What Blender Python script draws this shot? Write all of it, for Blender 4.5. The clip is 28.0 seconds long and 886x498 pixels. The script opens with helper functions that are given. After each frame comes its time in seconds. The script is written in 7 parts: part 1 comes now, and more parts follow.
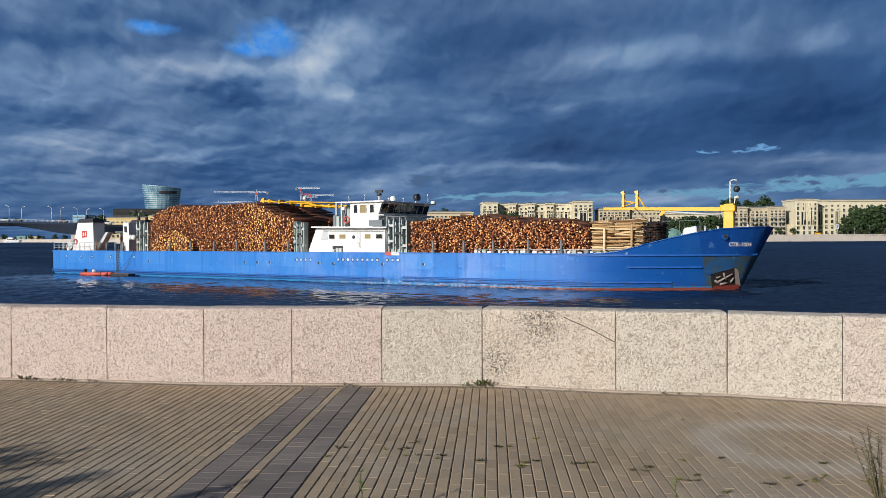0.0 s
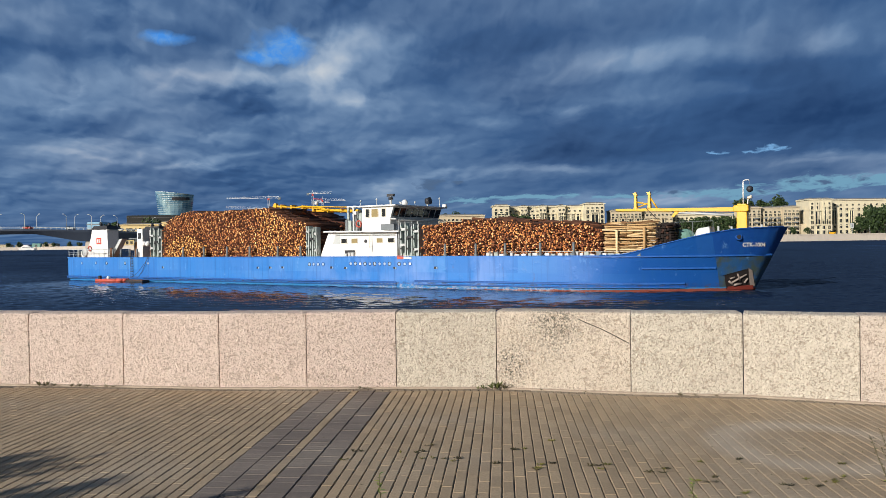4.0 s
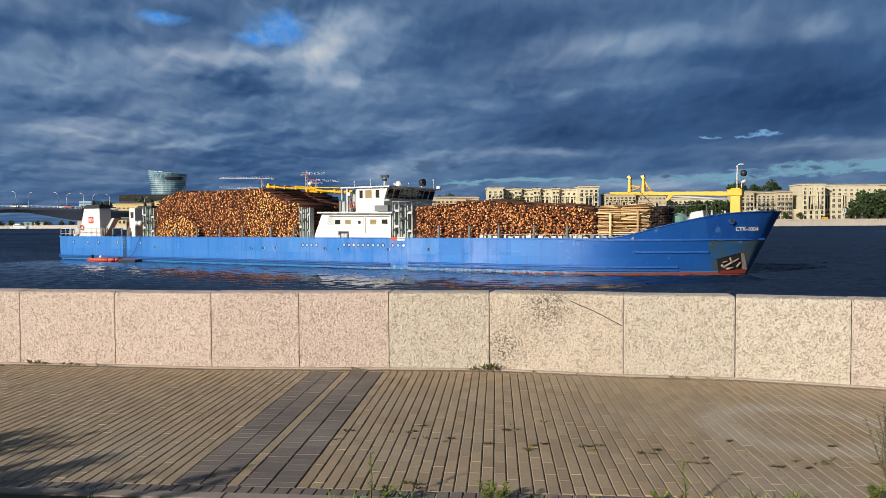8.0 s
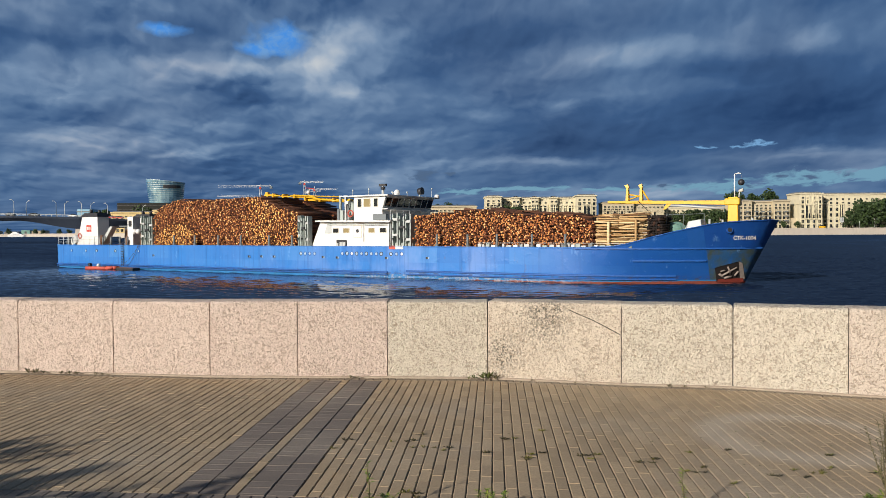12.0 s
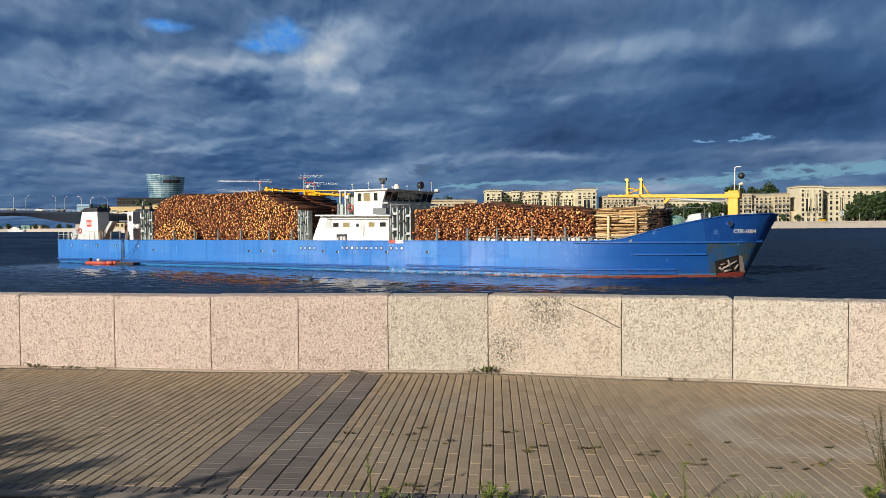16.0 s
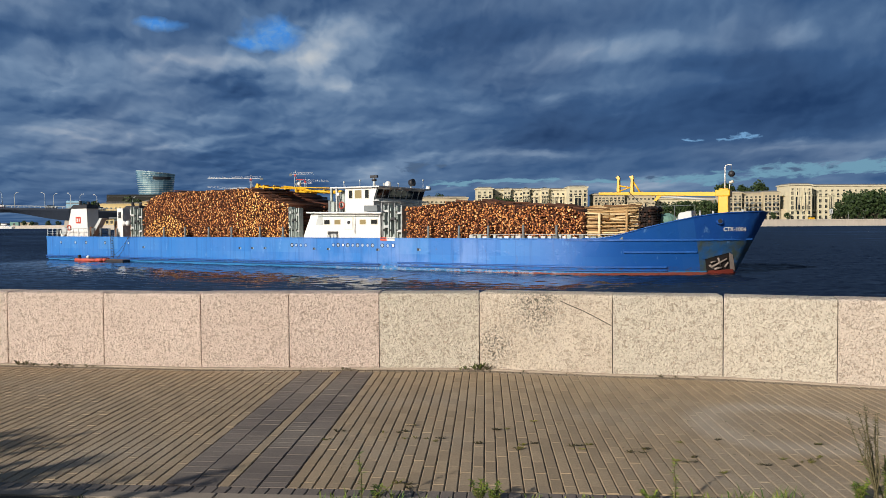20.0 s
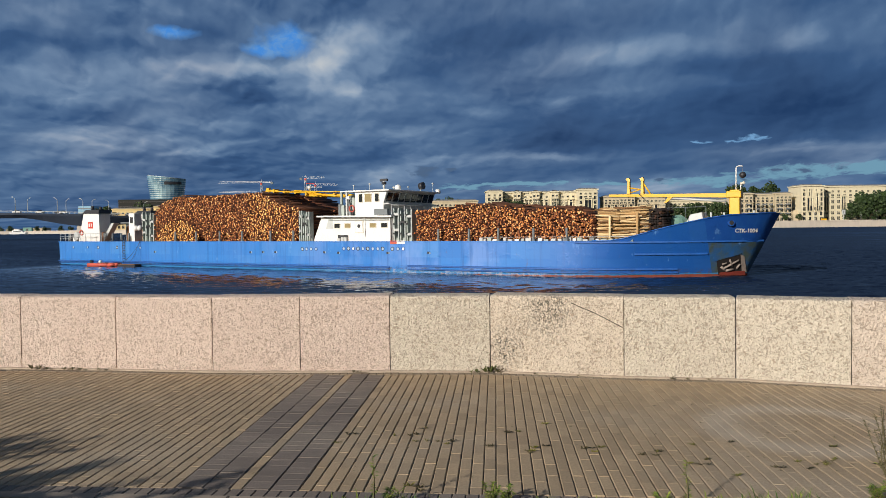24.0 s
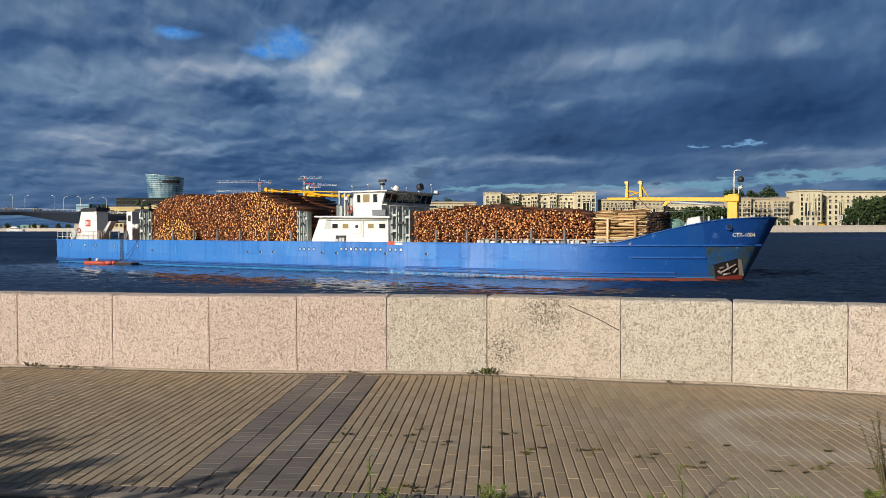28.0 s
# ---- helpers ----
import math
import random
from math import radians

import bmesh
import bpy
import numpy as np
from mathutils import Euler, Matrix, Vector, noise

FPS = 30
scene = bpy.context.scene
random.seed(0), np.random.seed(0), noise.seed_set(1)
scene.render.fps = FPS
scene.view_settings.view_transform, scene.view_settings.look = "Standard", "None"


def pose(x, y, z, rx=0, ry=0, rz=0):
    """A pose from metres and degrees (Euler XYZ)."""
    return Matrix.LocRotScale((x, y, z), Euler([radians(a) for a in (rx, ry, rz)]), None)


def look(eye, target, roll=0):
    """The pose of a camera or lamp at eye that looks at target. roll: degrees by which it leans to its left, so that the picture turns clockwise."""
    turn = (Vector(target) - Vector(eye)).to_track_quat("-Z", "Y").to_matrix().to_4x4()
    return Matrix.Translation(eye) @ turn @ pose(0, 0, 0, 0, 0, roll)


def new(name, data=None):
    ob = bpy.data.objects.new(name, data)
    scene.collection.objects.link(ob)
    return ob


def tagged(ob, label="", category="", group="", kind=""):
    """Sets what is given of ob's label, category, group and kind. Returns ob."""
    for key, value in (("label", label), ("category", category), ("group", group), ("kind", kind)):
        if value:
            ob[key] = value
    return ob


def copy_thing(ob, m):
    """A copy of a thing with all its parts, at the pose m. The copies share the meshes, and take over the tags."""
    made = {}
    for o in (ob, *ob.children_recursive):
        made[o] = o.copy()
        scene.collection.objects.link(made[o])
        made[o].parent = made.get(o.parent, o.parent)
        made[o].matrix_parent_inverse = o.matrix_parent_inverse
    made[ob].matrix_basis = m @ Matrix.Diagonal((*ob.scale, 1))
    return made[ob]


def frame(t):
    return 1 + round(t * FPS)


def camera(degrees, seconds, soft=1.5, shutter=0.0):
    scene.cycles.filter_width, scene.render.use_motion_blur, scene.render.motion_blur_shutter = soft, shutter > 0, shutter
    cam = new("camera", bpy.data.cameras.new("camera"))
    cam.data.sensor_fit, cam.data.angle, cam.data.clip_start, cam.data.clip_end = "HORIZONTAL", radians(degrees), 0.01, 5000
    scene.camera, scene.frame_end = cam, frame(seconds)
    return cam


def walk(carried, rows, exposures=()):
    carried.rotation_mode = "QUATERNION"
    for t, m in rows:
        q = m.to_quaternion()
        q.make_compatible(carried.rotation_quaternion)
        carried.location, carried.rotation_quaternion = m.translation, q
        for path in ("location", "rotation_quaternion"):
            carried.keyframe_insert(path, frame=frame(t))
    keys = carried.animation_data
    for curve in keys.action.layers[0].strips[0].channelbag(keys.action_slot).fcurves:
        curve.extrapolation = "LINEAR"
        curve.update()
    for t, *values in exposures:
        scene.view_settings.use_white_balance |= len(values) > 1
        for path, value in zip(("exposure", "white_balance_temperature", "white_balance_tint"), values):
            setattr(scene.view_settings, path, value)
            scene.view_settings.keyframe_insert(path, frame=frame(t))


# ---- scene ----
cam = camera(60.20, 28.0, 0.7)
PATH = [
    (0.0, 0.0239, -0.0082, 2.0110, 89.223, 0.252, -0.414),
    (0.5, 0.0157, -0.0019, 2.0092, 88.998, 0.170, -0.475),
    (1.0, 0.0187, 0.0014, 2.0115, 88.990, 0.269, -0.513),
    (1.5, 0.0208, -0.0105, 2.0100, 89.241, 0.370, -0.550),
    (2.0, 0.0166, -0.0119, 2.0110, 89.240, 0.459, -0.365),
    (2.5, 0.0134, -0.0207, 2.0106, 89.236, 0.566, -0.127),
    (3.0, 0.0088, -0.0164, 2.0111, 89.356, 0.764, 0.376),
    (3.5, 0.0036, -0.0200, 2.0097, 89.517, 0.859, 0.448),
    (5.5, 0.0095, -0.0029, 1.9990, 89.096, 0.625, 0.446),
    (6.0, 0.0103, -0.0060, 1.9982, 88.867, 0.345, 0.138),
    (6.5, 0.0037, 0.0014, 1.9941, 88.537, 0.122, -0.143),
    (7.0, 0.0098, 0.0108, 1.9914, 88.499, 0.222, -0.259),
    (7.5, 0.0062, 0.0134, 1.9914, 88.266, 0.164, -0.272),
    (8.0, 0.0047, 0.0136, 1.9939, 88.125, 0.370, -0.003),
    (8.5, 0.0017, 0.0114, 1.9909, 88.077, 0.338, -0.074),
    (9.0, 0.0058, 0.0102, 1.9880, 88.090, 0.211, -0.133),
    (9.5, 0.0012, 0.0127, 1.9869, 87.912, 0.054, -0.148),
    (10.0, 0.0039, 0.0098, 1.9895, 88.143, 0.453, 0.217),
    (10.5, 0.0025, 0.0033, 1.9940, 88.169, 0.200, 0.019),
    (11.0, -0.0000, 0.0000, 2.0000, 88.398, 0.259, 0.000),
    (11.5, 0.0028, -0.0062, 1.9976, 88.613, 0.260, -0.058),
    (12.0, -0.0004, -0.0098, 1.9974, 88.771, 0.324, -0.145),
    (12.5, -0.0009, -0.0116, 1.9975, 88.741, 0.393, -0.093),
    (14.5, -0.0020, -0.0193, 2.0027, 88.458, 0.475, -0.280),
    (15.0, -0.0035, -0.0228, 1.9993, 88.423, 0.543, -0.198),
    (15.5, -0.0021, -0.0260, 1.9992, 88.357, 0.523, -0.135),
    (16.0, -0.0054, -0.0249, 1.9989, 88.328, 0.451, -0.145),
    (16.5, -0.0011, -0.0213, 1.9995, 88.462, 0.753, -0.072),
    (17.0, -0.0001, -0.0232, 1.9998, 88.461, 0.755, -0.123),
    (17.5, -0.0016, -0.0241, 2.0003, 88.228, 0.662, -0.220),
    (18.0, -0.0024, -0.0305, 1.9965, 88.248, 0.598, -0.198),
    (18.5, -0.0049, -0.0221, 2.0006, 88.101, 0.410, -0.520),
    (19.0, -0.0042, -0.0178, 1.9963, 88.103, 0.584, -0.466),
    (19.5, -0.0056, -0.0155, 1.9974, 88.226, 0.712, -0.356),
    (20.0, -0.0054, -0.0078, 1.9965, 88.131, 0.359, -0.796),
    (20.5, -0.0057, -0.0072, 1.9923, 88.032, 0.423, -0.803),
    (21.0, -0.0092, -0.0088, 1.9967, 88.103, 0.213, -0.529),
    (21.5, -0.0136, -0.0077, 1.9982, 88.260, 0.064, 0.071),
    (23.5, -0.0077, -0.0077, 1.9901, 88.460, 0.748, -0.044),
    (24.0, -0.0095, -0.0006, 1.9877, 88.374, 0.674, -0.054),
    (24.5, -0.0104, 0.0004, 1.9859, 88.336, 0.467, -0.159),
    (25.0, -0.0104, -0.0028, 1.9861, 88.530, 0.467, -0.160),
    (25.5, -0.0096, -0.0088, 1.9878, 88.657, 0.443, 0.070),
    (26.0, -0.0103, -0.0097, 1.9901, 88.791, 0.305, 0.120),
    (26.5, -0.0116, -0.0125, 1.9867, 88.615, 0.238, 0.080),
    (27.0, -0.0139, -0.0150, 1.9894, 88.659, 0.151, -0.129),
    (27.5, -0.0115, -0.0116, 1.9899, 88.639, 0.184, -0.070),
    (28.0, -0.0086, -0.0058, 1.9868, 88.475, 0.110, -0.204),
]
walk(cam, [(r[0], pose(*r[1:])) for r in PATH], [(0.0, -0.06, 5750, 10), (1.0, -0.05, 5780, 10), (3.0, 0.05, 5950, 10), (6.0, 0.02, 6230, 10), (9.0, 0.01, 6280, 10), (16.0, 0.03, 6250, 10), (19.0, -0.06, 6250, 10), (28.0, -0.08, 6250, 10)])

# ---- world, sun ----
WATER_Z = -2.0
SUN_WAY = Vector((0.65, 0.71, -0.36)).normalized()
world = bpy.data.worlds.new("world")
scene.world = world
world.use_nodes = True
wn = world.node_tree
sky = wn.nodes.new("ShaderNodeTexSky")
sky.sky_type = "NISHITA"
sky.sun_disc = False
sky.sun_elevation = math.asin(-SUN_WAY.z)
sky.sun_rotation = math.atan2(-SUN_WAY.x, -SUN_WAY.y)
wn.nodes["Background"].inputs[1].default_value = 0.04
wn.links.new(sky.outputs[0], wn.nodes["Background"].inputs[0])
sun = new("sun", bpy.data.lights.new("sun", "SUN"))
sun.data.energy, sun.data.angle, sun.data.color = 5.0, radians(1.0), (1.0, 0.91, 0.79)
sun.matrix_world = look(-SUN_WAY * 100, (0, 0, 0))


# ---- materials ----
class Mat:
    """A small builder for node materials in object or world space."""

    def __init__(self, name, rough=0.6, metal=0.0):
        self.m = bpy.data.materials.new(name)
        self.m.use_nodes = True
        self.t = self.m.node_tree
        self.b = self.t.nodes["Principled BSDF"]
        self.b.inputs["Roughness"].default_value = rough
        self.b.inputs["Metallic"].default_value = metal
        self.co = self.t.nodes.new("ShaderNodeTexCoord").outputs["Object"]

    def node(self, kind, **values):
        n = self.t.nodes.new(kind)
        for k, v in values.items():
            n.inputs[k.replace("_", " ")].default_value = v
        return n

    def link(self, a, b):
        self.t.links.new(a, b)
        return b

    def mapped(self, sx=1.0, sy=1.0, sz=1.0):
        n = self.t.nodes.new("ShaderNodeMapping")
        n.inputs["Scale"].default_value = (sx, sy, sz)
        self.link(self.co, n.inputs["Vector"])
        return n.outputs[0]

    def noise(self, scale, detail=4.0, rough=0.55, vec=None, distort=0.0):
        n = self.node("ShaderNodeTexNoise", Scale=scale, Detail=detail, Roughness=rough, Distortion=distort)
        self.link(vec or self.co, n.inputs["Vector"])
        return n.outputs["Fac"]

    def ramp(self, fac, stops):
        n = self.t.nodes.new("ShaderNodeValToRGB")
        e = n.color_ramp.elements
        while len(e) < len(stops):
            e.new(0.5)
        for el, (p, c) in zip(e, stops):
            el.position = p
            el.color = (*c, 1) if isinstance(c, (tuple, list)) else (c, c, c, 1)
        self.link(fac, n.inputs[0])
        return n.outputs[0]

    def mix(self, fac, a, b, mode="MIX"):
        n = self.t.nodes.new("ShaderNodeMix")
        n.data_type, n.blend_type = "RGBA", mode
        for s, v in ((0, fac), (6, a), (7, b)):
            if isinstance(v, (int, float)):
                n.inputs[s].default_value = v
            elif isinstance(v, tuple):
                n.inputs[s].default_value = (*v, 1)
            else:
                self.link(v, n.inputs[s])
        return n.outputs[2]

    def math(self, op, a, b=0.0, clamp=False):
        n = self.t.nodes.new("ShaderNodeMath")
        n.operation, n.use_clamp = op, clamp
        for s, v in ((0, a), (1, b)):
            if isinstance(v, (int, float)):
                n.inputs[s].default_value = v
            else:
                self.link(v, n.inputs[s])
        return n.outputs[0]

    def axis(self, k):
        n = self.t.nodes.new("ShaderNodeSeparateXYZ")
        self.link(self.co, n.inputs[0])
        return n.outputs[k]

    def color(self, c):
        if isinstance(c, tuple):
            self.b.inputs["Base Color"].default_value = (*c, 1)
        else:
            self.link(c, self.b.inputs["Base Color"])
        return self

    def bump(self, h, strength=0.3, dist=0.01):
        n = self.node("ShaderNodeBump", Strength=strength, Distance=dist)
        self.link(h, n.inputs["Height"])
        self.link(n.outputs[0], self.b.inputs["Normal"])
        return self

    def rough(self, r):
        self.link(r, self.b.inputs["Roughness"])
        return self

    def rand(self, kind="object"):
        if kind == "object":
            return self.t.nodes.new("ShaderNodeObjectInfo").outputs["Random"]
        return self.t.nodes.new("ShaderNodeNewGeometry").outputs["Random Per Island"]


def plain(name, c, rough=0.6, metal=0.0, var=0.12, scale=3.0):
    """A worn paint or plain surface with a little variation at two scales."""
    m = Mat(name, rough, metal)
    k = m.mix(m.noise(scale, 5), tuple(v * (1 - var) for v in c), tuple(min(1, v * (1 + var)) for v in c))
    k = m.mix(m.ramp(m.noise(scale * 9, 3), [(0.45, 0.0), (0.75, 0.35)]), k, tuple(v * 0.7 for v in c))
    m.color(k).bump(m.noise(scale * 6, 3), 0.15, 0.01)
    return m.m


# ---- mesh helpers ----
def quad(bm, pts, mi=0):
    f = bm.faces.new([bm.verts.new(p) for p in pts])
    f.material_index = mi
    return f


def box(bm, x0, x1, y0, y1, z0, z1, mi=0):
    v = [bm.verts.new((x, y, z)) for z in (z0, z1) for x, y in ((x0, y0), (x1, y0), (x1, y1), (x0, y1))]
    for q in ((3, 2, 1, 0), (4, 5, 6, 7), (0, 1, 5, 4), (1, 2, 6, 5), (2, 3, 7, 6), (3, 0, 4, 7)):
        bm.faces.new([v[i] for i in q]).material_index = mi
    return bm


def prism(bm, low, high, mi=0):
    """Joins two rings of equal count, with caps."""
    a, b = [bm.verts.new(p) for p in low], [bm.verts.new(p) for p in high]
    n = len(a)
    for i in range(n):
        bm.faces.new((a[i], a[(i + 1) % n], b[(i + 1) % n], b[i])).material_index = mi
    bm.faces.new(a[::-1]).material_index = mi
    bm.faces.new(b).material_index = mi
    return bm


def tube(bm, p, q, r0, r1=None, n=8, mi=0, cap=None):
    p, q = Vector(p), Vector(q)
    r1 = r0 if r1 is None else r1
    w = (q - p).normalized()
    a = w.orthogonal().normalized()
    b = w.cross(a)
    ring = [(math.cos(2 * math.pi * i / n), math.sin(2 * math.pi * i / n)) for i in range(n)]
    lo = [bm.verts.new(p + (a * c + b * s) * r0) for c, s in ring]
    hi = [bm.verts.new(q + (a * c + b * s) * r1) for c, s in ring]
    for i in range(n):
        f = bm.faces.new((lo[i], lo[(i + 1) % n], hi[(i + 1) % n], hi[i]))
        f.material_index, f.smooth = mi, n > 5
    for f in (bm.faces.new(lo[::-1]), bm.faces.new(hi)):
        f.material_index = mi if cap is None else cap
    return bm


def ball(bm, c, r, n=10, sz=1.0):
    m = Matrix.Translation(c) @ Matrix.Diagonal((r, r, r * sz, 1))
    for v in bmesh.ops.create_uvsphere(bm, u_segments=n, v_segments=max(4, n * 2 // 3), radius=1, matrix=m)["verts"]:
        for f in v.link_faces:
            f.smooth = True
    return bm


def mesh(name, bm, *mats):
    bmesh.ops.recalc_face_normals(bm, faces=bm.faces)
    me = bpy.data.meshes.new(name)
    bm.to_mesh(me)
    bm.free()
    for m in mats:
        me.materials.append(m)
    return me


def part(name, bm, mats, parent, label="", bevel=0.0):
    mats = mats if isinstance(mats, (list, tuple)) else (mats,)
    ob = new(name, mesh(name, bm, *mats))
    ob.parent = parent
    if label:
        ob["label"] = label
    if bevel:
        b = ob.modifiers.new("bevel", "BEVEL")
        b.width, b.segments, b.limit_method = bevel, 2, "ANGLE"
    return ob


def thing(name, label, category, m=None, group="", kind=""):
    ob = new(name)
    if m is not None:
        ob.matrix_basis = m
    return tagged(ob, label, category, group, kind)


def single(name, bm, mats, label, category="", group="", kind="", bevel=0.0, m=None):
    ob = part(name, bm, mats, None, "", bevel)
    if m is not None:
        ob.matrix_basis = m
    return tagged(ob, label, category, group, kind)


BM = bmesh.new

# ---- paints ----
white_paint = plain("white_paint", (0.80, 0.79, 0.76), 0.4, 0, 0.06, 0.8)
cream_paint = plain("cream_paint", (0.66, 0.62, 0.52), 0.5)
grey_paint = plain("grey_paint", (0.38, 0.43, 0.40), 0.6, 0, 0.2, 1.5)
light_grey = plain("light_grey", (0.52, 0.54, 0.53), 0.5)
dark_paint = plain("dark_paint", (0.025, 0.025, 0.03), 0.5)
yellow_paint = plain("yellow_paint", (0.80, 0.44, 0.012), 0.4)
steel_grey = plain("steel_grey", (0.16, 0.18, 0.19), 0.5)
red_paint = plain("red_paint", (0.55, 0.05, 0.03), 0.5)
orange_paint = plain("orange_paint", (0.56, 0.10, 0.065), 0.6)
brown_paint = plain("brown_paint", (0.17, 0.075, 0.03), 0.6)
green_cloth = plain("green_cloth", (0.16, 0.30, 0.25), 0.8)
rope_mat = plain("rope", (0.09, 0.08, 0.07), 0.9)
rust = plain("rust", (0.20, 0.075, 0.04), 0.85, 0, 0.4, 4)
# near-black that paints the shade inside the anchor pocket
pocket_dark = plain("pocket_dark", (0.014, 0.009, 0.008), 0.9, 0, 0.5, 4)
boot_red = plain("boot_red", (0.20, 0.03, 0.018), 0.7, 0, 0.4, 3)
# darker than the hull: the shadow line along the rub rails is in this blue
rail_blue = plain("rail_blue", (0.018, 0.10, 0.36), 0.5, 0, 0.5, 2.5)
rust_grey = plain("rust_grey", (0.26, 0.21, 0.18), 0.8, 0, 0.4, 5)
gm = Mat("window_glass", 0.05)
gm.color((0.015, 0.02, 0.025))
glass = gm.m
gw = Mat("warm_window_glass", 0.12)
gw.color((0.30, 0.24, 0.12))
warm_glass = gw.m

dead_light = plain("dead_light", (0.36, 0.47, 0.60), 0.4)
# hull paint: blue topsides, darkened forward for the flare's shade, red boot-top towards the bow, a darker repainted
# bow, scuffs and rust
hm = Mat("hull_blue", 0.40)
X, Z = hm.axis(0), hm.axis(2)
base = hm.mix(hm.noise(0.35, 5, 0.6), (0.026, 0.172, 0.53), (0.034, 0.200, 0.58))
cell = hm.node("ShaderNodeTexWhiteNoise")
snap = hm.node("ShaderNodeVectorMath")
snap.operation = "FLOOR"
hm.link(hm.mapped(0.29, 0.0, 0.72), snap.inputs[0])
hm.link(snap.outputs[0], cell.inputs["Vector"])
base = hm.mix(hm.ramp(cell.outputs["Value"], [(0.60, 0.0), (1.0, 0.42)]), base, (0.10, 0.29, 0.63))
base = hm.mix(hm.ramp(cell.outputs["Value"], [(0.0, 0.35), (0.3, 0.0)]), base, (0.022, 0.13, 0.46))
# broad lavender patches amidships, a sheen put into the colour
sheen_ = hm.math("MULTIPLY", hm.ramp(hm.math("MULTIPLY", X, 0.01), [(0.30, 0.15), (0.48, 0.8), (0.58, 1.0), (0.63, 0.0)]), hm.ramp(hm.noise(0.33, 4, 0.6, hm.mapped(1, 1, 0.6)), [(0.44, 0.0), (0.62, 0.75)]))
base = hm.mix(sheen_, base, (0.17, 0.30, 0.64))
weld = hm.ramp(hm.math("PINGPONG", hm.math("ADD", X, hm.math("MULTIPLY", hm.noise(0.2, 2), 0.8)), 2.9), [(0.0, 0.5), (0.035, 0.0)])
base = hm.mix(weld, base, (0.016, 0.10, 0.36))
# shade of the flare, put into the colour as a darker blue forward
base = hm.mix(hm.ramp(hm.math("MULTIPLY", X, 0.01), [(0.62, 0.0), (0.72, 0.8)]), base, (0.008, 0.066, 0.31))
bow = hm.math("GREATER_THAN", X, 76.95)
# the repainted bow, its blue deepened with the same shade
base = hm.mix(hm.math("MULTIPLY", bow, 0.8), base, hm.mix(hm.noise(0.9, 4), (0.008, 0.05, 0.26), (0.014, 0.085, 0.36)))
low = hm.math("MULTIPLY", bow, hm.math("LESS_THAN", Z, 2.62))
base = hm.mix(hm.math("MULTIPLY", low, 0.7), base, hm.mix(hm.noise(1.1, 5, 0.65), (0.018, 0.075, 0.16), (0.05, 0.13, 0.20)))
stain = hm.ramp(hm.noise(0.8, 5, 0.65), [(0.40, 0.0), (0.56, 0.9)])
base = hm.mix(hm.math("MULTIPLY", low, stain), base, (0.065, 0.085, 0.06))
scuff = hm.ramp(hm.noise(1.6, 6, 0.7, hm.mapped(1, 1, 0.45)), [(0.62, 0.0), (0.72, 0.75)])
base = hm.mix(hm.math("MULTIPLY", scuff, 0.75), base, (0.20, 0.40, 0.74))
streak = hm.ramp(hm.noise(1.0, 5, 0.65, hm.mapped(2.2, 1, 0.10)), [(0.52, 0.0), (0.70, 0.6)])
base = hm.mix(streak, base, (0.018, 0.10, 0.34))
lowwear = hm.math("MULTIPLY", hm.ramp(Z, [(0.30, 0.9), (0.75, 0.0)]), hm.ramp(hm.noise(2.6, 5, 0.7, hm.mapped(0.6, 1, 1.6)), [(0.50, 0.0), (0.60, 1.0)]))
base = hm.mix(lowwear, base, (0.085, 0.07, 0.07))
rst = hm.ramp(hm.noise(2.1, 6, 0.75, hm.mapped(1, 1, 0.2)), [(0.66, 0.0), (0.74, 0.8)])
base = hm.mix(hm.math("MULTIPLY", rst, hm.ramp(X, [(0.0, 0.2), (1.0, 0.7)])), base, (0.14, 0.07, 0.04))
base = hm.mix(hm.ramp(Z, [(0.26, 0.75), (0.34, 0.0)]), base, (0.05, 0.27, 0.60))
edge = hm.math("ADD", hm.math("MULTIPLY", hm.math("SUBTRACT", X, 44.0), 0.0095), hm.math("MULTIPLY", hm.noise(1.3, 4, 0.7), 0.22))
boot = hm.math("LESS_THAN", Z, hm.math("SUBTRACT", edge, 0.21))
base = hm.mix(boot, base, hm.mix(hm.noise(3.0, 5, 0.7), (0.15, 0.022, 0.014), (0.34, 0.11, 0.075)))
# pale growth and scraped paint along the waterline amidships
along = hm.ramp(hm.math("MULTIPLY", X, 0.01), [(0.40, 0.0), (0.50, 1.0), (0.64, 1.0), (0.70, 0.0)])
growth = hm.math("MULTIPLY", hm.math("MULTIPLY", along, hm.ramp(Z, [(0.22, 1.0), (0.42, 0.0)])), hm.ramp(hm.noise(4.2, 5, 0.75, hm.mapped(0.8, 1, 0.9)), [(0.46, 0.0), (0.60, 0.65)]))
base = hm.mix(growth, base, (0.58, 0.52, 0.54))
hm.color(base)
plates = hm.math("PINGPONG", X, 3.0)
dents = hm.math("ADD", hm.math("MULTIPLY", hm.noise(0.7, 3, 0.5), 0.45), hm.math("MULTIPLY", hm.ramp(plates, [(0.0, 0.0), (0.04, 1.0)]), 0.05))
hm.bump(hm.math("ADD", dents, hm.math("MULTIPLY", hm.ramp(hm.noise(1.5, 3, 0.5), [(0.58, 0.0), (0.76, 1.0)]), 0.20)), 1.0, 0.08)
hull_blue = hm.m

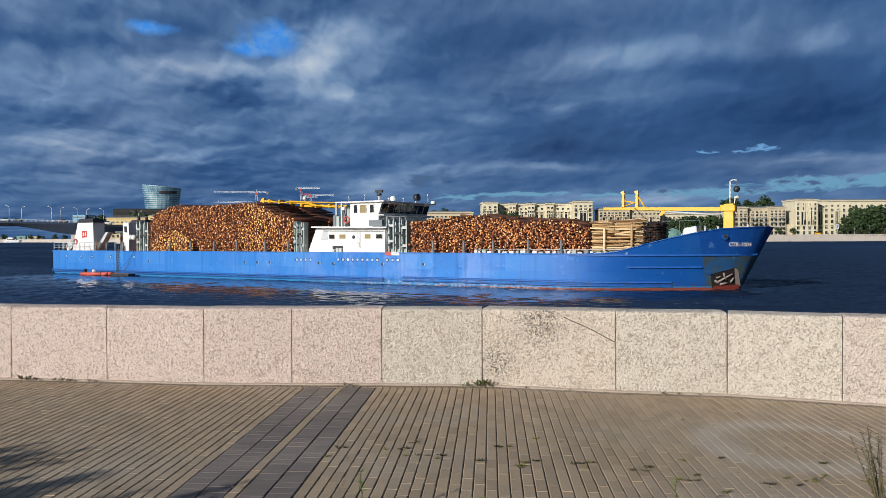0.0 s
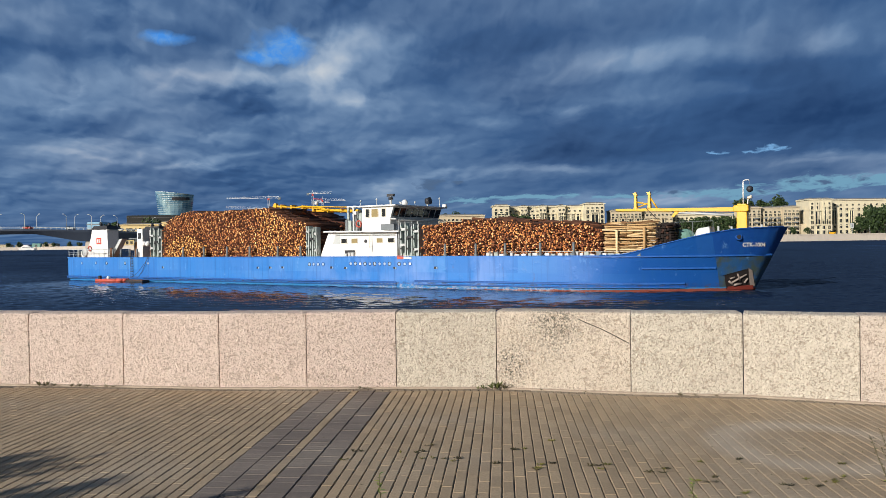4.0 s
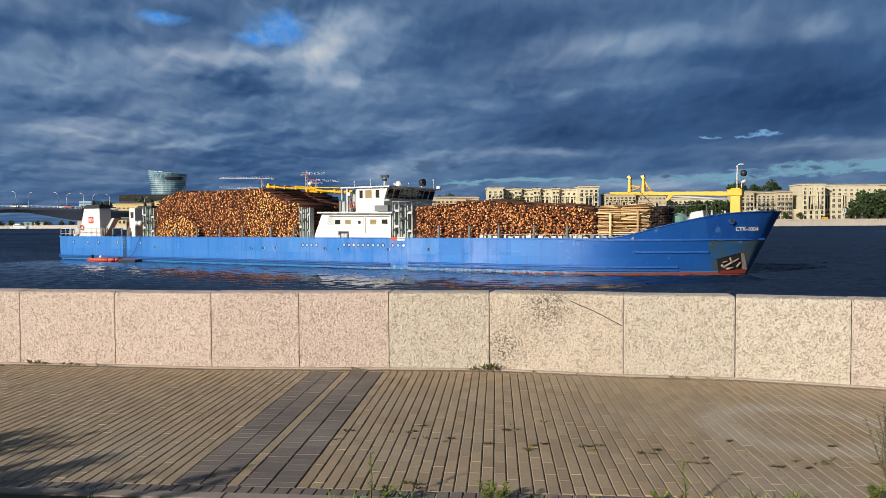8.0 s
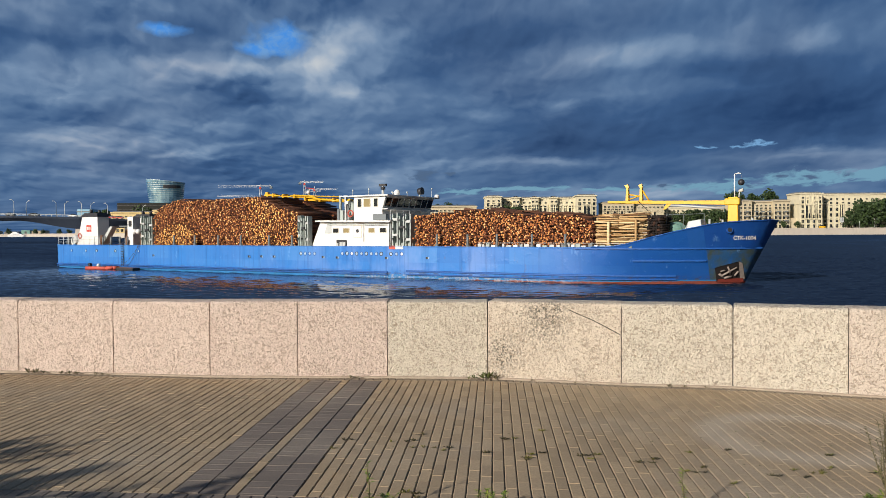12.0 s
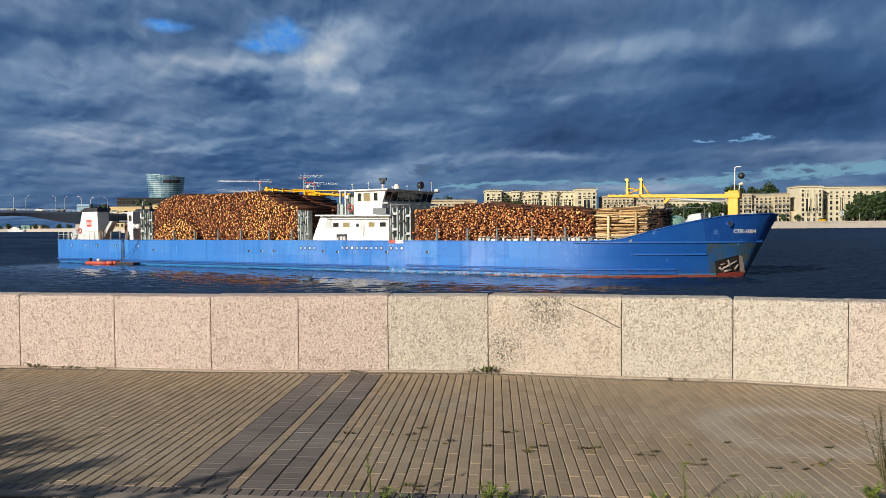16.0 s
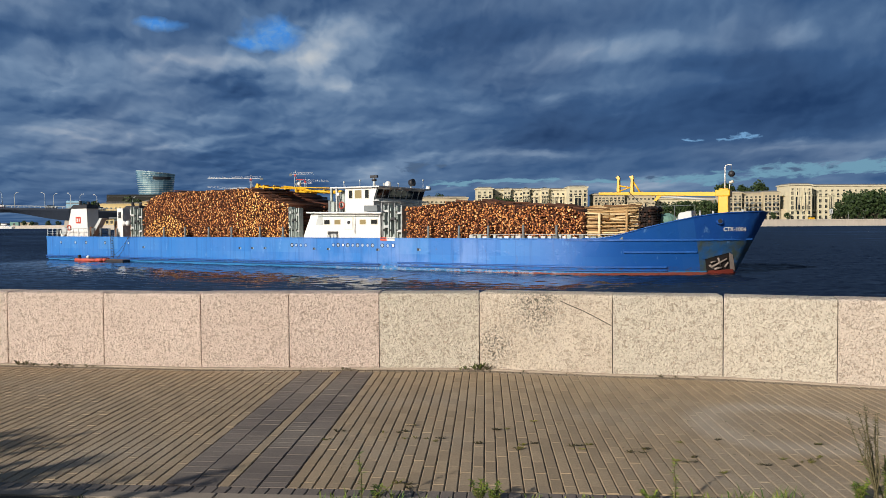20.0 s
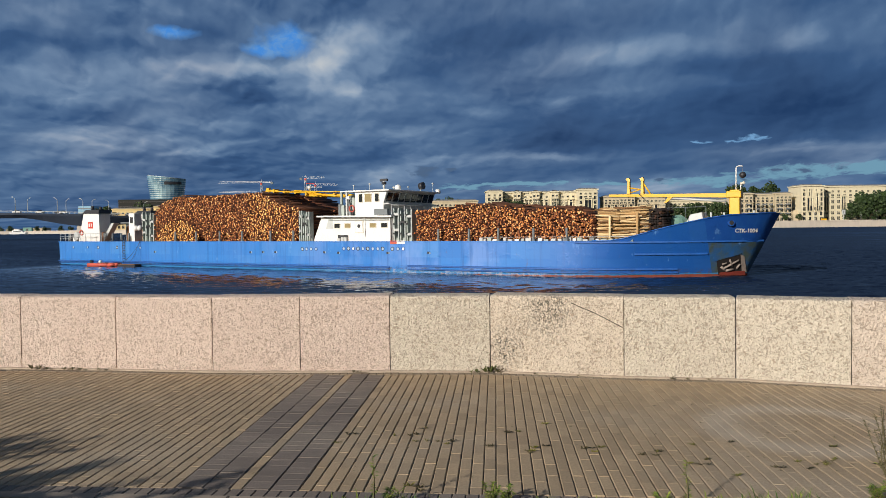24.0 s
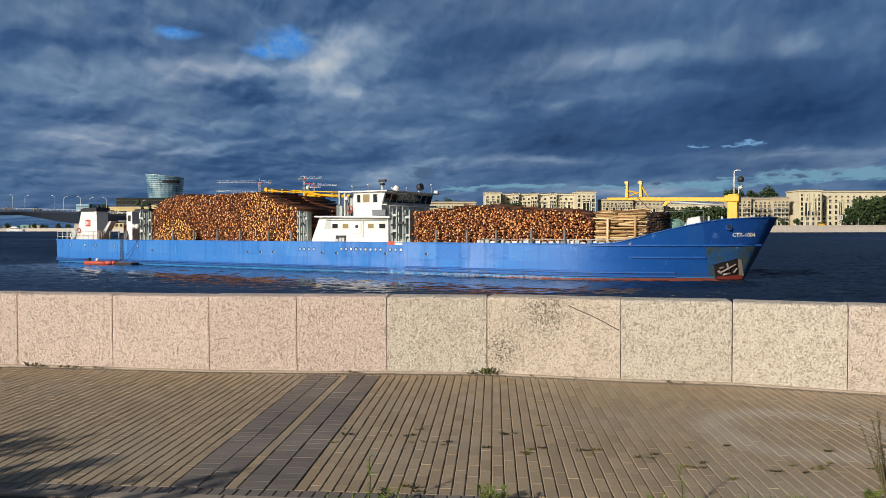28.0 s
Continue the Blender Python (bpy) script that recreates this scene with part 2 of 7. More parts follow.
# granite of the parapet, two tints of one stone, pitted
def granite(name, ca, cb, stains=False):
    m = Mat(name, 0.9)
    v = m.mix(m.noise(2.2, 4), ca, cb)
    v = m.mix(m.ramp(m.noise(46, 2, 0.5), [(0.50, 0.0), (0.68, 0.45)]), v, tuple(min(0.95, x * 1.25) for x in cb))
    worm = m.noise(30, 4, 0.62, None, 0.12)
    pits = m.noise(25, 3, 0.62, None, 0.25)
    holes = m.ramp(m.math("MINIMUM", pits, m.math("ADD", m.noise(52, 3, 0.6), 0.015)), [(0.375, 1.0), (0.42, 0.0)])
    groove = m.ramp(m.math("ABSOLUTE", m.math("SUBTRACT", m.noise(16, 2, 0.5, None, 0.9), 0.5)), [(0.006, 1.0), (0.032, 0.0)])
    holes = m.math("MAXIMUM", m.math("MULTIPLY", holes, 0.75), m.math("MULTIPLY", groove, m.ramp(m.noise(10, 3, 0.6), [(0.48, 0.0), (0.60, 0.9)])))
    # shade in the pits and grooves, darkened into the stone's colour
    v = m.mix(m.math("MULTIPLY", holes, 0.74), v, (0.30, 0.205, 0.13))
    tone = m.ramp(m.noise(1.1, 3, 0.6), [(0.35, 0.0), (0.7, 0.5)])
    v = m.mix(m.math("MULTIPLY", tone, 0.25), v, (0.52, 0.40, 0.31))
    if stains:
        for cx, cz, r, k in ((1.39, 0.90, 0.27, 0.8), (0.80, 0.33, 0.17, 1.0), (1.25, 0.72, 0.40, 0.22)):
            d = m.node("ShaderNodeVectorMath")
            d.operation = "DISTANCE"
            m.link(m.co, d.inputs[0])
            d.inputs[1].default_value = (cx, 10.37 - 0.27 * (cx - 0.63), cz)
            e = m.math("ADD", d.outputs["Value"], m.math("MULTIPLY", m.noise(5, 5, 0.7), 0.5))
            s = m.ramp(m.math("SUBTRACT", e, r), [(0.10, 1.0), (0.42, 0.0)])
            g = m.ramp(m.noise(40, 4, 0.62, None, 0.35), [(0.40, 1.0), (0.52, 0.0)])
            v = m.mix(m.math("MULTIPLY", m.math("MULTIPLY", s, g), k), v, (0.045, 0.05, 0.04))
    m.color(v)
    hgt = m.math("ADD", m.math("MULTIPLY", m.ramp(worm, [(0.26, 0.0), (0.62, 1.0)]), 0.75), m.math("MULTIPLY", m.noise(64, 3, 0.6), 0.55))
    m.bump(m.math("SUBTRACT", hgt, m.math("MULTIPLY", holes, 0.5)), 1.0, 0.02)
    return m.m


pink_granite = granite("pink_granite", (0.71, 0.55, 0.465), (0.80, 0.66, 0.57))
cream_granite = granite("cream_granite", (0.665, 0.585, 0.465), (0.745, 0.675, 0.56))
rose_granite = granite("rose_granite", (0.655, 0.545, 0.45), (0.74, 0.64, 0.54))
stained_granite = granite("stained_granite", (0.665, 0.56, 0.44), (0.75, 0.655, 0.535), True)

# paving
def paver_mat(name, c, kind):
    m = Mat(name, 0.88)
    r = m.rand(kind)
    v = m.mix(r, tuple(x * 0.86 for x in c), tuple(x * 1.14 for x in c))
    w = m.node("ShaderNodeNewGeometry")
    n = m.node("ShaderNodeTexNoise", Scale=0.55, Detail=4.0)
    m.link(w.outputs["Position"], n.inputs["Vector"])
    dust = m.ramp(n.outputs["Fac"], [(0.48, 0.0), (0.68, 0.5)])
    v = m.mix(dust, v, (0.40, 0.345, 0.27))
    g = m.node("ShaderNodeTexNoise", Scale=55.0, Detail=4.0)
    m.link(w.outputs["Position"], g.inputs["Vector"])
    v = m.mix(m.ramp(g.outputs["Fac"], [(0.40, 0.35), (0.60, 0.0)]), v, tuple(x * 0.55 for x in c))
    # a worn pale ring where wheels have turned
    d = m.node("ShaderNodeVectorMath")
    d.operation = "DISTANCE"
    m.link(w.outputs["Position"], d.inputs[0])
    d.inputs[1].default_value = (3.45, 7.35, 0)
    q = m.math("ADD", d.outputs["Value"], m.math("MULTIPLY", n.outputs["Fac"], 0.5))
    ring = m.ramp(m.math("MULTIPLY", q, 0.5), [(0.38, 0.0), (0.50, 0.75), (0.56, 0.75), (0.66, 0.0)])
    v = m.mix(m.math("MULTIPLY", ring, 0.6), v, (0.48, 0.42, 0.34))
    m.color(v)
    m.bump(g.outputs["Fac"], 0.4, 0.004)
    return m.m


paver_c, dark_c = (0.372, 0.279, 0.174), (0.182, 0.150, 0.126)
paver_one, paver_many = paver_mat("paver_light", paver_c, "object"), paver_mat("paver_light_field", paver_c, "island")
dark_one, dark_many = paver_mat("paver_dark", dark_c, "object"), paver_mat("paver_dark_field", dark_c, "island")
edge_many = paver_mat("paver_edge_field", (0.235, 0.185, 0.130), "island")
sand_joint = plain("joint_soil", (0.062, 0.050, 0.037), 0.95, 0, 0.4, 12)
pale_sand = plain("pale_sand", (0.36, 0.29, 0.205), 0.95, 0, 0.3, 20)
kerb_stone = plain("kerb_stone", (0.30, 0.25, 0.195), 0.9, 0, 0.25, 9)
plinth_stone = plain("plinth_stone", (0.40, 0.325, 0.25), 0.9, 0, 0.35, 9)
soil = plain("soil", (0.10, 0.08, 0.055), 0.95, 0, 0.4, 6)

# timber: pale cut ends and dark bark
em_ = Mat("log_end", 0.8)
r_ = em_.rand("island")
v_ = em_.ramp(r_, [(0.0, (0.07, 0.018, 0.008)), (0.30, (0.22, 0.058, 0.016)), (0.58, (0.48, 0.16, 0.036)), (0.84, (0.72, 0.34, 0.10)), (1.0, (0.86, 0.56, 0.26))])
em_.color(em_.mix(em_.ramp(em_.noise(6, 3), [(0.4, 0.0), (0.7, 0.5)]), v_, (0.30, 0.12, 0.03)))
log_end = em_.m
fe = Mat("fresh_log_end", 0.8)
fe.color(fe.ramp(fe.rand("island"), [(0.0, (0.46, 0.16, 0.03)), (0.5, (0.80, 0.38, 0.09)), (1.0, (0.92, 0.62, 0.24))]))
fresh_end = fe.m
bk = Mat("log_bark", 0.92)
bk.color(bk.mix(bk.rand("island"), (0.045, 0.016, 0.009), (0.17, 0.055, 0.022)))
log_bark = bk.m
pl = Mat("peeled_bark", 0.85)
pl.color(pl.ramp(pl.rand("object"), [(0.0, (0.10, 0.045, 0.02)), (0.22, (0.34, 0.19, 0.075)), (0.5, (0.58, 0.38, 0.17)), (1.0, (0.84, 0.66, 0.38))]))
peeled_bark = pl.m

# far facades
def facade(name, c):
    m = Mat(name, 0.85)
    v = m.mix(m.noise(0.12, 4), tuple(x * 0.85 for x in c), tuple(min(1, x * 1.1) for x in c))
    v = m.mix(m.ramp(m.noise(0.5, 4, 0.6, m.mapped(1, 1, 0.25)), [(0.5, 0.0), (0.75, 0.35)]), v, tuple(x * 0.6 for x in c))
    m.color(v)
    return m.m


cream_wall = facade("cream_facade", (0.67, 0.60, 0.42))
tan_wall = facade("tan_facade", (0.54, 0.455, 0.31))
yellow_wall = facade("yellow_facade", (0.68, 0.52, 0.24))
roof_mat = facade("roof_metal", (0.20, 0.19, 0.17))
# concrete with the girder's shadow in its colour, dark and blue
concrete = facade("bridge_concrete_shaded", (0.034, 0.048, 0.078))
quay_stone = facade("far_quay_stone", (0.50, 0.44, 0.37))
land = facade("far_land", (0.16, 0.16, 0.11))
tg = Mat("tower_glass", 0.12)
tg.color(tg.mix(tg.ramp(tg.noise(0.07, 3), [(0.4, 0.0), (0.6, 1.0)]), (0.09, 0.22, 0.36), (0.30, 0.50, 0.62)))
tg.b.inputs["Metallic"].default_value = 0.45
tower_glass = tg.m
lf = Mat("leaf", 0.7)
lf.color(lf.mix(lf.rand("island"), (0.010, 0.026, 0.006), (0.045, 0.078, 0.016)))
leaf = lf.m
wl_ = Mat("weed_leaf", 0.6)
wl_.color(wl_.mix(wl_.rand("island"), (0.06, 0.13, 0.015), (0.26, 0.30, 0.04)))
wl_.b.inputs["Subsurface Weight"].default_value = 0.0
weed_leaf = wl_.m
ml = Mat("moss_leaf", 0.8)
ml.color(ml.mix(ml.rand("object"), (0.035, 0.030, 0.014), (0.10, 0.085, 0.028)))
moss_leaf = ml.m
ol_ = Mat("olive_leaf", 0.8)
ol_.color(ol_.mix(ol_.rand("object"), (0.07, 0.085, 0.02), (0.15, 0.16, 0.04)))
olive_leaf = ol_.m
sl_ = Mat("sprout_leaf", 0.8)
sl_.color(sl_.mix(sl_.rand("object"), (0.10, 0.10, 0.02), (0.24, 0.22, 0.04)))
sprout_leaf = sl_.m
ds = Mat("dry_stem", 0.8)
ds.color(ds.mix(ds.rand("island"), (0.075, 0.062, 0.03), (0.17, 0.145, 0.06)))
dry_stem = ds.m
trunk_mat = plain("trunk_bark", (0.08, 0.06, 0.045), 0.9)

# ---- clouds ----
# masses on the layer: azimuth and height in degrees, half width, half height, how much lighter or darker
CLOUD_MASSES = [
    (-7.5, 13.15, 3.05, 2.24, 0.3), (-9.15, 12.12, 1.83, 1.22, 0.18), (-14.37, 12.22, 5.28, 0.65, 0.22), (-5.83, 14.36, 3.25, 1.22, 0.16),
    (-10.39, 10.7, 2.44, 0.89, 0.14), (-7.31, 10.26, 1.06, 0.57, 0.22), (-23.37, 11.52, 6.1, 1.06, 0.16), (-26.65, 10.33, 2.44, 1.63, 0.12),
    (-19.79, 8.17, 3.66, 0.57, 0.18), (-24.16, 6.51, 3.66, 0.65, 0.16), (-17.56, 6.1, 3.25, 0.73, 0.22), (-25.89, 5.98, 3.25, 0.57, 0.14),
    (-4.19, 10.02, 4.88, 1.22, 0.1), (-3.79, 7.16, 4.88, 0.49, 0.12), (11.63, 12.74, 6.1, 0.98, 0.2), (17.15, 12.8, 4.88, 0.89, 0.08),
    (25.17, 13.2, 6.91, 1.22, 0.08), (27.86, 13.25, 3.25, 1.38, 0.06), (25.86, 12.95, 1.38, 0.73, 0.16), (15.22, 10.23, 4.47, 0.57, 0.14),
    (3.37, 8.74, 2.03, 0.45, 0.22), (9.19, 9.48, 1.22, 0.37, 0.22), (5.26, 11.38, 2.44, 0.81, 0.08), (5.04, 5.05, 5.28, 0.41, 0.22),
    (8.38, 5.29, 1.63, 0.28, 0.24), (-3.39, 4.47, 4.47, 0.57, 0.14), (-5.07, 3.84, 1.63, 0.57, 0.24), (13.27, 2.87, 4.88, 0.49, 0.22),
    (16.43, 3.1, 2.44, 0.41, 0.18), (27.3, 5.07, 5.28, 0.57, 0.16), (25.6, 5.64, 1.63, 0.24, 0.2), (-25.93, 4.1, 6.5, 1.22, 0.06),
    (4.2, 2.76, 3.25, 0.33, 0.14), (29.28, 3.8, 2.44, 0.49, 0.12), (-27.45, 12.33, 4.88, 0.98, -0.22), (-18.2, 14.51, 6.5, 0.65, -0.12),
    (-25.85, 8.21, 6.91, 0.89, -0.18), (-14.79, 9.95, 3.66, 0.89, -0.1), (-0.82, 12.04, 4.47, 2.03, -0.12), (3.38, 13.79, 4.88, 1.63, -0.08),
    (-2.52, 8.61, 5.28, 0.81, -0.08), (-15.65, 4.55, 8.13, 1.06, -0.12), (-7.56, 5.48, 4.88, 0.73, -0.1), (19.08, 8.08, 13.41, 2.03, -0.24),
    (11.24, 6.18, 8.94, 1.46, -0.18), (26.24, 9.12, 6.5, 2.03, -0.14), (27.28, 6.66, 6.1, 0.98, -0.14), (-1.28, 4.38, 0.89, 0.37, -0.2),
    (1.04, 4.21, 0.57, 0.24, -0.16), (20.92, 11.4, 6.1, 0.89, -0.14), (13.27, 4.3, 10.16, 0.57, -0.12), (-21.19, 12.98, 4.88, 0.81, -0.06),
    (9.19, 14.79, 10.16, 0.98, -0.1), (-21.36, 2.67, 12.2, 1.06, -0.1),
]
BLUE_GAPS = [
    (-11.56, 14.16, 2.68, 1.71), (-20.26, 14.16, 2.03, 0.45), (-13.37, 13.43, 2.85, 0.65),
]
CYAN_GAPS = [
    (18.8, 5.94, 0.73, 0.16), (22.06, 6.15, 1.38, 0.33), (20.96, 5.93, 0.73, 0.2),
]
LOW_GAPS = [
    (26.6, 3.5, 5.6, 0.55), (30.0, 3.6, 3.7, 0.65), (19.5, 3.2, 4.2, 0.36), (6.3, 3.3, 4.1, 0.28),
    (1.7, 3.2, 2.4, 0.26), (12.8, 3.4, 2.8, 0.22),
]
# small dark clouds that float before the bright gaps
SCUD = [
    (25.8, 3.57, 0.85, 0.20), (23.9, 3.66, 0.5, 0.14), (28.4, 3.72, 0.7, 0.26), (16.2, 3.37, 0.6, 0.15), (0.9, 4.35, 0.7, 0.26),
    (-1.4, 4.42, 0.95, 0.36), (21.4, 3.2, 0.6, 0.14),
]
cl = Mat("cloud_layer")
sx, sy, sz = cl.axis(0), cl.axis(1), cl.axis(2)
azim = cl.math("MULTIPLY", cl.math("ARCTAN2", sx, sy), 57.2958)
plan = cl.math("SQRT", cl.math("ADD", cl.math("MULTIPLY", sx, sx), cl.math("MULTIPLY", sy, sy)))
elev = cl.math("MULTIPLY", cl.math("ARCTAN2", cl.math("SUBTRACT", sz, 2.0), plan), 57.2958)


def vec3(x, y, z=0.0):
    n = cl.t.nodes.new("ShaderNodeCombineXYZ")
    for s, v in ((0, x), (1, y), (2, z)):
        if isinstance(v, float):
            n.inputs[s].default_value = v
        else:
            cl.link(v, n.inputs[s])
    return n.outputs[0]


def vmad(v, k, w):
    n = cl.node("ShaderNodeVectorMath")
    n.operation = "MULTIPLY_ADD"
    cl.link(v, n.inputs[0])
    n.inputs[1].default_value = k
    if isinstance(w, tuple):
        n.inputs[2].default_value = w
    else:
        cl.link(w, n.inputs[2])
    return n.outputs[0]


# the rolls of cloud draw together towards the horizon and slant upwards on one side
slant = cl.math("MULTIPLY", cl.math("MULTIPLY", cl.math("MAXIMUM", azim, 0.0), cl.math("MAXIMUM", elev, 0.0)), 0.0125)
depth_v = cl.math("MULTIPLY", cl.math("LOGARITHM", cl.math("ADD", cl.math("MAXIMUM", cl.math("SUBTRACT", elev, slant), -0.5), 1.6), math.e), 18.5)


def placed(v, shift=(0.0, 0.0, 0.0)):
    """The same coordinates moved by shift, for textures."""
    n = cl.t.nodes.new("ShaderNodeMapping")
    n.inputs["Location"].default_value = shift
    cl.link(v, n.inputs["Vector"])
    return n.outputs[0]


flat = placed(vec3(azim, depth_v))


def between(v, a, b, lo=0.0, hi=1.0):
    """Runs from lo at a to hi at b, and stays there."""
    n = cl.node("ShaderNodeMapRange")
    for s, x in ((1, a), (2, b), (3, lo), (4, hi)):
        n.inputs[s].default_value = x
    cl.link(v, n.inputs[0])
    return n.outputs[0]


def tint_noise(scale, detail, vec):
    n = cl.node("ShaderNodeTexNoise", Scale=scale, Detail=detail, Roughness=0.55)
    cl.link(vec, n.inputs["Vector"])
    return n.outputs["Color"]


warp_a, warp_b = tint_noise(0.10, 3.0, flat), tint_noise(0.42, 4.0, flat)
vec = placed(vmad(warp_b, (1.3, 1.3, 0.0), vmad(warp_a, (4.6, 4.0, 0.0), flat)))
TO_SUN = (-0.42, 0.78, 0.0)


def heaps(v, scale):
    """Rounded heaps of cloud at three sizes, the creases between them sharp."""
    total = cl.noise(0.22 * scale, 3, 0.42, v)
    for k_scale, k in ((0.30, 0.40), (0.72, 0.20), (1.7, 0.08)):
        n = cl.node("ShaderNodeTexVoronoi", Scale=k_scale * scale)
        n.feature = "SMOOTH_F1"
        n.inputs["Smoothness"].default_value = 0.35
        cl.link(v, n.inputs["Vector"])
        total = cl.math("SUBTRACT", total, cl.math("MULTIPLY", n.outputs["Distance"], k))
    return total


def relief(v, scale, step):
    """Lit towards the sun, shaded away from it."""
    shifted = placed(v, tuple(x * step / scale for x in TO_SUN))
    return cl.math("SUBTRACT", heaps(v, scale), heaps(shifted, scale))


big = cl.noise(0.075, 3, 0.5, vec)
mid = cl.noise(0.22, 5, 0.5, vec)
fine_a = cl.noise(0.9, 6, 0.6, vec)
here = vmad(warp_b, (1.9, 0.95, 0.0), vmad(warp_a, (3.6, 1.5, 0.0), vec3(azim, elev)))
here = vmad(here, (1, 1, 0), (-2.75, -1.22, 0.0))


def mass(a, e, rx, ry):
    n = cl.node("ShaderNodeVectorMath")
    n.operation = "LENGTH"
    cl.link(vmad(here, (1 / rx, 1 / ry, 0), (-a / rx, -e / ry, 0)), n.inputs[0])
    return n.outputs["Value"]


# heaped on one side, smoother sheets on the other
rough_side = between(azim, -12.0, 7.2, 1.0, 0.52)
field_ = cl.math("ADD", 0.418, cl.math("MULTIPLY", cl.math("SUBTRACT", big, 0.5), 0.34))
field_ = cl.math("ADD", field_, cl.math("MULTIPLY", cl.math("SUBTRACT", mid, 0.5), 0.30))
field_ = cl.math("ADD", field_, cl.math("MULTIPLY", cl.math("MULTIPLY", relief(vec, 0.95, 0.8), rough_side), 0.52))
for a, e, rx, ry, k in CLOUD_MASSES + [(24.0, 11.5, 9.0, 4.5, -0.08), (-22.0, 8.0, 14.0, 6.0, 0.05)]:
    fall = cl.math("SUBTRACT", 1.0, cl.math("MULTIPLY", mass(a, e, rx * 1.5, ry * 1.5), 1.0), True)
    field_ = cl.math("ADD", field_, cl.math("MULTIPLY", fall, k * (1.0 if k > 0 else 1.1)))
# torn lower scud, with an edge of its own, drawn before the higher layer
for k, (size, low, high, drop) in enumerate(((0.085, 0.505, 0.575, -0.075), (0.15, 0.53, 0.585, -0.05))):
    shifted = placed(vec, (31.0 + 57 * k, 11.0 * k, 4.0 + k))
    sheet = between(cl.noise(size, 7, 0.52, shifted), low, high)
    shade = cl.math("ADD", cl.math("MULTIPLY", relief(shifted, 1.0, 0.7), 0.42), drop)
    field_ = cl.math("ADD", field_, cl.math("MULTIPLY", cl.math("MULTIPLY", sheet, rough_side), shade))
light = cl.ramp(field_, [(0.0, (0.018, 0.050, 0.132)), (0.26, (0.046, 0.103, 0.222)), (0.42, (0.094, 0.168, 0.298)), (0.58, (0.180, 0.268, 0.400)), (0.74, (0.335, 0.412, 0.51)), (0.92, (0.55, 0.575, 0.59))])
# grey-violet bases among the blue ones
light = cl.mix(between(cl.noise(0.07, 2, 0.5, placed(vec, (40, 7, 0))), 0.48, 0.66, 0.0, 0.45), light, cl.mix(1.0, light, (1.16, 0.97, 0.90), "MULTIPLY"))


def gaps(rows, col, soft, fray, fringe):
    global light
    for a, e, rx, ry in rows:
        d = cl.math("ADD", mass(a, e, rx, ry), cl.math("MULTIPLY", cl.math("SUBTRACT", fringe, 0.5), fray))
        light = cl.mix(between(d, max(0.0, 1 - soft), 1.0, 1.0, 0.0), light, col)


gaps(BLUE_GAPS, cl.mix(between(fine_a, 0.42, 0.60, 0.0, 0.8), (0.075, 0.27, 0.69), (0.17, 0.34, 0.60)), 0.8, 2.6, mid)
gaps([(a, e, rx * 0.8, ry * 0.65) for a, e, rx, ry in CYAN_GAPS], (0.19, 0.38, 0.62), 0.8, 4.5, fine_a)
gaps(LOW_GAPS, cl.mix(between(azim, 0.0, 1.0, 0.0, 0.5), (0.15, 0.30, 0.42), (0.20, 0.38, 0.48)), 0.5, 2.6, fine_a)
gaps(SCUD, (0.085, 0.14, 0.235), 0.8, 4.0, fine_a)
em = cl.node("ShaderNodeEmission", Strength=1.0)
cl.link(light, em.inputs[0])
cl.link(em.outputs[0], cl.t.nodes["Material Output"].inputs[0])

bm = BM()
R_SKY, H_SKY = 4650.0, 700.0
rings = []
for i in range(33):
    e = (math.pi / 2) * i / 32
    rr, zz = R_SKY * math.cos(e), H_SKY * math.sin(e) - 20
    rings.append([bm.verts.new((rr * math.sin(a), rr * math.cos(a), zz)) for a in [radians(-62 + 124 * j / 64) for j in range(65)]])
for i in range(32):
    for j in range(64):
        bm.faces.new((rings[i][j], rings[i][j + 1], rings[i + 1][j + 1], rings[i + 1][j])).smooth = True
bmesh.ops.remove_doubles(bm, verts=bm.verts, dist=0.5)
cloud_layer = single("cloud_layer", bm, cl.m, "heavy grey-blue evening clouds with small blue gaps", "sky", kind="structure")

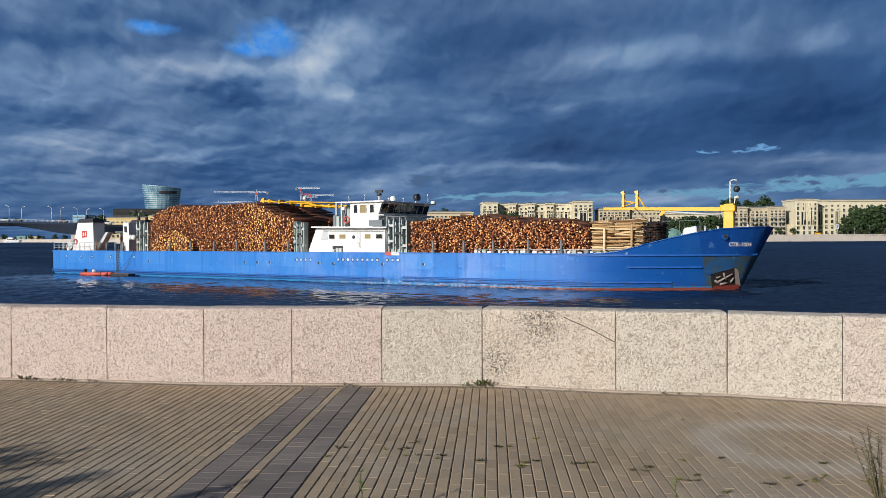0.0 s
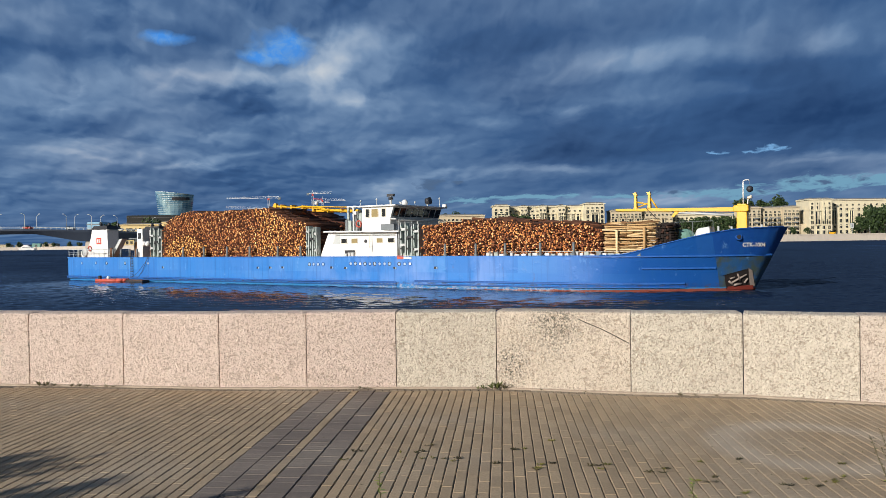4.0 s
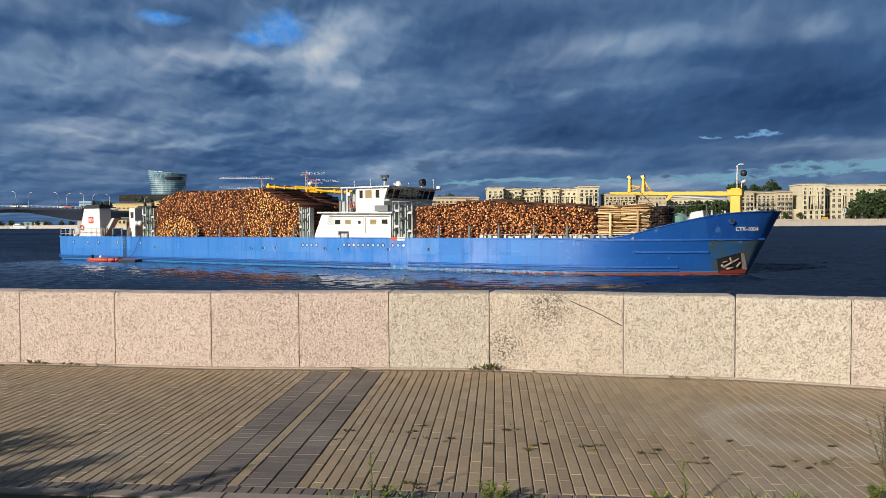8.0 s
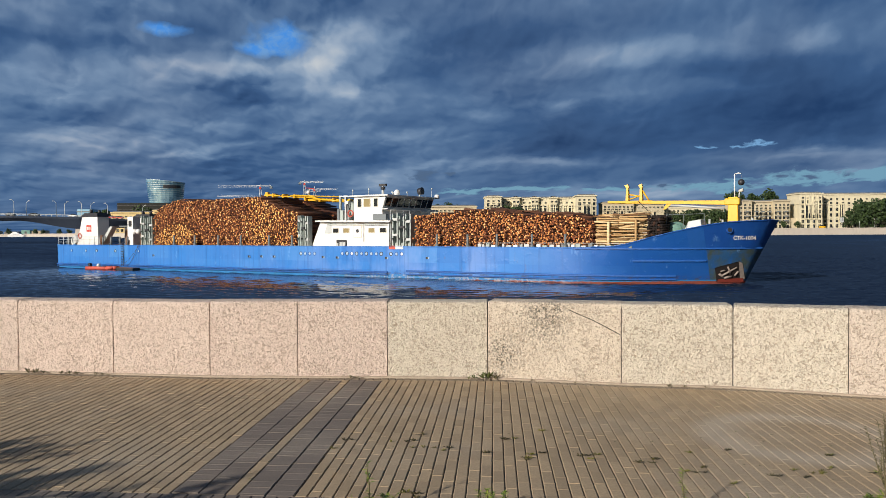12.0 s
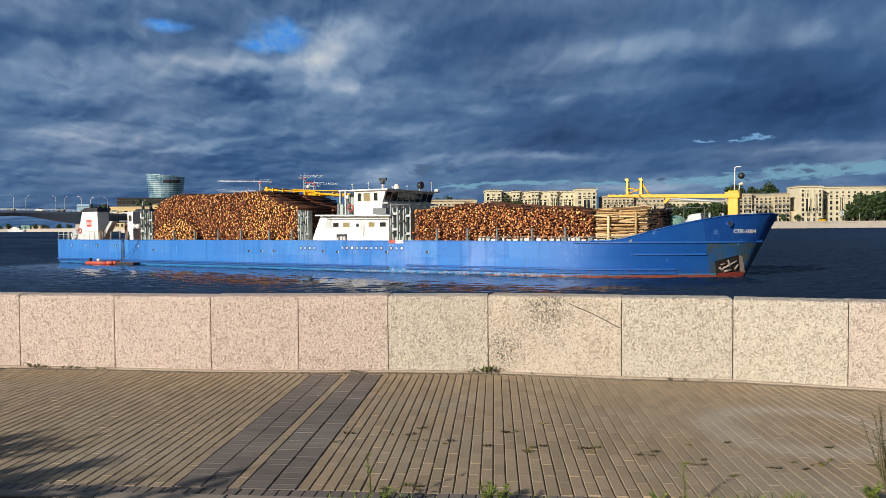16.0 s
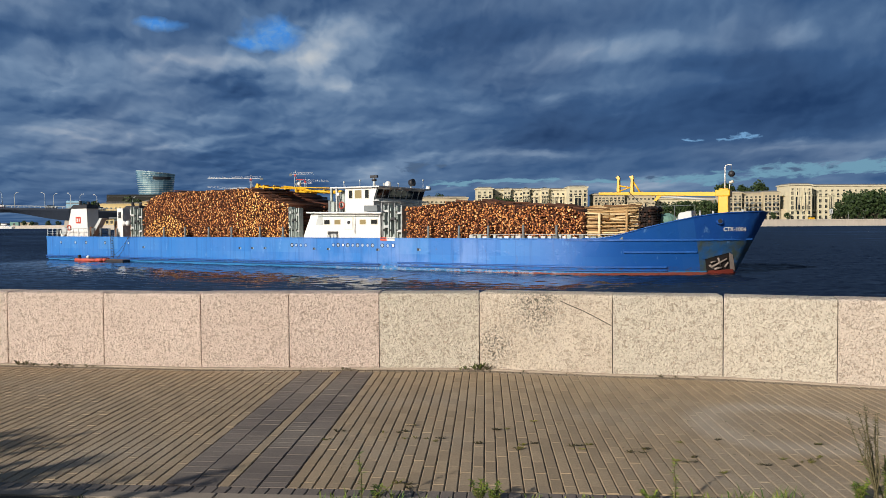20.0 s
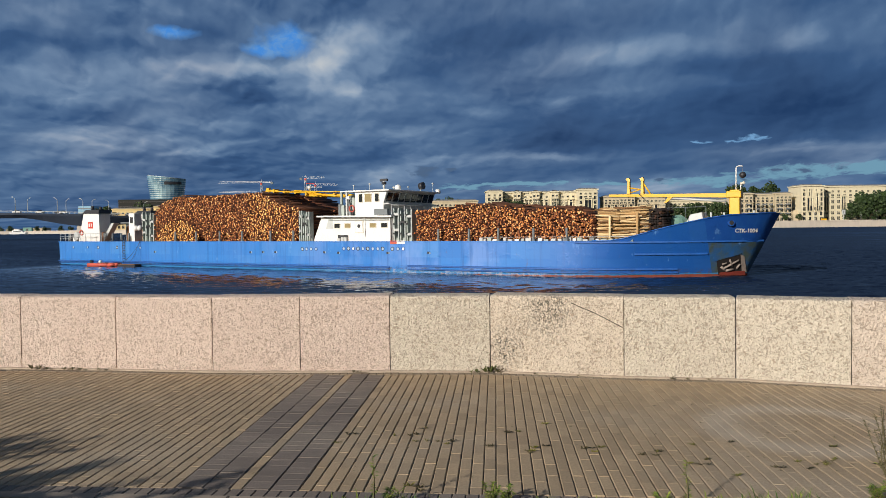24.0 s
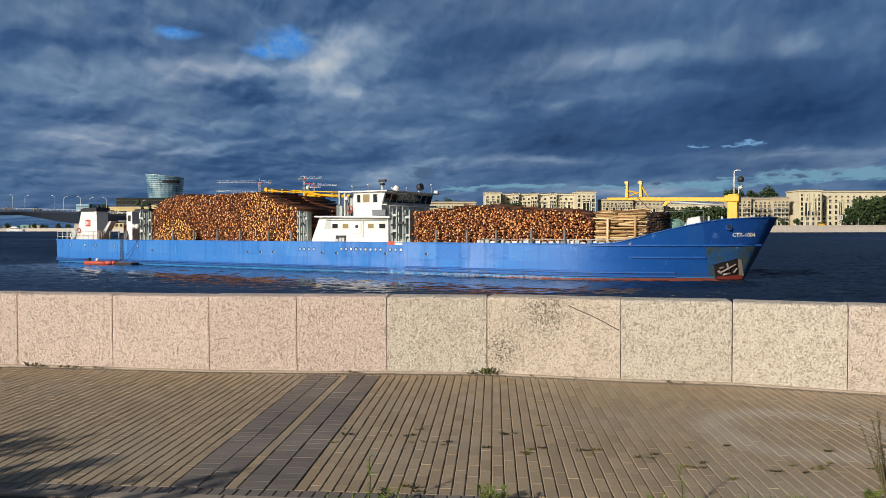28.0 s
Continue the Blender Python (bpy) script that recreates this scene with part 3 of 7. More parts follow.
# ---- water ----
def water_mat(name, lean, lee):
    """Water whose ripples ride on the mesh's own waves; lean: how far the facets that face the shore prevail.
    lee: calmer water in the shelter of the moored ship."""
    wm = Mat(name, 0.05)
    wm.color((0.008, 0.015, 0.034))
    wm.b.inputs["IOR"].default_value = 1.33
    geo = wm.t.nodes.new("ShaderNodeNewGeometry")

    def dot(v, add):
        n = wm.node("ShaderNodeVectorMath")
        n.operation = "DOT_PRODUCT"
        wm.link(geo.outputs["Position"], n.inputs[0])
        n.inputs[1].default_value = v
        return wm.math("ADD", n.outputs["Value"], add)

    off = dot((-0.5195, -0.8545, 0), 61.90)
    along = dot((0.8545, -0.5195, 0), 89.57)
    calm = wm.math("MULTIPLY", wm.ramp(wm.math("MULTIPLY", wm.math("ADD", off, 40.0), 0.01), [(0.26, 0.0), (0.38, 1.0), (0.525, 1.0), (0.95, 0.15)]), wm.ramp(wm.math("MULTIPLY", along, 0.01), [(-0.0, 0.4), (0.06, 1.0), (0.70, 1.0), (0.84, 0.0)]))
    wild = wm.math("SUBTRACT", 1.0, wm.math("MULTIPLY", calm, 0.97 if lee else 0.0))
    total = geo.outputs["Normal"]
    for scale, detail, k in ((0.6, 3.0, 0.4), (2.6, 4.0, 0.8)) if lee else ((0.045, 3.0, 0.5), (0.4, 4.0, 0.8)):
        n = wm.node("ShaderNodeTexNoise", Scale=scale, Detail=detail, Roughness=0.6, Distortion=0.35)
        wm.link(wm.mapped(0.55, 1.15, 1), n.inputs["Vector"])
        v = wm.node("ShaderNodeVectorMath")
        v.operation = "MULTIPLY_ADD"
        wm.link(n.outputs["Color"], v.inputs[0])
        v.inputs[1].default_value = (k, k * 1.25, 0)
        v.inputs[2].default_value = (-k * 0.5, -k * 0.625 - lean * 0.5, 0)
        w = wm.node("ShaderNodeVectorMath")
        w.operation = "SCALE"
        wm.link(v.outputs[0], w.inputs[0])
        wm.link(wild, w.inputs["Scale"])
        s = wm.node("ShaderNodeVectorMath")
        wm.link(total, s.inputs[0])
        wm.link(w.outputs[0], s.inputs[1])
        total = s.outputs[0]
    nrm = wm.node("ShaderNodeVectorMath")
    nrm.operation = "NORMALIZE"
    wm.link(total, nrm.inputs[0])
    wm.link(nrm.outputs[0], wm.b.inputs["Normal"])
    return wm.m


near_water, far_water = water_mat("river_water", 0.43, True), water_mat("river_water_far", 0.42, False)
wrng = np.random.RandomState(4)
STEP, X0, X1, Y0, Y1 = 0.2, -72.0, 100.0, 40.0, 170.0
gx = np.concatenate([np.arange(X0, 62, STEP), np.arange(62, X1 + 0.3, 0.3)])
gy = np.concatenate([np.arange(Y0, 128, STEP), np.arange(128, Y1 + 0.35, 0.35)])
PX, PY = np.meshgrid(gx, gy)
hgt = np.zeros_like(PX)
for k in range(36):
    lam = 0.5 * (2.0 / 0.5) ** wrng.rand()
    ang = math.radians(-110 + wrng.normal(0, 38))
    kk = 2 * math.pi / lam
    hgt += (0.15 * math.sqrt(2 / 36) / kk) * np.sin(kk * (math.cos(ang) * PX + math.sin(ang) * PY) + wrng.rand() * 6.28 + 0.8 * np.sin(0.11 * PX + 0.17 * PY + k))
fade = np.clip(np.minimum.reduce([PX - X0, gx[-1] - PX, (PY - Y0) * 8, gy[-1] - PY]) / 30.0, 0, 1)
# the moored ship shelters the water before it
away = -0.5195 * PX - 0.8545 * PY + 61.90
beside = 0.8545 * PX - 0.5195 * PY + 89.57
shelter = np.clip((40 - away) / 30, 0, 1) * np.clip((away + 14) / 12, 0, 1) * np.clip(beside / 6, 0, 1) * np.clip((84 - beside) / 10, 0, 1)
fade = fade * (1 - 0.36 * shelter)
nx_, ny_ = len(gx), len(gy)
co_ = np.stack([PX, PY, hgt * fade + 0.0], -1).reshape(-1, 3)
idx = np.arange(nx_ * ny_).reshape(ny_, nx_)
quads = np.stack([idx[:-1, :-1], idx[:-1, 1:], idx[1:, 1:], idx[1:, :-1]], -1).reshape(-1, 4)
n0 = len(co_)
far_v = [(-4800, 5, 0), (4800, 5, 0), (4800, 4800, 0), (-4800, 4800, 0), (gx[0], gy[0], 0), (gx[-1], gy[0], 0), (gx[-1], gy[-1], 0), (gx[0], gy[-1], 0)]
far_f = [(n0, n0 + 1, n0 + 5, n0 + 4), (n0 + 1, n0 + 2, n0 + 6, n0 + 5), (n0 + 2, n0 + 3, n0 + 7, n0 + 6), (n0 + 3, n0, n0 + 4, n0 + 7)]
wme = bpy.data.meshes.new("water")
wme.from_pydata(np.concatenate([co_, np.array(far_v, float)]), [], np.concatenate([quads, np.array(far_f)]))
wme.materials.append(near_water)
wme.materials.append(far_water)
mats = np.zeros(len(wme.polygons), dtype=np.int32)
mats[len(quads):] = 1
wme.polygons.foreach_set("material_index", mats)
smooth = np.ones(len(wme.polygons), dtype=bool)
smooth[len(quads):] = False
wme.polygons.foreach_set("use_smooth", smooth)
water = tagged(new("water", wme), "dark blue rippled river water", "water", "", "structure")
water.matrix_basis = pose(0, 0, WATER_Z)

# ---- embankment wall ----
JX = [-4.687, -3.238, -1.998, -0.749, 0.626, 2.343, 3.702, 4.916]
JY = [10.877, 10.636, 10.552, 10.498, 10.392, 9.922, 9.665, 9.18]
WALL_H = 1.053
wall = thing("embankment_wall", "low pink and cream granite block parapet along the quay", "wall", kind="structure")
xs = [JX[0] - 5.9, JX[0] - 4.4, JX[0] - 2.94, JX[0] - 1.47] + JX + [JX[-1] + 1.3, JX[-1] + 2.6, JX[-1] + 3.9, JX[-1] + 5.2]
ys = [JY[0] + 0.80, JY[0] + 0.62, JY[0] + 0.42, JY[0] + 0.21] + JY + [JY[-1] - 0.5, JY[-1] - 1.05, JY[-1] - 1.65, JY[-1] - 2.3]
pts = [Vector((x, y, 0)) for x, y in zip(xs, ys)]
UP = Vector((0, 0, 1))
stones = [pink_granite] * 7 + [cream_granite, stained_granite, cream_granite, cream_granite, rose_granite, pink_granite, cream_granite, pink_granite]
for k, (a, b) in enumerate(zip(pts, pts[1:])):
    d = (b - a).normalized()
    n = Vector((-d.y, d.x, 0))
    a2, b2 = a + d * 0.0045, b - d * 0.0045
    lift = (0.004, -0.003, 0.006, 0.0, -0.004, 0.003)[k % 6]
    top = WALL_H + lift
    bm = BM()
    prof = [(0.0, 0.0), (0.0, top - 0.045), (0.012, top - 0.014), (0.04, top), (0.44, top), (0.48, top - 0.04), (0.48, -0.3), (0.0, -0.3)]
    prism(bm, [a2 + n * u + UP * z for u, z in prof], [b2 + n * u + UP * z for u, z in prof])
    part("granite_block", bm, stones[k], wall, bevel=0.007)
    bm = BM()
    prism(bm, [a + n * u + UP * z for u, z in ((-0.035, -0.05), (-0.035, 0.014), (-0.02, 0.022), (0.03, 0.024), (0.03, -0.05))],
          [b + n * u + UP * z for u, z in ((-0.035, -0.05), (-0.035, 0.014), (-0.02, 0.022), (0.03, 0.024), (0.03, -0.05))])
    part("plinth_strip", bm, plinth_stone, wall)
# a diagonal crack in the stained block and mortar behind the joints
A6, A7 = pts[8], pts[9]
bm = BM()
crack = [(0.62, 0.965), (0.70, 0.90), (0.78, 0.845), (0.86, 0.775), (0.93, 0.71), (0.99, 0.655)]
for (u0, z0), (u1, z1) in zip(crack, crack[1:]):
    tube(bm, A6 + (A7 - A6) * u0 + UP * z0, A6 + (A7 - A6) * u1 + UP * z1, 0.006, 0.006, 5)
part("crack", bm, sand_joint, wall, "dark diagonal crack")
bm = BM()
for a, b in zip(pts, pts[1:]):
    n = Vector((-(b - a).y, (b - a).x, 0)).normalized()
    prism(bm, [a + n * 0.02, b + n * 0.02, b + n * 0.4, a + n * 0.4], [p + UP * (WALL_H - 0.05) for p in (a + n * 0.02, b + n * 0.02, b + n * 0.4, a + n * 0.4)])
part("mortar_core", bm, sand_joint, wall)
bm = BM()
for a, b in zip(pts, pts[1:]):
    n = Vector((-(b - a).y, (b - a).x, 0)).normalized() * 0.5
    quad(bm, [a + n - UP * 0.2, b + n - UP * 0.2, b + n - UP * 6, a + n - UP * 6])
single("quay_face", bm, kerb_stone, "granite quay face down to the water", "wall", kind="structure")


def wall_y(x):
    return float(np.interp(x, xs, ys))


# ---- ship ----
SHIP = pose(-44.38, 99.43, WATER_Z, 0, 0, -31.3)
ship = thing("cargo_ship", "blue river cargo ship with white deckhouse and yellow cranes", "ship", SHIP)


def stem(z):
    return 79.1 + 2.4 * max(0.0, z) / 4.8


def rail_z(x):
    return float(np.interp(x, [0, 70.2, 71.2, 72.2, 73.4, 75, 77, 78.5, 81.5], [2.8, 2.82, 2.95, 3.2, 3.54, 3.95, 4.40, 4.64, 4.8]))


def half(q, t):
    """Half breadth at the fraction q of the bow's length, t from waterline (0) to rail (1)."""
    if q <= 0:
        return 6.0
    q = min(q, 1.0)
    deck = 6.0 * (1 - q ** 2.6) ** 0.62
    wl = 6.0 * (1 - q ** 1.7) ** 0.9
    return wl + (deck - wl) * max(0.0, min(1.0, t)) ** 1.3


def hull_point(s, z, out=0.0):
    q = (s - 66) / 15.5
    x = s if q <= 0 else 66 + q * (stem(z) - 66)
    return Vector((x, -half(q, z / rail_z(x)) - out, z))


def hull_at(x, z, out=0.0):
    """The starboard skin at the true length x."""
    s = x if x <= 66 else 66 + (x - 66) * 15.5 / (stem(z) - 66)
    return hull_point(min(s, 81.45), z, out)


bm = BM()
stations = [0, 0.12, 0.4, 1.0] + list(range(2, 66, 2)) + [66 + 15.5 * k / 30 for k in range(31)]
levels = [-1.0, -0.3, 0.0, 0.15, 0.3, 0.5, 0.8, 1.2, 1.7, 2.2]
cols = []
for s in stations:
    q = (s - 66) / 15.5
    col = []
    for z in levels + [None]:
        if z is None:
            x = s if q <= 0 else 66 + q * (stem(rail_z(s)) - 66)
            z = rail_z(x)
        p = hull_point(s, z)
        if s < 1.0:
            p.y *= 1 - 0.05 * (1.0 - s) ** 3
        if z < 0.5:
            p.y *= 1 + 0.06 * (z - 0.5)
        if s == 0:
            p.x -= 0.12 * z / 2.8
        col.append(p)
    cols.append(col)
sb = [[bm.verts.new(p) for p in c] for c in cols]
pb = [[bm.verts.new((p.x, -p.y, p.z)) for p in c] for c in cols]
for side in (sb, pb):
    for i in range(len(side) - 1):
        for j in range(len(levels)):
            bm.faces.new((side[i][j], side[i + 1][j], side[i + 1][j + 1], side[i][j + 1])).smooth = True
for j in range(len(levels)):
    bm.faces.new((sb[0][j], pb[0][j], pb[0][j + 1], sb[0][j + 1]))
for i in range(len(stations) - 1):
    bm.faces.new((sb[i][0], sb[i + 1][0], pb[i + 1][0], pb[i][0]))
bmesh.ops.remove_doubles(bm, verts=bm.verts, dist=0.004)
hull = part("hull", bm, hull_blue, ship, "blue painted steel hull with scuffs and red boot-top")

bm = BM()
deck_x = [0.2, 20, 40, 60, 68, 70.5, 72, 74, 76, 78, 80, 80.9]
for x0, x1 in zip(deck_x, deck_x[1:]):
    z0, z1 = (rail_z(x) - (0.10 if x < 71 else 0.5) for x in (x0, x1))
    w0, w1 = (-hull_at(x, z).y - 0.05 for x, z in ((x0, z0), (x1, z1)))
    quad(bm, [(x0, -w0, z0), (x1, -w1, z1), (x1, w1, z1), (x0, w0, z0)])
part("deck", bm, rust, ship, "rust-brown steel deck")


def strake(x0, x1, z, w=0.11, h=0.085, name="rub_rail"):
    bm = BM()
    n = max(2, int((x1 - x0) / 1.2))
    sec = []
    for i in range(n + 1):
        x = x0 + (x1 - x0) * i / n
        p, o = hull_at(x, z), hull_at(x, z, w)
        sec.append([bm.verts.new(v) for v in (p + UP * h, o + UP * h * 0.6, o - UP * h * 0.6, p - UP * h)])
    for a, b in zip(sec, sec[1:]):
        for k in range(3):
            bm.faces.new((a[k], b[k], b[k + 1], a[k + 1]))
    bm.faces.new(sec[0])
    bm.faces.new(sec[-1][::-1])
    part(name, bm, rail_blue if name == "rub_rail" else hull_blue, ship)


strake(0.3, 50.0, 0.47)
strake(52.0, 74.8, 0.62)
strake(0.3, 50.0, 0.26, 0.07, 0.05)
strake(52.0, 74.8, 0.33, 0.08, 0.055)
strake(67.6, 80.4, 2.70)
strake(72.0, 76.9, 1.78)
strake(0.3, 67.6, 2.76, 0.05, 0.05, "gunwale")
for s0, s1 in ((69.0, 73.4), (73.4, 77.5), (77.5, 81.3)):
    bm = BM()
    sec = []
    for i in range(11):
        x = s0 + (s1 - s0) * i / 10
        c = hull_at(x, rail_z(x)) + UP * 0.01
        sec.append([bm.verts.new(c + Vector((0, 0.05 * math.cos(a), 0.05 * math.sin(a)))) for a in [math.pi * k / 3 for k in range(6)]])
    for a, b in zip(sec, sec[1:]):
        for k in range(6):
            bm.faces.new((a[k], b[k], b[(k + 1) % 6], a[(k + 1) % 6])).smooth = True
    bm.faces.new(sec[0])
    bm.faces.new(sec[-1][::-1])
    part("bulwark_cap", bm, hull_blue, ship)

# portholes with pale deadlights
for x, z in [(v, 2.10) for v in (3.25, 6.04, 8.1, 11.58, 15.7)] + [(v, 2.06) for v in (39.78, 40.30, 40.87, 41.48)] + [(44.83 + 0.557 * k, 2.12) for k in range(9)] + [(50.34, 2.12), (50.93, 2.12), (51.5, 2.13)]:
    y = hull_at(x, z).y
    bm = tube(BM(), (x, y + 0.02, z), (x, y - 0.04, z), 0.19, 0.18, 14)
    p = part("porthole", bm, rail_blue if round(x * 100) % 3 else dark_paint, ship, "round porthole with a blue rim")
    bm = tube(BM(), (x + 0.03, y - 0.03, z), (x + 0.03, y - 0.05, z), 0.125, 0.125, 14)
    part("pane", bm, dead_light if round(x * 100) not in (5150, 4594) else white_paint, p)
for x, z in ((18.2, 1.65), (32.86, 1.70), (34.57, 1.72), (36.25, 1.74), (42.5, 1.76), (44.2, 1.73), (49.84, 1.75), (54.16, 1.80)):
    y = hull_at(x, z).y
    # a dark box on the skin stands for the shade in the hole
    part("scupper", box(BM(), x - 0.13, x + 0.11, y - 0.03, y + 0.02, z - 0.10, z + 0.10), dark_paint, ship)
    part("scupper_lip", box(BM(), x + 0.11, x + 0.21, y - 0.05, y + 0.02, z - 0.10, z + 0.08), dead_light, ship)
# a red and white marker plate by the deckhouse
part("marker_plate", box(BM(), 50.85, 51.7, -6.05, -6.0, 2.55, 2.86), white_paint, ship)
part("marker_plate", box(BM(), 50.15, 50.85, -6.05, -6.0, 2.55, 2.86), orange_paint, ship)

# twin funnels aft
for sgn in (-1, 1):
    y0, y1 = (-4.5, -2.95) if sgn < 0 else (2.95, 4.5)
    fn = part("funnel", prism(BM(), [(2.0, y0, 2.7), (6.25, y0, 2.7), (6.25, y1, 2.7), (2.0, y1, 2.7)], [(3.12, y0, 6.15), (6.12, y0, 6.15), (6.12, y1, 6.15), (3.12, y1, 6.15)]), white_paint, ship, "white sloping funnel casing", 0.04)
    bm = prism(BM(), [(3.0, y0 - 0.08, 6.15), (6.25, y0 - 0.08, 6.15), (6.25, y1 + 0.08, 6.15), (3.0, y1 + 0.08, 6.15)], [(3.4, y0 + 0.1, 6.62), (6.0, y0 + 0.1, 6.62), (6.0, y1 - 0.1, 6.62), (3.4, y1 - 0.1, 6.62)])
    tube(bm, (4.3, (y0 + y1) / 2 - 0.3, 6.6), (4.2, (y0 + y1) / 2 - 0.3, 7.05), 0.2, 0.18, 10)
    tube(bm, (5.2, (y0 + y1) / 2 + 0.2, 6.6), (5.1, (y0 + y1) / 2 + 0.2, 6.95), 0.2, 0.18, 10)
    part("funnel_cap", bm, dark_paint, fn, "black funnel top")
    if sgn < 0:
        part("emblem", box(BM(), 4.0, 4.95, y0 - 0.025, y0, 4.35, 5.15), red_paint, fn, "red square emblem")
        part("emblem_bar", box(BM(), 4.18, 4.42, y0 - 0.04, y0 - 0.02, 4.55, 4.95), white_paint, fn)
        part("emblem_bar", box(BM(), 4.62, 4.78, y0 - 0.04, y0 - 0.02, 4.55, 4.95), white_paint, fn)
        bm = BM()
        for k in range(14):
            a0, a1 = 2 * math.pi * k / 14, 2 * math.pi * (k + 1) / 14
            tube(bm, (2.75 + 0.3 * math.cos(a0), y0 - 0.1, 3.85 + 0.3 * math.sin(a0)), (2.75 + 0.3 * math.cos(a1), y0 - 0.1, 3.85 + 0.3 * math.sin(a1)), 0.06, 0.06, 6)
        part("lifebuoy", bm, orange_paint, fn, "orange ring lifebuoy")
# sloping plate and ladder by the funnel
part("gangway", prism(BM(), [(6.5, -4.5, 2.8), (7.15, -4.5, 2.8), (7.15, -3.8, 2.8), (6.5, -3.8, 2.8)], [(8.5, -4.5, 4.95), (9.0, -4.5, 4.95), (9.0, -3.8, 4.95), (8.5, -3.8, 4.95)]), light_grey, ship, "light grey sloping gangway")
# aft house with brown doors
ah = part("aft_house", box(BM(), 8.6, 12.6, -2.6, 3.4, 2.7, 4.9), steel_grey, ship, "dark grey low aft house", 0.03)
part("roof", box(BM(), 8.3, 12.9, -3.1, 3.7, 4.9, 5.05), steel_grey, ah)
for x in (8.9, 9.9, 11.1):
    d = part("door", box(BM(), x, x + 0.75, -2.68, -2.6, 2.75, 4.6), brown_paint, ah, "brown steel door")
    part("handle", box(BM(), x + 0.6, x + 0.68, -2.73, -2.68, 3.6, 3.75), light_grey, d)
part("vent_box", box(BM(), 11.9, 12.9, -4.6, -3.6, 2.7, 6.05), white_paint, ship, "white tall ventilation trunk", 0.03)
part("vent_grille", box(BM(), 12.15, 12.65, -4.63, -4.6, 4.9, 5.6), dark_paint, ship)
for x in (12.95, 13.6):
    ball_bm = ball(BM(), (x + 0.4, -4.7, 4.3), 0.33)
    part("fender", ball_bm, white_paint, ship, "round white fender")
# stern gear: winch, drums, capstan
for x, y, z, r in ((0.5, -3.6, 3.15, 0.45), (1.3, -2.6, 3.3, 0.5)):
    part("mooring_drum", tube(BM(), (x, y - 0.5, z), (x, y + 0.5, z), r, r, 12), white_paint, ship, "white mooring drum")
part("winch_frame", box(BM(), 0.2, 1.6, -1.8, -0.6, 2.7, 4.3), light_grey, ship, "", 0.05)
part("locker", box(BM(), 0.3, 1.1, -1.0, 0.4, 4.3, 4.9), cream_paint, ship, "", 0.05)
part("stern_capstan", tube(BM(), (1.0, -4.9, 2.7), (1.0, -4.9, 3.7), 0.30, 0.22, 12), steel_grey, ship)
part("rope_reel", tube(BM(), (1.6, -4.6, 3.4), (1.6, -4.0, 3.4), 0.5, 0.5, 14), light_grey, ship, "pale rope reel")
part("gas_bottle", tube(BM(), (7.5, -4.9, 2.75), (7.5, -4.9, 3.9), 0.16, 0.16, 10), brown_paint, ship)


def railing(x0, x1, y, z, n, hgt=1.0, mat=None):
    r = part("railing", tube(BM(), (x0, y, z + hgt), (x1, y, z + hgt), 0.03, 0.03, 6), mat or light_grey, ship)
    for f in (0.35, 0.68):
        part("rail_bar", tube(BM(), (x0, y, z + hgt * f), (x1, y, z + hgt * f), 0.018, 0.018, 5), mat or light_grey, r)
    for i in range(n + 1):
        x = x0 + (x1 - x0) * i / n
        part("rail_post", tube(BM(), (x, y, z), (x, y, z + hgt), 0.028, 0.028, 5), mat or light_grey, r)


railing(0.3, 8.4, -5.8, 2.78, 8, 0.95)
for x in (8.9, 10.4, 12.0, 13.4):
    part("bollard_post", tube(BM(), (x, -5.7, 2.7), (x, -5.7, 3.75), 0.11, 0.11, 8), steel_grey, ship)


def end_frame(x0, x1, z1, n=3):
    """Stake frame at the end of a log stack: heavy columns tied by plates."""
    f = part("stake_frame", box(BM(), x0, x1, -5.15, -4.9, 2.7, 3.1), grey_paint, ship, "grey-green steel stake frame")
    w = (x1 - x0) / n
    for i in range(n):
        x = x0 + w * i
        h = z1 - (0.0, 0.25, 0.1)[i % 3]
        bm = box(BM(), x + 0.06, x + 0.16, -5.35, -4.75, 2.7, h)
        box(bm, x + w - 0.16, x + w - 0.06, -5.35, -4.75, 2.7, h)
        col = part("stake_column", bm, grey_paint, f)
        # added dark plate that stands for the shade in the column's gap
        part("gap_plate", box(BM(), x + 0.16, x + w - 0.16, -5.0, -4.9, 2.7, h - 0.1), steel_grey, col)
        for zc in (3.4, 4.25, 5.05):
            part("cleat", box(BM(), x + 0.03, x + 0.19, -5.43, -5.35, zc, zc + 0.16), dark_paint, col)
        for z in ((3.7, 5.1), (4.4,), (3.3, 4.9))[i % 3]:
            if z < h - 0.2:
                part("tie_plate", box(BM(), x + 0.12, x + w - 0.05, -5.40, -5.1, z, z + 0.22), light_grey if (i + int(z * 2)) % 3 else dark_paint, f)
    part("back_frame", box(BM(), x0, x1, 4.7, 5.3, 2.7, z1 - 0.1), grey_paint, f)


end_frame(15.25, 17.3, 6.1)
end_frame(38.75, 40.2, 5.75)
end_frame(50.0, 52.1, 5.75)
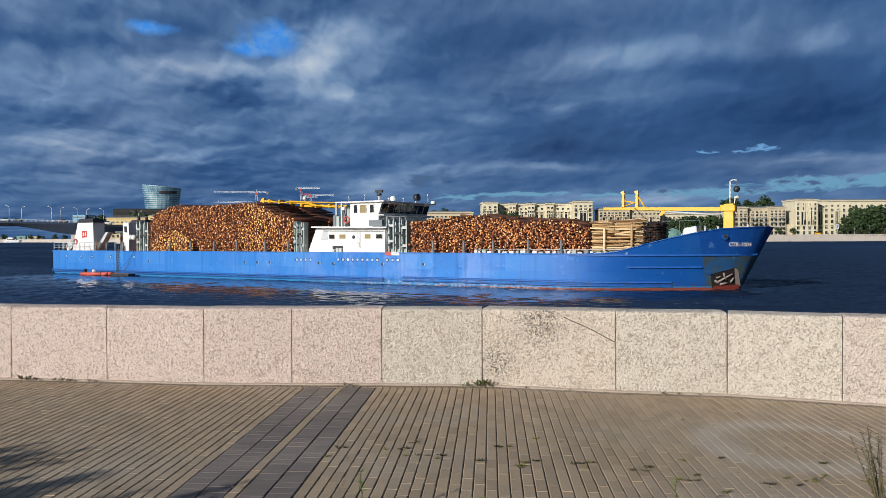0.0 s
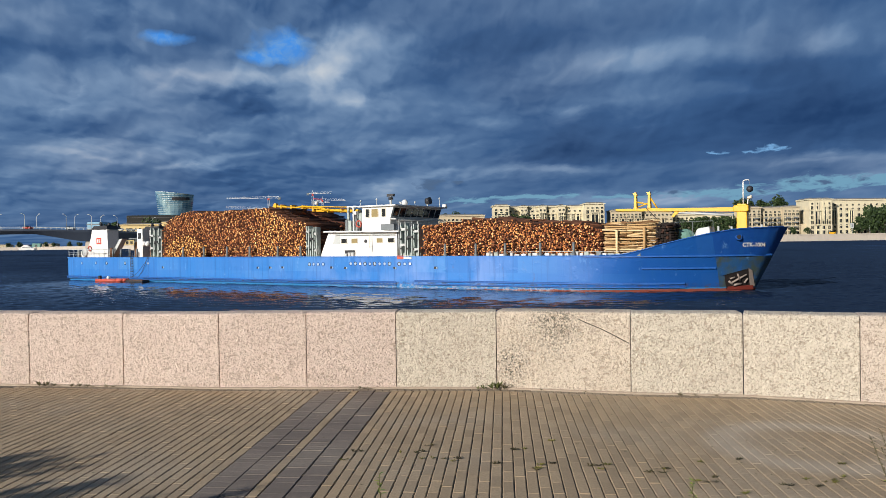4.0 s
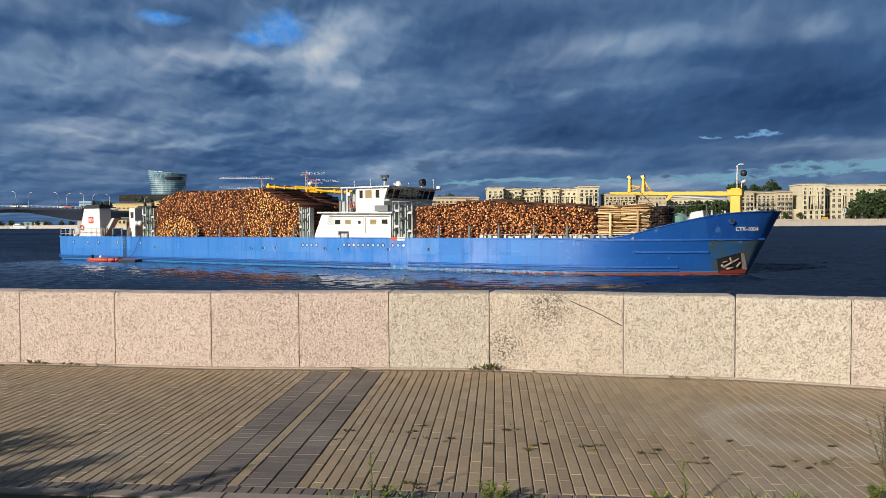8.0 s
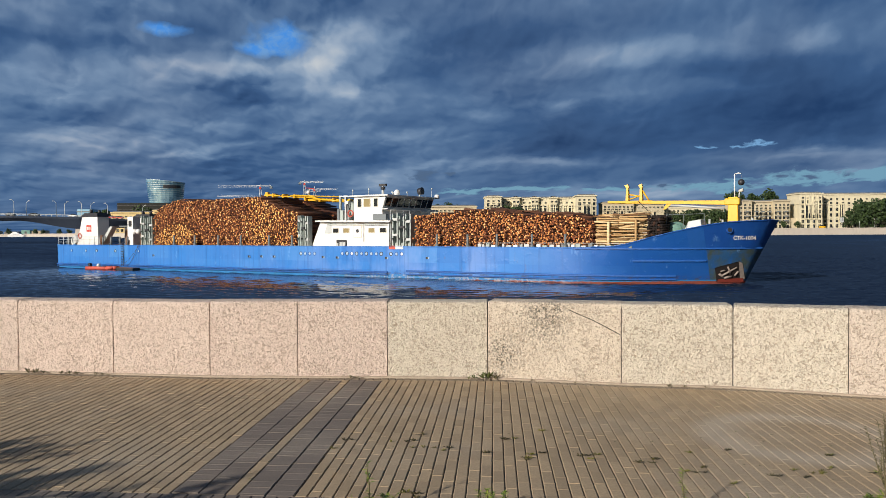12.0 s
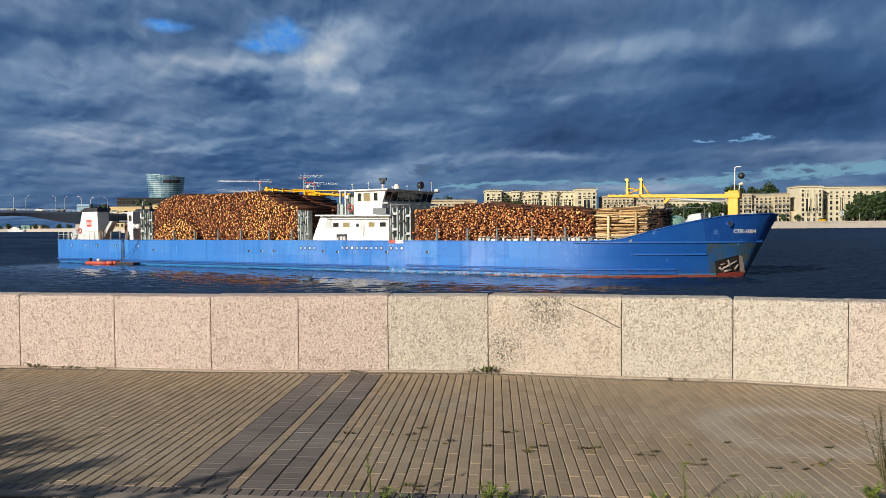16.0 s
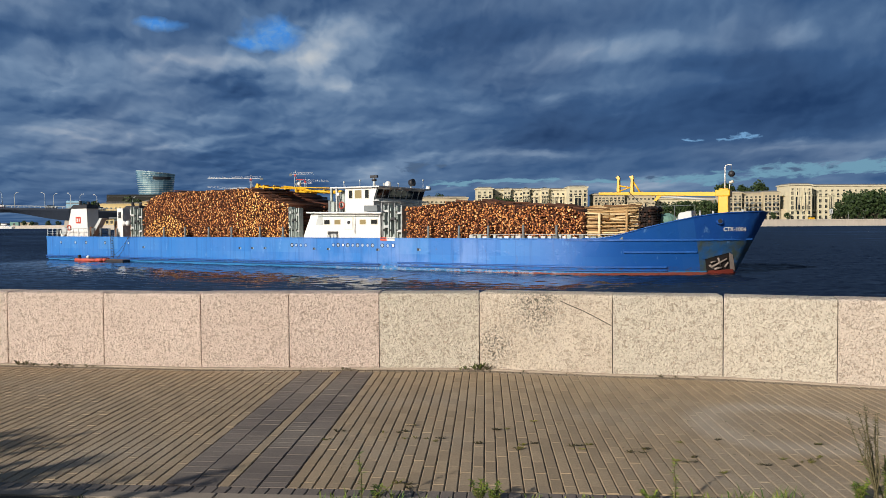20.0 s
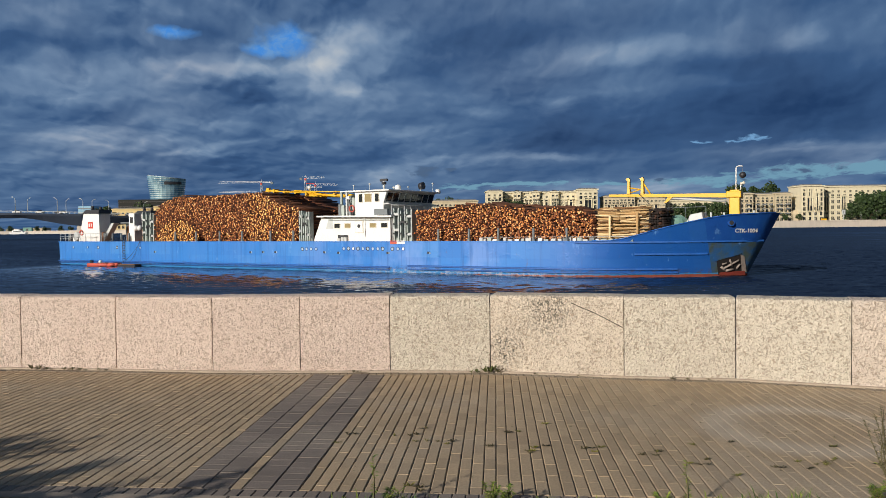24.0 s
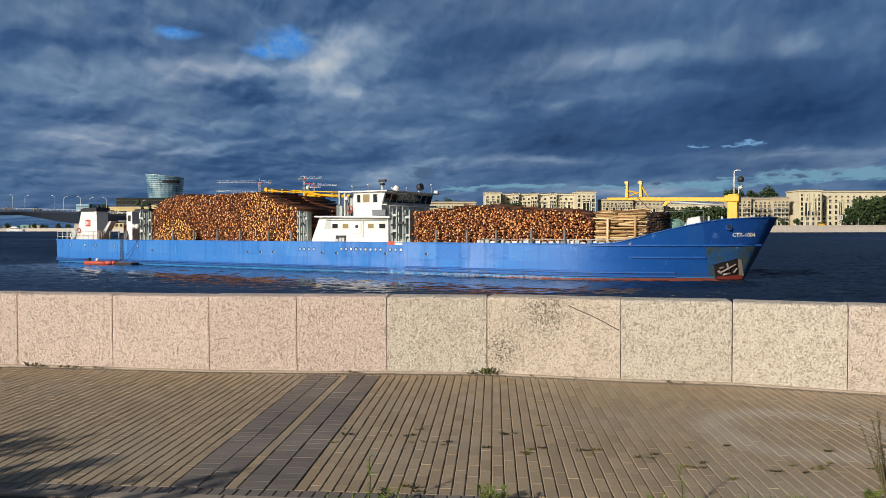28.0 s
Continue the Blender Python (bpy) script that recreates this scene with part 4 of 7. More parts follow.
for k, x in enumerate((21.3, 24.6, 28.16, 31.45, 35.37, 38.4, 55.0, 58.03, 60.8, 63.96, 66.8, 70.06, 72.2)):
    h = 3.85 if x < 69 else (4.75 if x < 71 else 4.95)
    ys_ = -5.72 if x < 69 else -5.05
    bm = tube(BM(), (x, ys_, 2.6), (x, ys_, h), 0.10, 0.10, 8)
    tube(bm, (x, ys_, 2.6), (x, ys_, 3.0), 0.16, 0.16, 8)
    part("side_stake", bm, steel_grey if x < 69 else peeled_bark, ship)
clip_rng = random.Random(12)
x = 58.9
while x < 71.6:
    w, h = clip_rng.uniform(0.20, 0.50), clip_rng.uniform(0.16, 0.36)
    part("hatch_clip", box(BM(), x, x + w, -5.55, -5.0, 2.72, 2.76 + h), (light_grey, grey_paint, light_grey, white_paint, steel_grey)[clip_rng.randrange(5)], ship, "", 0.02)
    x += w + clip_rng.uniform(0.05, 0.22)
# a thin guard rail runs along the hatch
part("hatch_rail", tube(BM(), (59.0, -5.62, 3.12), (71.5, -5.62, 3.12), 0.022, 0.022, 5), light_grey, ship)

# lower deckhouse
LY = 4.8
bm = prism(BM(), [(40.1, -LY, 2.7), (41.2, -LY, 5.1), (49.3, -LY, 4.98), (49.3, -LY, 2.7)], [(40.1, LY, 2.7), (41.2, LY, 5.1), (49.3, LY, 4.98), (49.3, LY, 2.7)])
house = part("deckhouse", bm, white_paint, ship, "white lower deckhouse with sloping aft end", 0.03)
part("deckhouse_roof", prism(BM(), [(40.95, -LY - 0.45, 5.1), (49.75, -LY - 0.45, 4.98), (49.75, LY + 0.45, 4.98), (40.95, LY + 0.45, 5.1)], [(40.95, -LY - 0.45, 5.24), (49.75, -LY - 0.45, 5.12), (49.75, LY + 0.45, 5.12), (40.95, LY + 0.45, 5.24)]), white_paint, house)
part("side_recess", prism(BM(), [(41.75, -LY - 0.02, 3.98), (42.6, -LY - 0.02, 3.98), (42.6, -LY - 0.02, 4.95), (42.1, -LY - 0.02, 4.95)], [(41.75, -LY + 0.1, 3.98), (42.6, -LY + 0.1, 3.98), (42.6, -LY + 0.1, 4.95), (42.1, -LY + 0.1, 4.95)]), light_grey, house)


def house_window(x0, x1, z0, z1, y, parent, pane=None, name="window"):
    bm = BM()
    t = 0.05
    for a, b, c, d in ((x0 - t, x1 + t, z1, z1 + t), (x0 - t, x1 + t, z0 - t, z0), (x0 - t, x0, z0, z1), (x1, x1 + t, z0, z1)):
        box(bm, a, b, y - 0.04, y + 0.01, c, d)
    w = part(name, bm, cream_paint, parent)
    part("pane", box(BM(), x0, x1, y - 0.012, y + 0.005, z0, z1), pane or glass, w)


for x0, warm in ((42.80, 0), (44.05, 1), (47.02, 1), (48.30, 0)):
    house_window(x0, x0 + 0.66, 4.05, 4.44, -LY, house, warm_glass if warm else glass)
part("round_light", tube(BM(), (45.75, -LY - 0.09, 4.2), (45.75, -LY - 0.05, 4.2), 0.17, 0.17, 14), dark_paint, house)
for x in (46.45,):
    part("drain_pipe", tube(BM(), (x, -LY - 0.06, 3.2), (x, -LY - 0.06, 5.0), 0.03, 0.03, 6), white_paint, house)
for x in (49.45, 49.62, 49.8):
    part("fore_pipe", tube(BM(), (x, -LY + 0.1, 2.7), (x, -LY + 0.1, 5.0), 0.05, 0.05, 6), light_grey, house)
part("door_frame", box(BM(), 45.25, 46.25, -LY - 0.03, -LY, 3.55, 4.72), cream_paint, house, "", 0.02)
part("door", box(BM(), 45.33, 46.17, -LY - 0.05, -LY - 0.03, 3.6, 4.66), white_paint, house)
part("bulwark_rail", tube(BM(), (42.2, -LY - 0.12, 4.82), (49.2, -LY - 0.12, 4.74), 0.035, 0.035, 6), grey_paint, house)
# no hole is cut: dark paint stands for the shade within
part("low_opening", box(BM(), 43.2, 44.45, -LY - 0.03, -LY + 0.02, 2.78, 3.36), dark_paint, house)
for x in (43.3, 43.75, 44.1):
    part("stowed_gear", box(BM(), x, x + 0.3, -LY - 0.25, -LY - 0.03, 2.75, 3.05 + 0.1 * (x > 43.5)), light_grey, house)

# wheelhouse
BY = 4.2
side = [(44.85, 5.15), (44.85, 7.42), (48.55, 7.42), (48.14, 6.3), (48.14, 5.15)]
bm = prism(BM(), [(x, -BY, z) for x, z in side], [(x, BY, z) for x, z in side])
bridge = part("wheelhouse", bm, white_paint, ship, "white wheelhouse with forward-leaning windows", 0.02)
part("wheelhouse_roof", box(BM(), 44.2, 48.95, -BY - 0.3, BY + 0.45, 7.42, 7.56), white_paint, bridge, "", 0.03)
part("wing_roof", box(BM(), 43.1, 44.2, -BY - 0.1, BY + 0.1, 7.46, 7.58), white_paint, bridge)
for x0, x1 in ((45.32, 45.70), (46.02, 46.74), (47.20, 47.62)):
    house_window(x0, x1, 6.47, 7.20, -BY, bridge, warm_glass if x1 - x0 > 0.6 else glass)
for k in range(8):
    y0 = -BY + 0.25 + k * 1.03
    bm = BM()
    lo, hi = Vector((48.22, 0, 6.48)), Vector((48.50, 0, 7.26))
    w = Vector((0, 0.82, 0))
    o = Vector((0, y0, 0))
    out = Vector((0.03, 0, -0.01))
    prism(bm, [lo + o, lo + o + w, hi + o + w, hi + o], [p + out for p in (lo + o, lo + o + w, hi + o + w, hi + o)])
    part("front_window", bm, glass, bridge)
part("front_visor", box(BM(), 48.14, 48.75, -BY, BY, 6.18, 6.3), light_grey, bridge)
part("front_rail", tube(BM(), (49.2, -BY - 0.2, 6.1), (49.2, BY, 6.1), 0.03, 0.03, 6), light_grey, bridge)
for k in range(9):
    part("front_rail_post", tube(BM(), (49.2, -BY - 0.2 + k * 1.05, 5.15), (49.2, -BY - 0.2 + k * 1.05, 6.1), 0.025, 0.025, 5), light_grey, bridge)
part("winch_box", box(BM(), 47.4, 48.9, -BY - 0.5, -BY - 0.1, 5.2, 5.75), steel_grey, bridge)
for x in (43.1, 43.75):
    part("wing_post", box(BM(), x, x + 0.18, -BY - 0.05, -BY + 0.15, 5.15, 7.46), light_grey if x > 43.5 else grey_paint, bridge)
part("wing_tank", tube(BM(), (43.55, -2.6, 5.15), (43.55, -2.6, 7.2), 0.42, 0.42, 12), grey_paint, bridge)
part("stair_tread_stack", box(BM(), 43.35, 43.7, -BY - 0.25, -BY + 0.1, 5.15, 6.2), grey_paint, bridge, "", 0.03)
part("locker", box(BM(), 42.95, 43.25, -BY - 0.2, -BY + 0.3, 5.15, 6.3), steel_grey, bridge, "", 0.03)
part("flood_lamp", box(BM(), 44.0, 44.3, -BY - 0.2, -BY, 6.75, 7.05), white_paint, bridge, "", 0.03)
part("ladder_stringer", tube(BM(), (43.95, -BY, 7.2), (44.65, -BY, 5.2), 0.05, 0.05, 6), dark_paint, bridge)
part("wing_wall", box(BM(), 43.3, 44.85, -1.2, -1.0, 5.15, 7.46), dark_paint, bridge)
bm = BM()
for k in range(14):
    a0, a1 = 2 * math.pi * k / 14, 2 * math.pi * (k + 1) / 14
    tube(bm, (44.45 + 0.3 * math.cos(a0), -BY - 0.02, 5.85 + 0.3 * math.sin(a0)), (44.45 + 0.3 * math.cos(a1), -BY - 0.02, 5.85 + 0.3 * math.sin(a1)), 0.065, 0.065, 6)
part("lifebuoy", bm, orange_paint, bridge, "orange ring lifebuoy")
# roof gear
rm = part("radar_mast", tube(BM(), (46.3, -1.5, 7.55), (46.3, -1.5, 8.5), 0.14, 0.10, 8), light_grey, bridge)
part("radar_scanner", box(BM(), 45.9, 46.7, -1.62, -1.38, 8.5, 8.75), dark_paint, rm)
part("mast_lamp", tube(BM(), (46.3, -1.5, 8.2), (46.3, -1.5, 8.42), 0.24, 0.24, 10), dark_paint, rm)
part("radar_dome", ball(BM(), (47.1, -0.3, 7.9), 0.33), white_paint, bridge, "white radar dome")
sl = part("searchlight", tube(BM(), (47.5, 3.0, 8.15), (47.95, 3.0, 8.2), 0.34, 0.38, 12), dark_paint, bridge, "black searchlight")
part("searchlight_post", tube(BM(), (47.6, 3.0, 7.5), (47.6, 3.0, 7.9), 0.07, 0.07, 6), light_grey, sl)
part("lamp", tube(BM(), (48.7, BY + 0.35, 7.5), (48.7, BY + 0.35, 7.85), 0.28, 0.22, 10), white_paint, bridge)
for x, y, h in ((44.4, -3.8, 0.5), (45.1, -2.2, 0.7), (45.6, 1.2, 0.45), (46.9, 1.8, 0.5), (48.3, 4.2, 0.9), (44.6, 2.5, 0.6)):
    a = part("aerial", tube(BM(), (x, y, 7.55), (x, y, 7.55 + h), 0.03, 0.02, 5), light_grey, bridge)
    part("aerial_head", ball(BM(), (x, y, 7.55 + h), 0.10, 8), light_grey, a)

# deck cranes
crane = part("fore_crane", prism(BM(), [(77.9, -0.45, 4.0), (78.7, -0.45, 4.0), (78.7, 0.45, 4.0), (77.9, 0.45, 4.0)], [(77.95, -0.4, 6.6), (78.65, -0.4, 6.6), (78.65, 0.4, 6.6), (77.95, 0.4, 6.6)]), yellow_paint, ship, "yellow crane pedestal", 0.05)
part("slewing_head", box(BM(), 77.7, 78.8, -0.5, 0.5, 6.0, 6.5), yellow_paint, crane, "", 0.06)
bm = prism(BM(), [(77.8, -0.2, 6.02), (77.8, 0.2, 6.02), (77.8, 0.2, 6.36), (77.8, -0.2, 6.36)], [(68.3, -0.13, 6.36), (68.3, 0.13, 6.36), (68.3, 0.13, 6.56), (68.3, -0.13, 6.56)])
boom = part("boom", bm, yellow_paint, crane, "yellow box-section boom", 0.02)
part("ram", tube(BM(), (73.4, 0, 6.1), (77.6, 0, 5.75), 0.09, 0.09, 8), light_grey, boom)
part("boom_bracket", prism(BM(), [(72.9, -0.1, 5.75), (73.1, -0.1, 5.75), (73.1, 0.1, 5.75), (72.9, 0.1, 5.75)], [(73.2, -0.1, 6.3), (73.7, -0.1, 6.3), (73.7, 0.1, 6.3), (73.2, 0.1, 6.3)]), yellow_paint, boom)
jf = part("jib_frame", box(BM(), 69.75, 72.0, -0.16, 0.16, 6.36, 6.52), yellow_paint, crane, "yellow upright jib frame", 0.02)
for x in (69.98, 71.12):
    bm = prism(BM(), [(x - 0.13, -0.2, 6.5), (x + 0.13, -0.2, 6.5), (x + 0.13, 0.2, 6.5), (x - 0.13, 0.2, 6.5)], [(x - 0.09, -0.15, 7.62), (x + 0.09, -0.15, 7.62), (x + 0.09, 0.15, 7.62), (x - 0.09, 0.15, 7.62)])
    part("jib_post", bm, yellow_paint, jf, "", 0.02)
    bm = prism(BM(), [(x - 0.12, -0.14, 7.6), (x + 0.14, -0.14, 7.6), (x + 0.14, 0.14, 7.6), (x - 0.12, 0.14, 7.6)], [(x - 0.24, -0.12, 7.80), (x + 0.05, -0.12, 7.88), (x + 0.05, 0.12, 7.88), (x - 0.24, 0.12, 7.80)])
    part("hook_head", bm, yellow_paint, jf)
part("cross_bar", tube(BM(), (70.05, 0, 7.05), (71.1, 0, 6.85), 0.06, 0.06, 6), yellow_paint, jf)
part("cross_bar", tube(BM(), (70.05, 0, 6.62), (71.1, 0, 6.95), 0.05, 0.05, 6), yellow_paint, jf)
part("brace", tube(BM(), (71.2, 0, 7.35), (71.75, 0, 6.5), 0.07, 0.07, 6), yellow_paint, jf)
bm = BM()
for x1, z1 in ((72.7, 4.3), (73.0, 4.4)):
    tube(bm, (70.9, -0.2, 6.5), (72.3, -0.6, 5.2), 0.03, 0.03, 5)
    tube(bm, (72.3, -0.6, 5.2), (x1, -0.8, z1), 0.03, 0.03, 5)
part("hose", bm, dark_paint, crane)
sig = part("signal_mast", tube(BM(), (78.35, 0, 6.6), (78.35, 0, 8.3), 0.05, 0.045, 8), white_paint, ship, "white hooked signal mast")
bm = BM()
for k in range(8):
    a0, a1 = math.pi * k / 8 * 0.75, math.pi * (k + 1) / 8 * 0.75
    tube(bm, (78.35 + 0.28 * (1 - math.cos(a0)), 0, 8.3 + 0.12 * math.sin(a0)), (78.35 + 0.28 * (1 - math.cos(a1)), 0, 8.3 + 0.12 * math.sin(a1)), 0.045, 0.045, 6)
part("mast_hook", bm, white_paint, sig)
part("hanger", tube(BM(), (78.83, 0, 8.3), (78.83, 0, 7.95), 0.015, 0.015, 4), dark_paint, sig)
part("anchor_ball", ball(BM(), (78.83, 0, 7.72), 0.25, 14), dark_paint, sig, "black anchor ball")
part("bow_lamp_post", tube(BM(), (78.62, 0.2, 6.5), (78.68, 0.2, 7.1), 0.04, 0.04, 6), white_paint, sig)
part("bow_lamp", tube(BM(), (78.62, 0.2, 7.05), (78.95, 0.2, 7.15), 0.10, 0.14, 8), cream_paint, sig)

crane2 = part("mid_crane", tube(BM(), (40.6, 0.6, 2.7), (40.6, 0.6, 7.3), 0.4, 0.36, 12), steel_grey, ship, "folded deck crane behind the log stack")
bm = prism(BM(), [(40.9, 0.3, 7.12), (40.9, 0.8, 7.12), (40.9, 0.8, 7.5), (40.9, 0.3, 7.5)], [(34.6, 0.35, 7.48), (34.6, 0.75, 7.48), (34.6, 0.75, 7.78), (34.6, 0.35, 7.78)])
boom2 = part("boom", bm, yellow_paint, crane2, "yellow folded boom", 0.03)
part("outer_boom", prism(BM(), [(36.5, 0.1, 7.66), (36.5, 0.4, 7.66), (36.5, 0.4, 7.92), (36.5, 0.1, 7.92)], [(29.2, 0.12, 8.16), (29.2, 0.36, 8.16), (29.2, 0.36, 8.34), (29.2, 0.12, 8.34)]), yellow_paint, boom2, "", 0.02)
part("upper_rail", tube(BM(), (40.9, 0.0, 7.72), (33.0, 0.0, 8.05), 0.06, 0.06, 6), yellow_paint, boom2)
part("grapple", prism(BM(), [(29.1, 0.0, 8.05), (29.7, 0.0, 8.05), (29.7, 0.5, 8.05), (29.1, 0.5, 8.05)], [(29.3, 0.1, 8.55), (29.6, 0.1, 8.55), (29.6, 0.4, 8.55), (29.3, 0.4, 8.55)]), yellow_paint, boom2)
for xa, za, xb, zb, r in ((40.4, 7.25, 36.2, 7.62, 0.09), (38.6, 7.80, 33.4, 8.10, 0.05), (37.2, 7.55, 35.6, 7.95, 0.07)):
    part("lifting_ram", tube(BM(), (xa, 0.0, za), (xb, 0.0, zb), r, r, 7), yellow_paint, boom2)
for x, z in ((30.4, 8.18), (31.9, 8.08), (33.5, 7.98), (35.0, 7.72), (37.0, 7.52), (38.8, 7.45)):
    part("boom_bracket", box(BM(), x - 0.10, x + 0.10, 0.02, 0.82, z - 0.22, z + 0.2), yellow_paint, boom2, "", 0.02)
part("boom_hose", tube(BM(), (40.5, -0.05, 7.6), (31.0, 0.02, 8.22), 0.03, 0.03, 5), dark_paint, boom2)
dm = part("crane_mast", tube(BM(), (35.3, 0.5, 7.8), (35.3, 0.5, 8.7), 0.06, 0.05, 6), light_grey, crane2)
part("mast_ball", ball(BM(), (35.2, 0.4, 8.35), 0.22, 10), white_paint, dm)
part("mast_arm", tube(BM(), (34.7, 0.5, 8.85), (35.9, 0.5, 8.75), 0.04, 0.04, 5), red_paint, dm)

# bow gear
bm = BM()
for v in bmesh.ops.create_uvsphere(bm, u_segments=16, v_segments=10, radius=1, matrix=Matrix.Translation((74.4, -1.8, 4.0)) @ Matrix.Diagonal((0.75, 0.9, 0.75, 1)))["verts"]:
    v.co += Vector(noise.noise_vector(v.co * 2.2)) * 0.10
part("covered_winch", bm, green_cloth, ship, "winch under a green tarpaulin")
bm = prism(BM(), [(75.0, -2.8, 3.6), (76.6, -2.8, 3.6), (76.6, -0.8, 3.6), (75.0, -0.8, 3.6)], [(75.5, -2.6, 4.75), (76.4, -2.6, 4.9), (76.4, -1.0, 4.9), (75.5, -1.0, 4.75)])
part("windlass_hood", bm, light_grey, ship, "pale grey windlass hood", 0.06)
for x, y in ((76.9, -1.9), (77.3, 0.9), (79.6, 0.3)):
    part("bitt", tube(BM(), (x, y, 3.9), (x, y, 5.0 if x > 79 else 4.9), 0.08, 0.08, 8), light_grey, ship)
for x in (74.0, 75.3, 76.8):
    part("bow_stanchion", tube(BM(), (x, -3.2, 3.6), (x, -3.2, 5.3), 0.025, 0.025, 5), steel_grey, ship)
part("bow_line", tube(BM(), (74.0, -3.2, 5.25), (76.8, -3.2, 5.3), 0.02, 0.02, 5), steel_grey, ship)
# hawse hole
hp = hull_at(78.55, 4.08, 0.0)
part("hawse_ring", tube(BM(), hp + Vector((-0.02, 0.05, 0)), hp + Vector((0.05, -0.07, 0)), 0.26, 0.24, 16), hull_blue, ship)
# dark disc in place of the shaded hole
part("hawse_hole", tube(BM(), hp + Vector((0.05, -0.05, 0)), hp + Vector((0.07, -0.085, 0)), 0.16, 0.16, 14), dark_paint, ship)


def on_hull(name, poly, mat, out, parent=None, label="", depth=0.04):
    """A plate that follows the bow's skin."""
    bm = BM()
    n = 6
    grid = []
    (x0, z0), (x1, z1), (x2, z2), (x3, z3) = poly
    for i in range(n + 1):
        u = i / n
        row = []
        for j in range(n + 1):
            v = j / n
            x = (x0 * (1 - u) + x1 * u) * (1 - v) + (x3 * (1 - u) + x2 * u) * v
            z = (z0 * (1 - u) + z1 * u) * (1 - v) + (z3 * (1 - u) + z2 * u) * v
            row.append(bm.verts.new(hull_at(x, z, out)))
        grid.append(row)
    faces = [bm.faces.new((grid[i][j], grid[i + 1][j], grid[i + 1][j + 1], grid[i][j + 1])) for i in range(n) for j in range(n)]
    r = bmesh.ops.extrude_face_region(bm, geom=faces)
    for g in r["geom"]:
        if isinstance(g, bmesh.types.BMVert):
            g.co.y += depth + out
    return part(name, bm, mat, parent or ship, label)


# the pocket is a plate on the skin, its inner shade only coloured
pocket = on_hull("anchor_pocket", ((77.35, 0.12), (79.0, 0.10), (78.9, 1.72), (77.35, 1.22)), pocket_dark, 0.035, None, "dark anchor pocket with rusty sill")
on_hull("pocket_sill", ((77.35, 0.10), (79.05, 0.08), (79.05, 0.42), (77.5, 0.34)), boot_red, 0.07, pocket)
on_hull("pocket_edge", ((77.25, 1.20), (78.95, 1.72), (78.95, 1.80), (77.25, 1.28)), hull_blue, 0.09, pocket)
on_hull("pocket_cheek", ((78.85, 0.42), (79.15, 0.30), (79.12, 1.55), (78.9, 1.72)), rust_grey, 0.06, pocket)
bm = BM()
for a, b, r in (((77.75, 0.62), (78.75, 1.25), 0.08), ((77.6, 0.75), (77.85, 0.45), 0.09), ((77.85, 0.45), (78.35, 0.55), 0.09), ((78.2, 1.3), (78.3, 0.75), 0.07), ((78.55, 0.6), (78.8, 0.95), 0.08), ((77.7, 0.95), (78.0, 1.05), 0.06)):
    tube(bm, hull_at(*a, 0.10), hull_at(*b, 0.10), r, r * 0.8, 7)
part("anchor", bm, rust_grey, pocket, "weathered anchor")

# ship's lettering on the bow
cu = bpy.data.curves.new("lettering", "FONT")
cu.body, cu.size, cu.shear, cu.offset = "CTK-1004", 0.42, 0.2, 0.014
tmp = new("lettering_source", cu)
me = bpy.data.meshes.new_from_object(tmp.evaluated_get(bpy.context.evaluated_depsgraph_get()))
bpy.data.objects.remove(tmp)
bm = BM()
bm.from_mesh(me)
wmax = max(v.co.x for v in bm.verts)
bmesh.ops.subdivide_edges(bm, edges=[e for e in bm.edges if e.calc_length() > 0.12], cuts=1)
for v in bm.verts:
    v.co = hull_at(78.72 + v.co.x / wmax * 1.40, 3.36 + v.co.y * 0.95 - v.co.x / wmax * 0.02, 0.03)
part("name_lettering", bm, white_paint, ship, "white ship lettering on the bow")

# ladder over the side
bm = BM()
for x in (12.75, 13.15):
    tube(bm, (x, -6.12, 0.4), (x, -6.12, 3.3), 0.03, 0.03, 5)
lad = part("side_ladder", bm, dark_paint, ship, "dark rope ladder over the side")
for k in range(9):
    part("rung", tube(BM(), (12.75, -6.14, 0.55 + 0.3 * k), (13.15, -6.14, 0.55 + 0.3 * k), 0.03, 0.03, 5), dark_paint, lad)
for x0, x1 in ((16.0, 13.3), (15.8, 14.6)):
    bm = BM()
    for k in range(8):
        f0, f1 = k / 8, (k + 1) / 8
        sag = lambda f: 0.35 * math.sin(math.pi * f)
        tube(bm, (x0 + (x1 - x0) * f0, -6.1 - 0.6 * f0, 2.9 - 2.5 * f0 - sag(f0)), (x0 + (x1 - x0) * f1, -6.1 - 0.6 * f1, 2.9 - 2.5 * f1 - sag(f1)), 0.02, 0.02, 5)
    part("mooring_rope", bm, rope_mat, ship)

# ---- inflatable boat and raft alongside ----
bt = thing("inflatable_boat", "small red inflatable boat moored beside the ship", "boat", SHIP @ pose(10.9, -7.1, -0.07))
bm = BM()
ring = [(-2.3, -0.6), (1.4, -0.6), (2.2, -0.35), (2.5, 0.0), (2.2, 0.35), (1.4, 0.6), (-2.3, 0.6)]
for a, b in zip(ring, ring[1:]):
    tube(bm, (*a, 0.22 + 0.06 * max(0, a[0] - 1)), (*b, 0.22 + 0.06 * max(0, b[0] - 1)), 0.19, 0.19, 10)
part("tube", bm, orange_paint, bt)
part("floor_board", box(BM(), -2.2, 1.8, -0.5, 0.5, 0.05, 0.12), dark_paint, bt)
part("thwart", box(BM(), -0.6, -0.3, -0.55, 0.55, 0.35, 0.42), light_grey, bt)
part("outboard_motor", box(BM(), -2.65, -2.35, -0.15, 0.15, 0.1, 0.75), dark_paint, bt, "black outboard motor", 0.04)
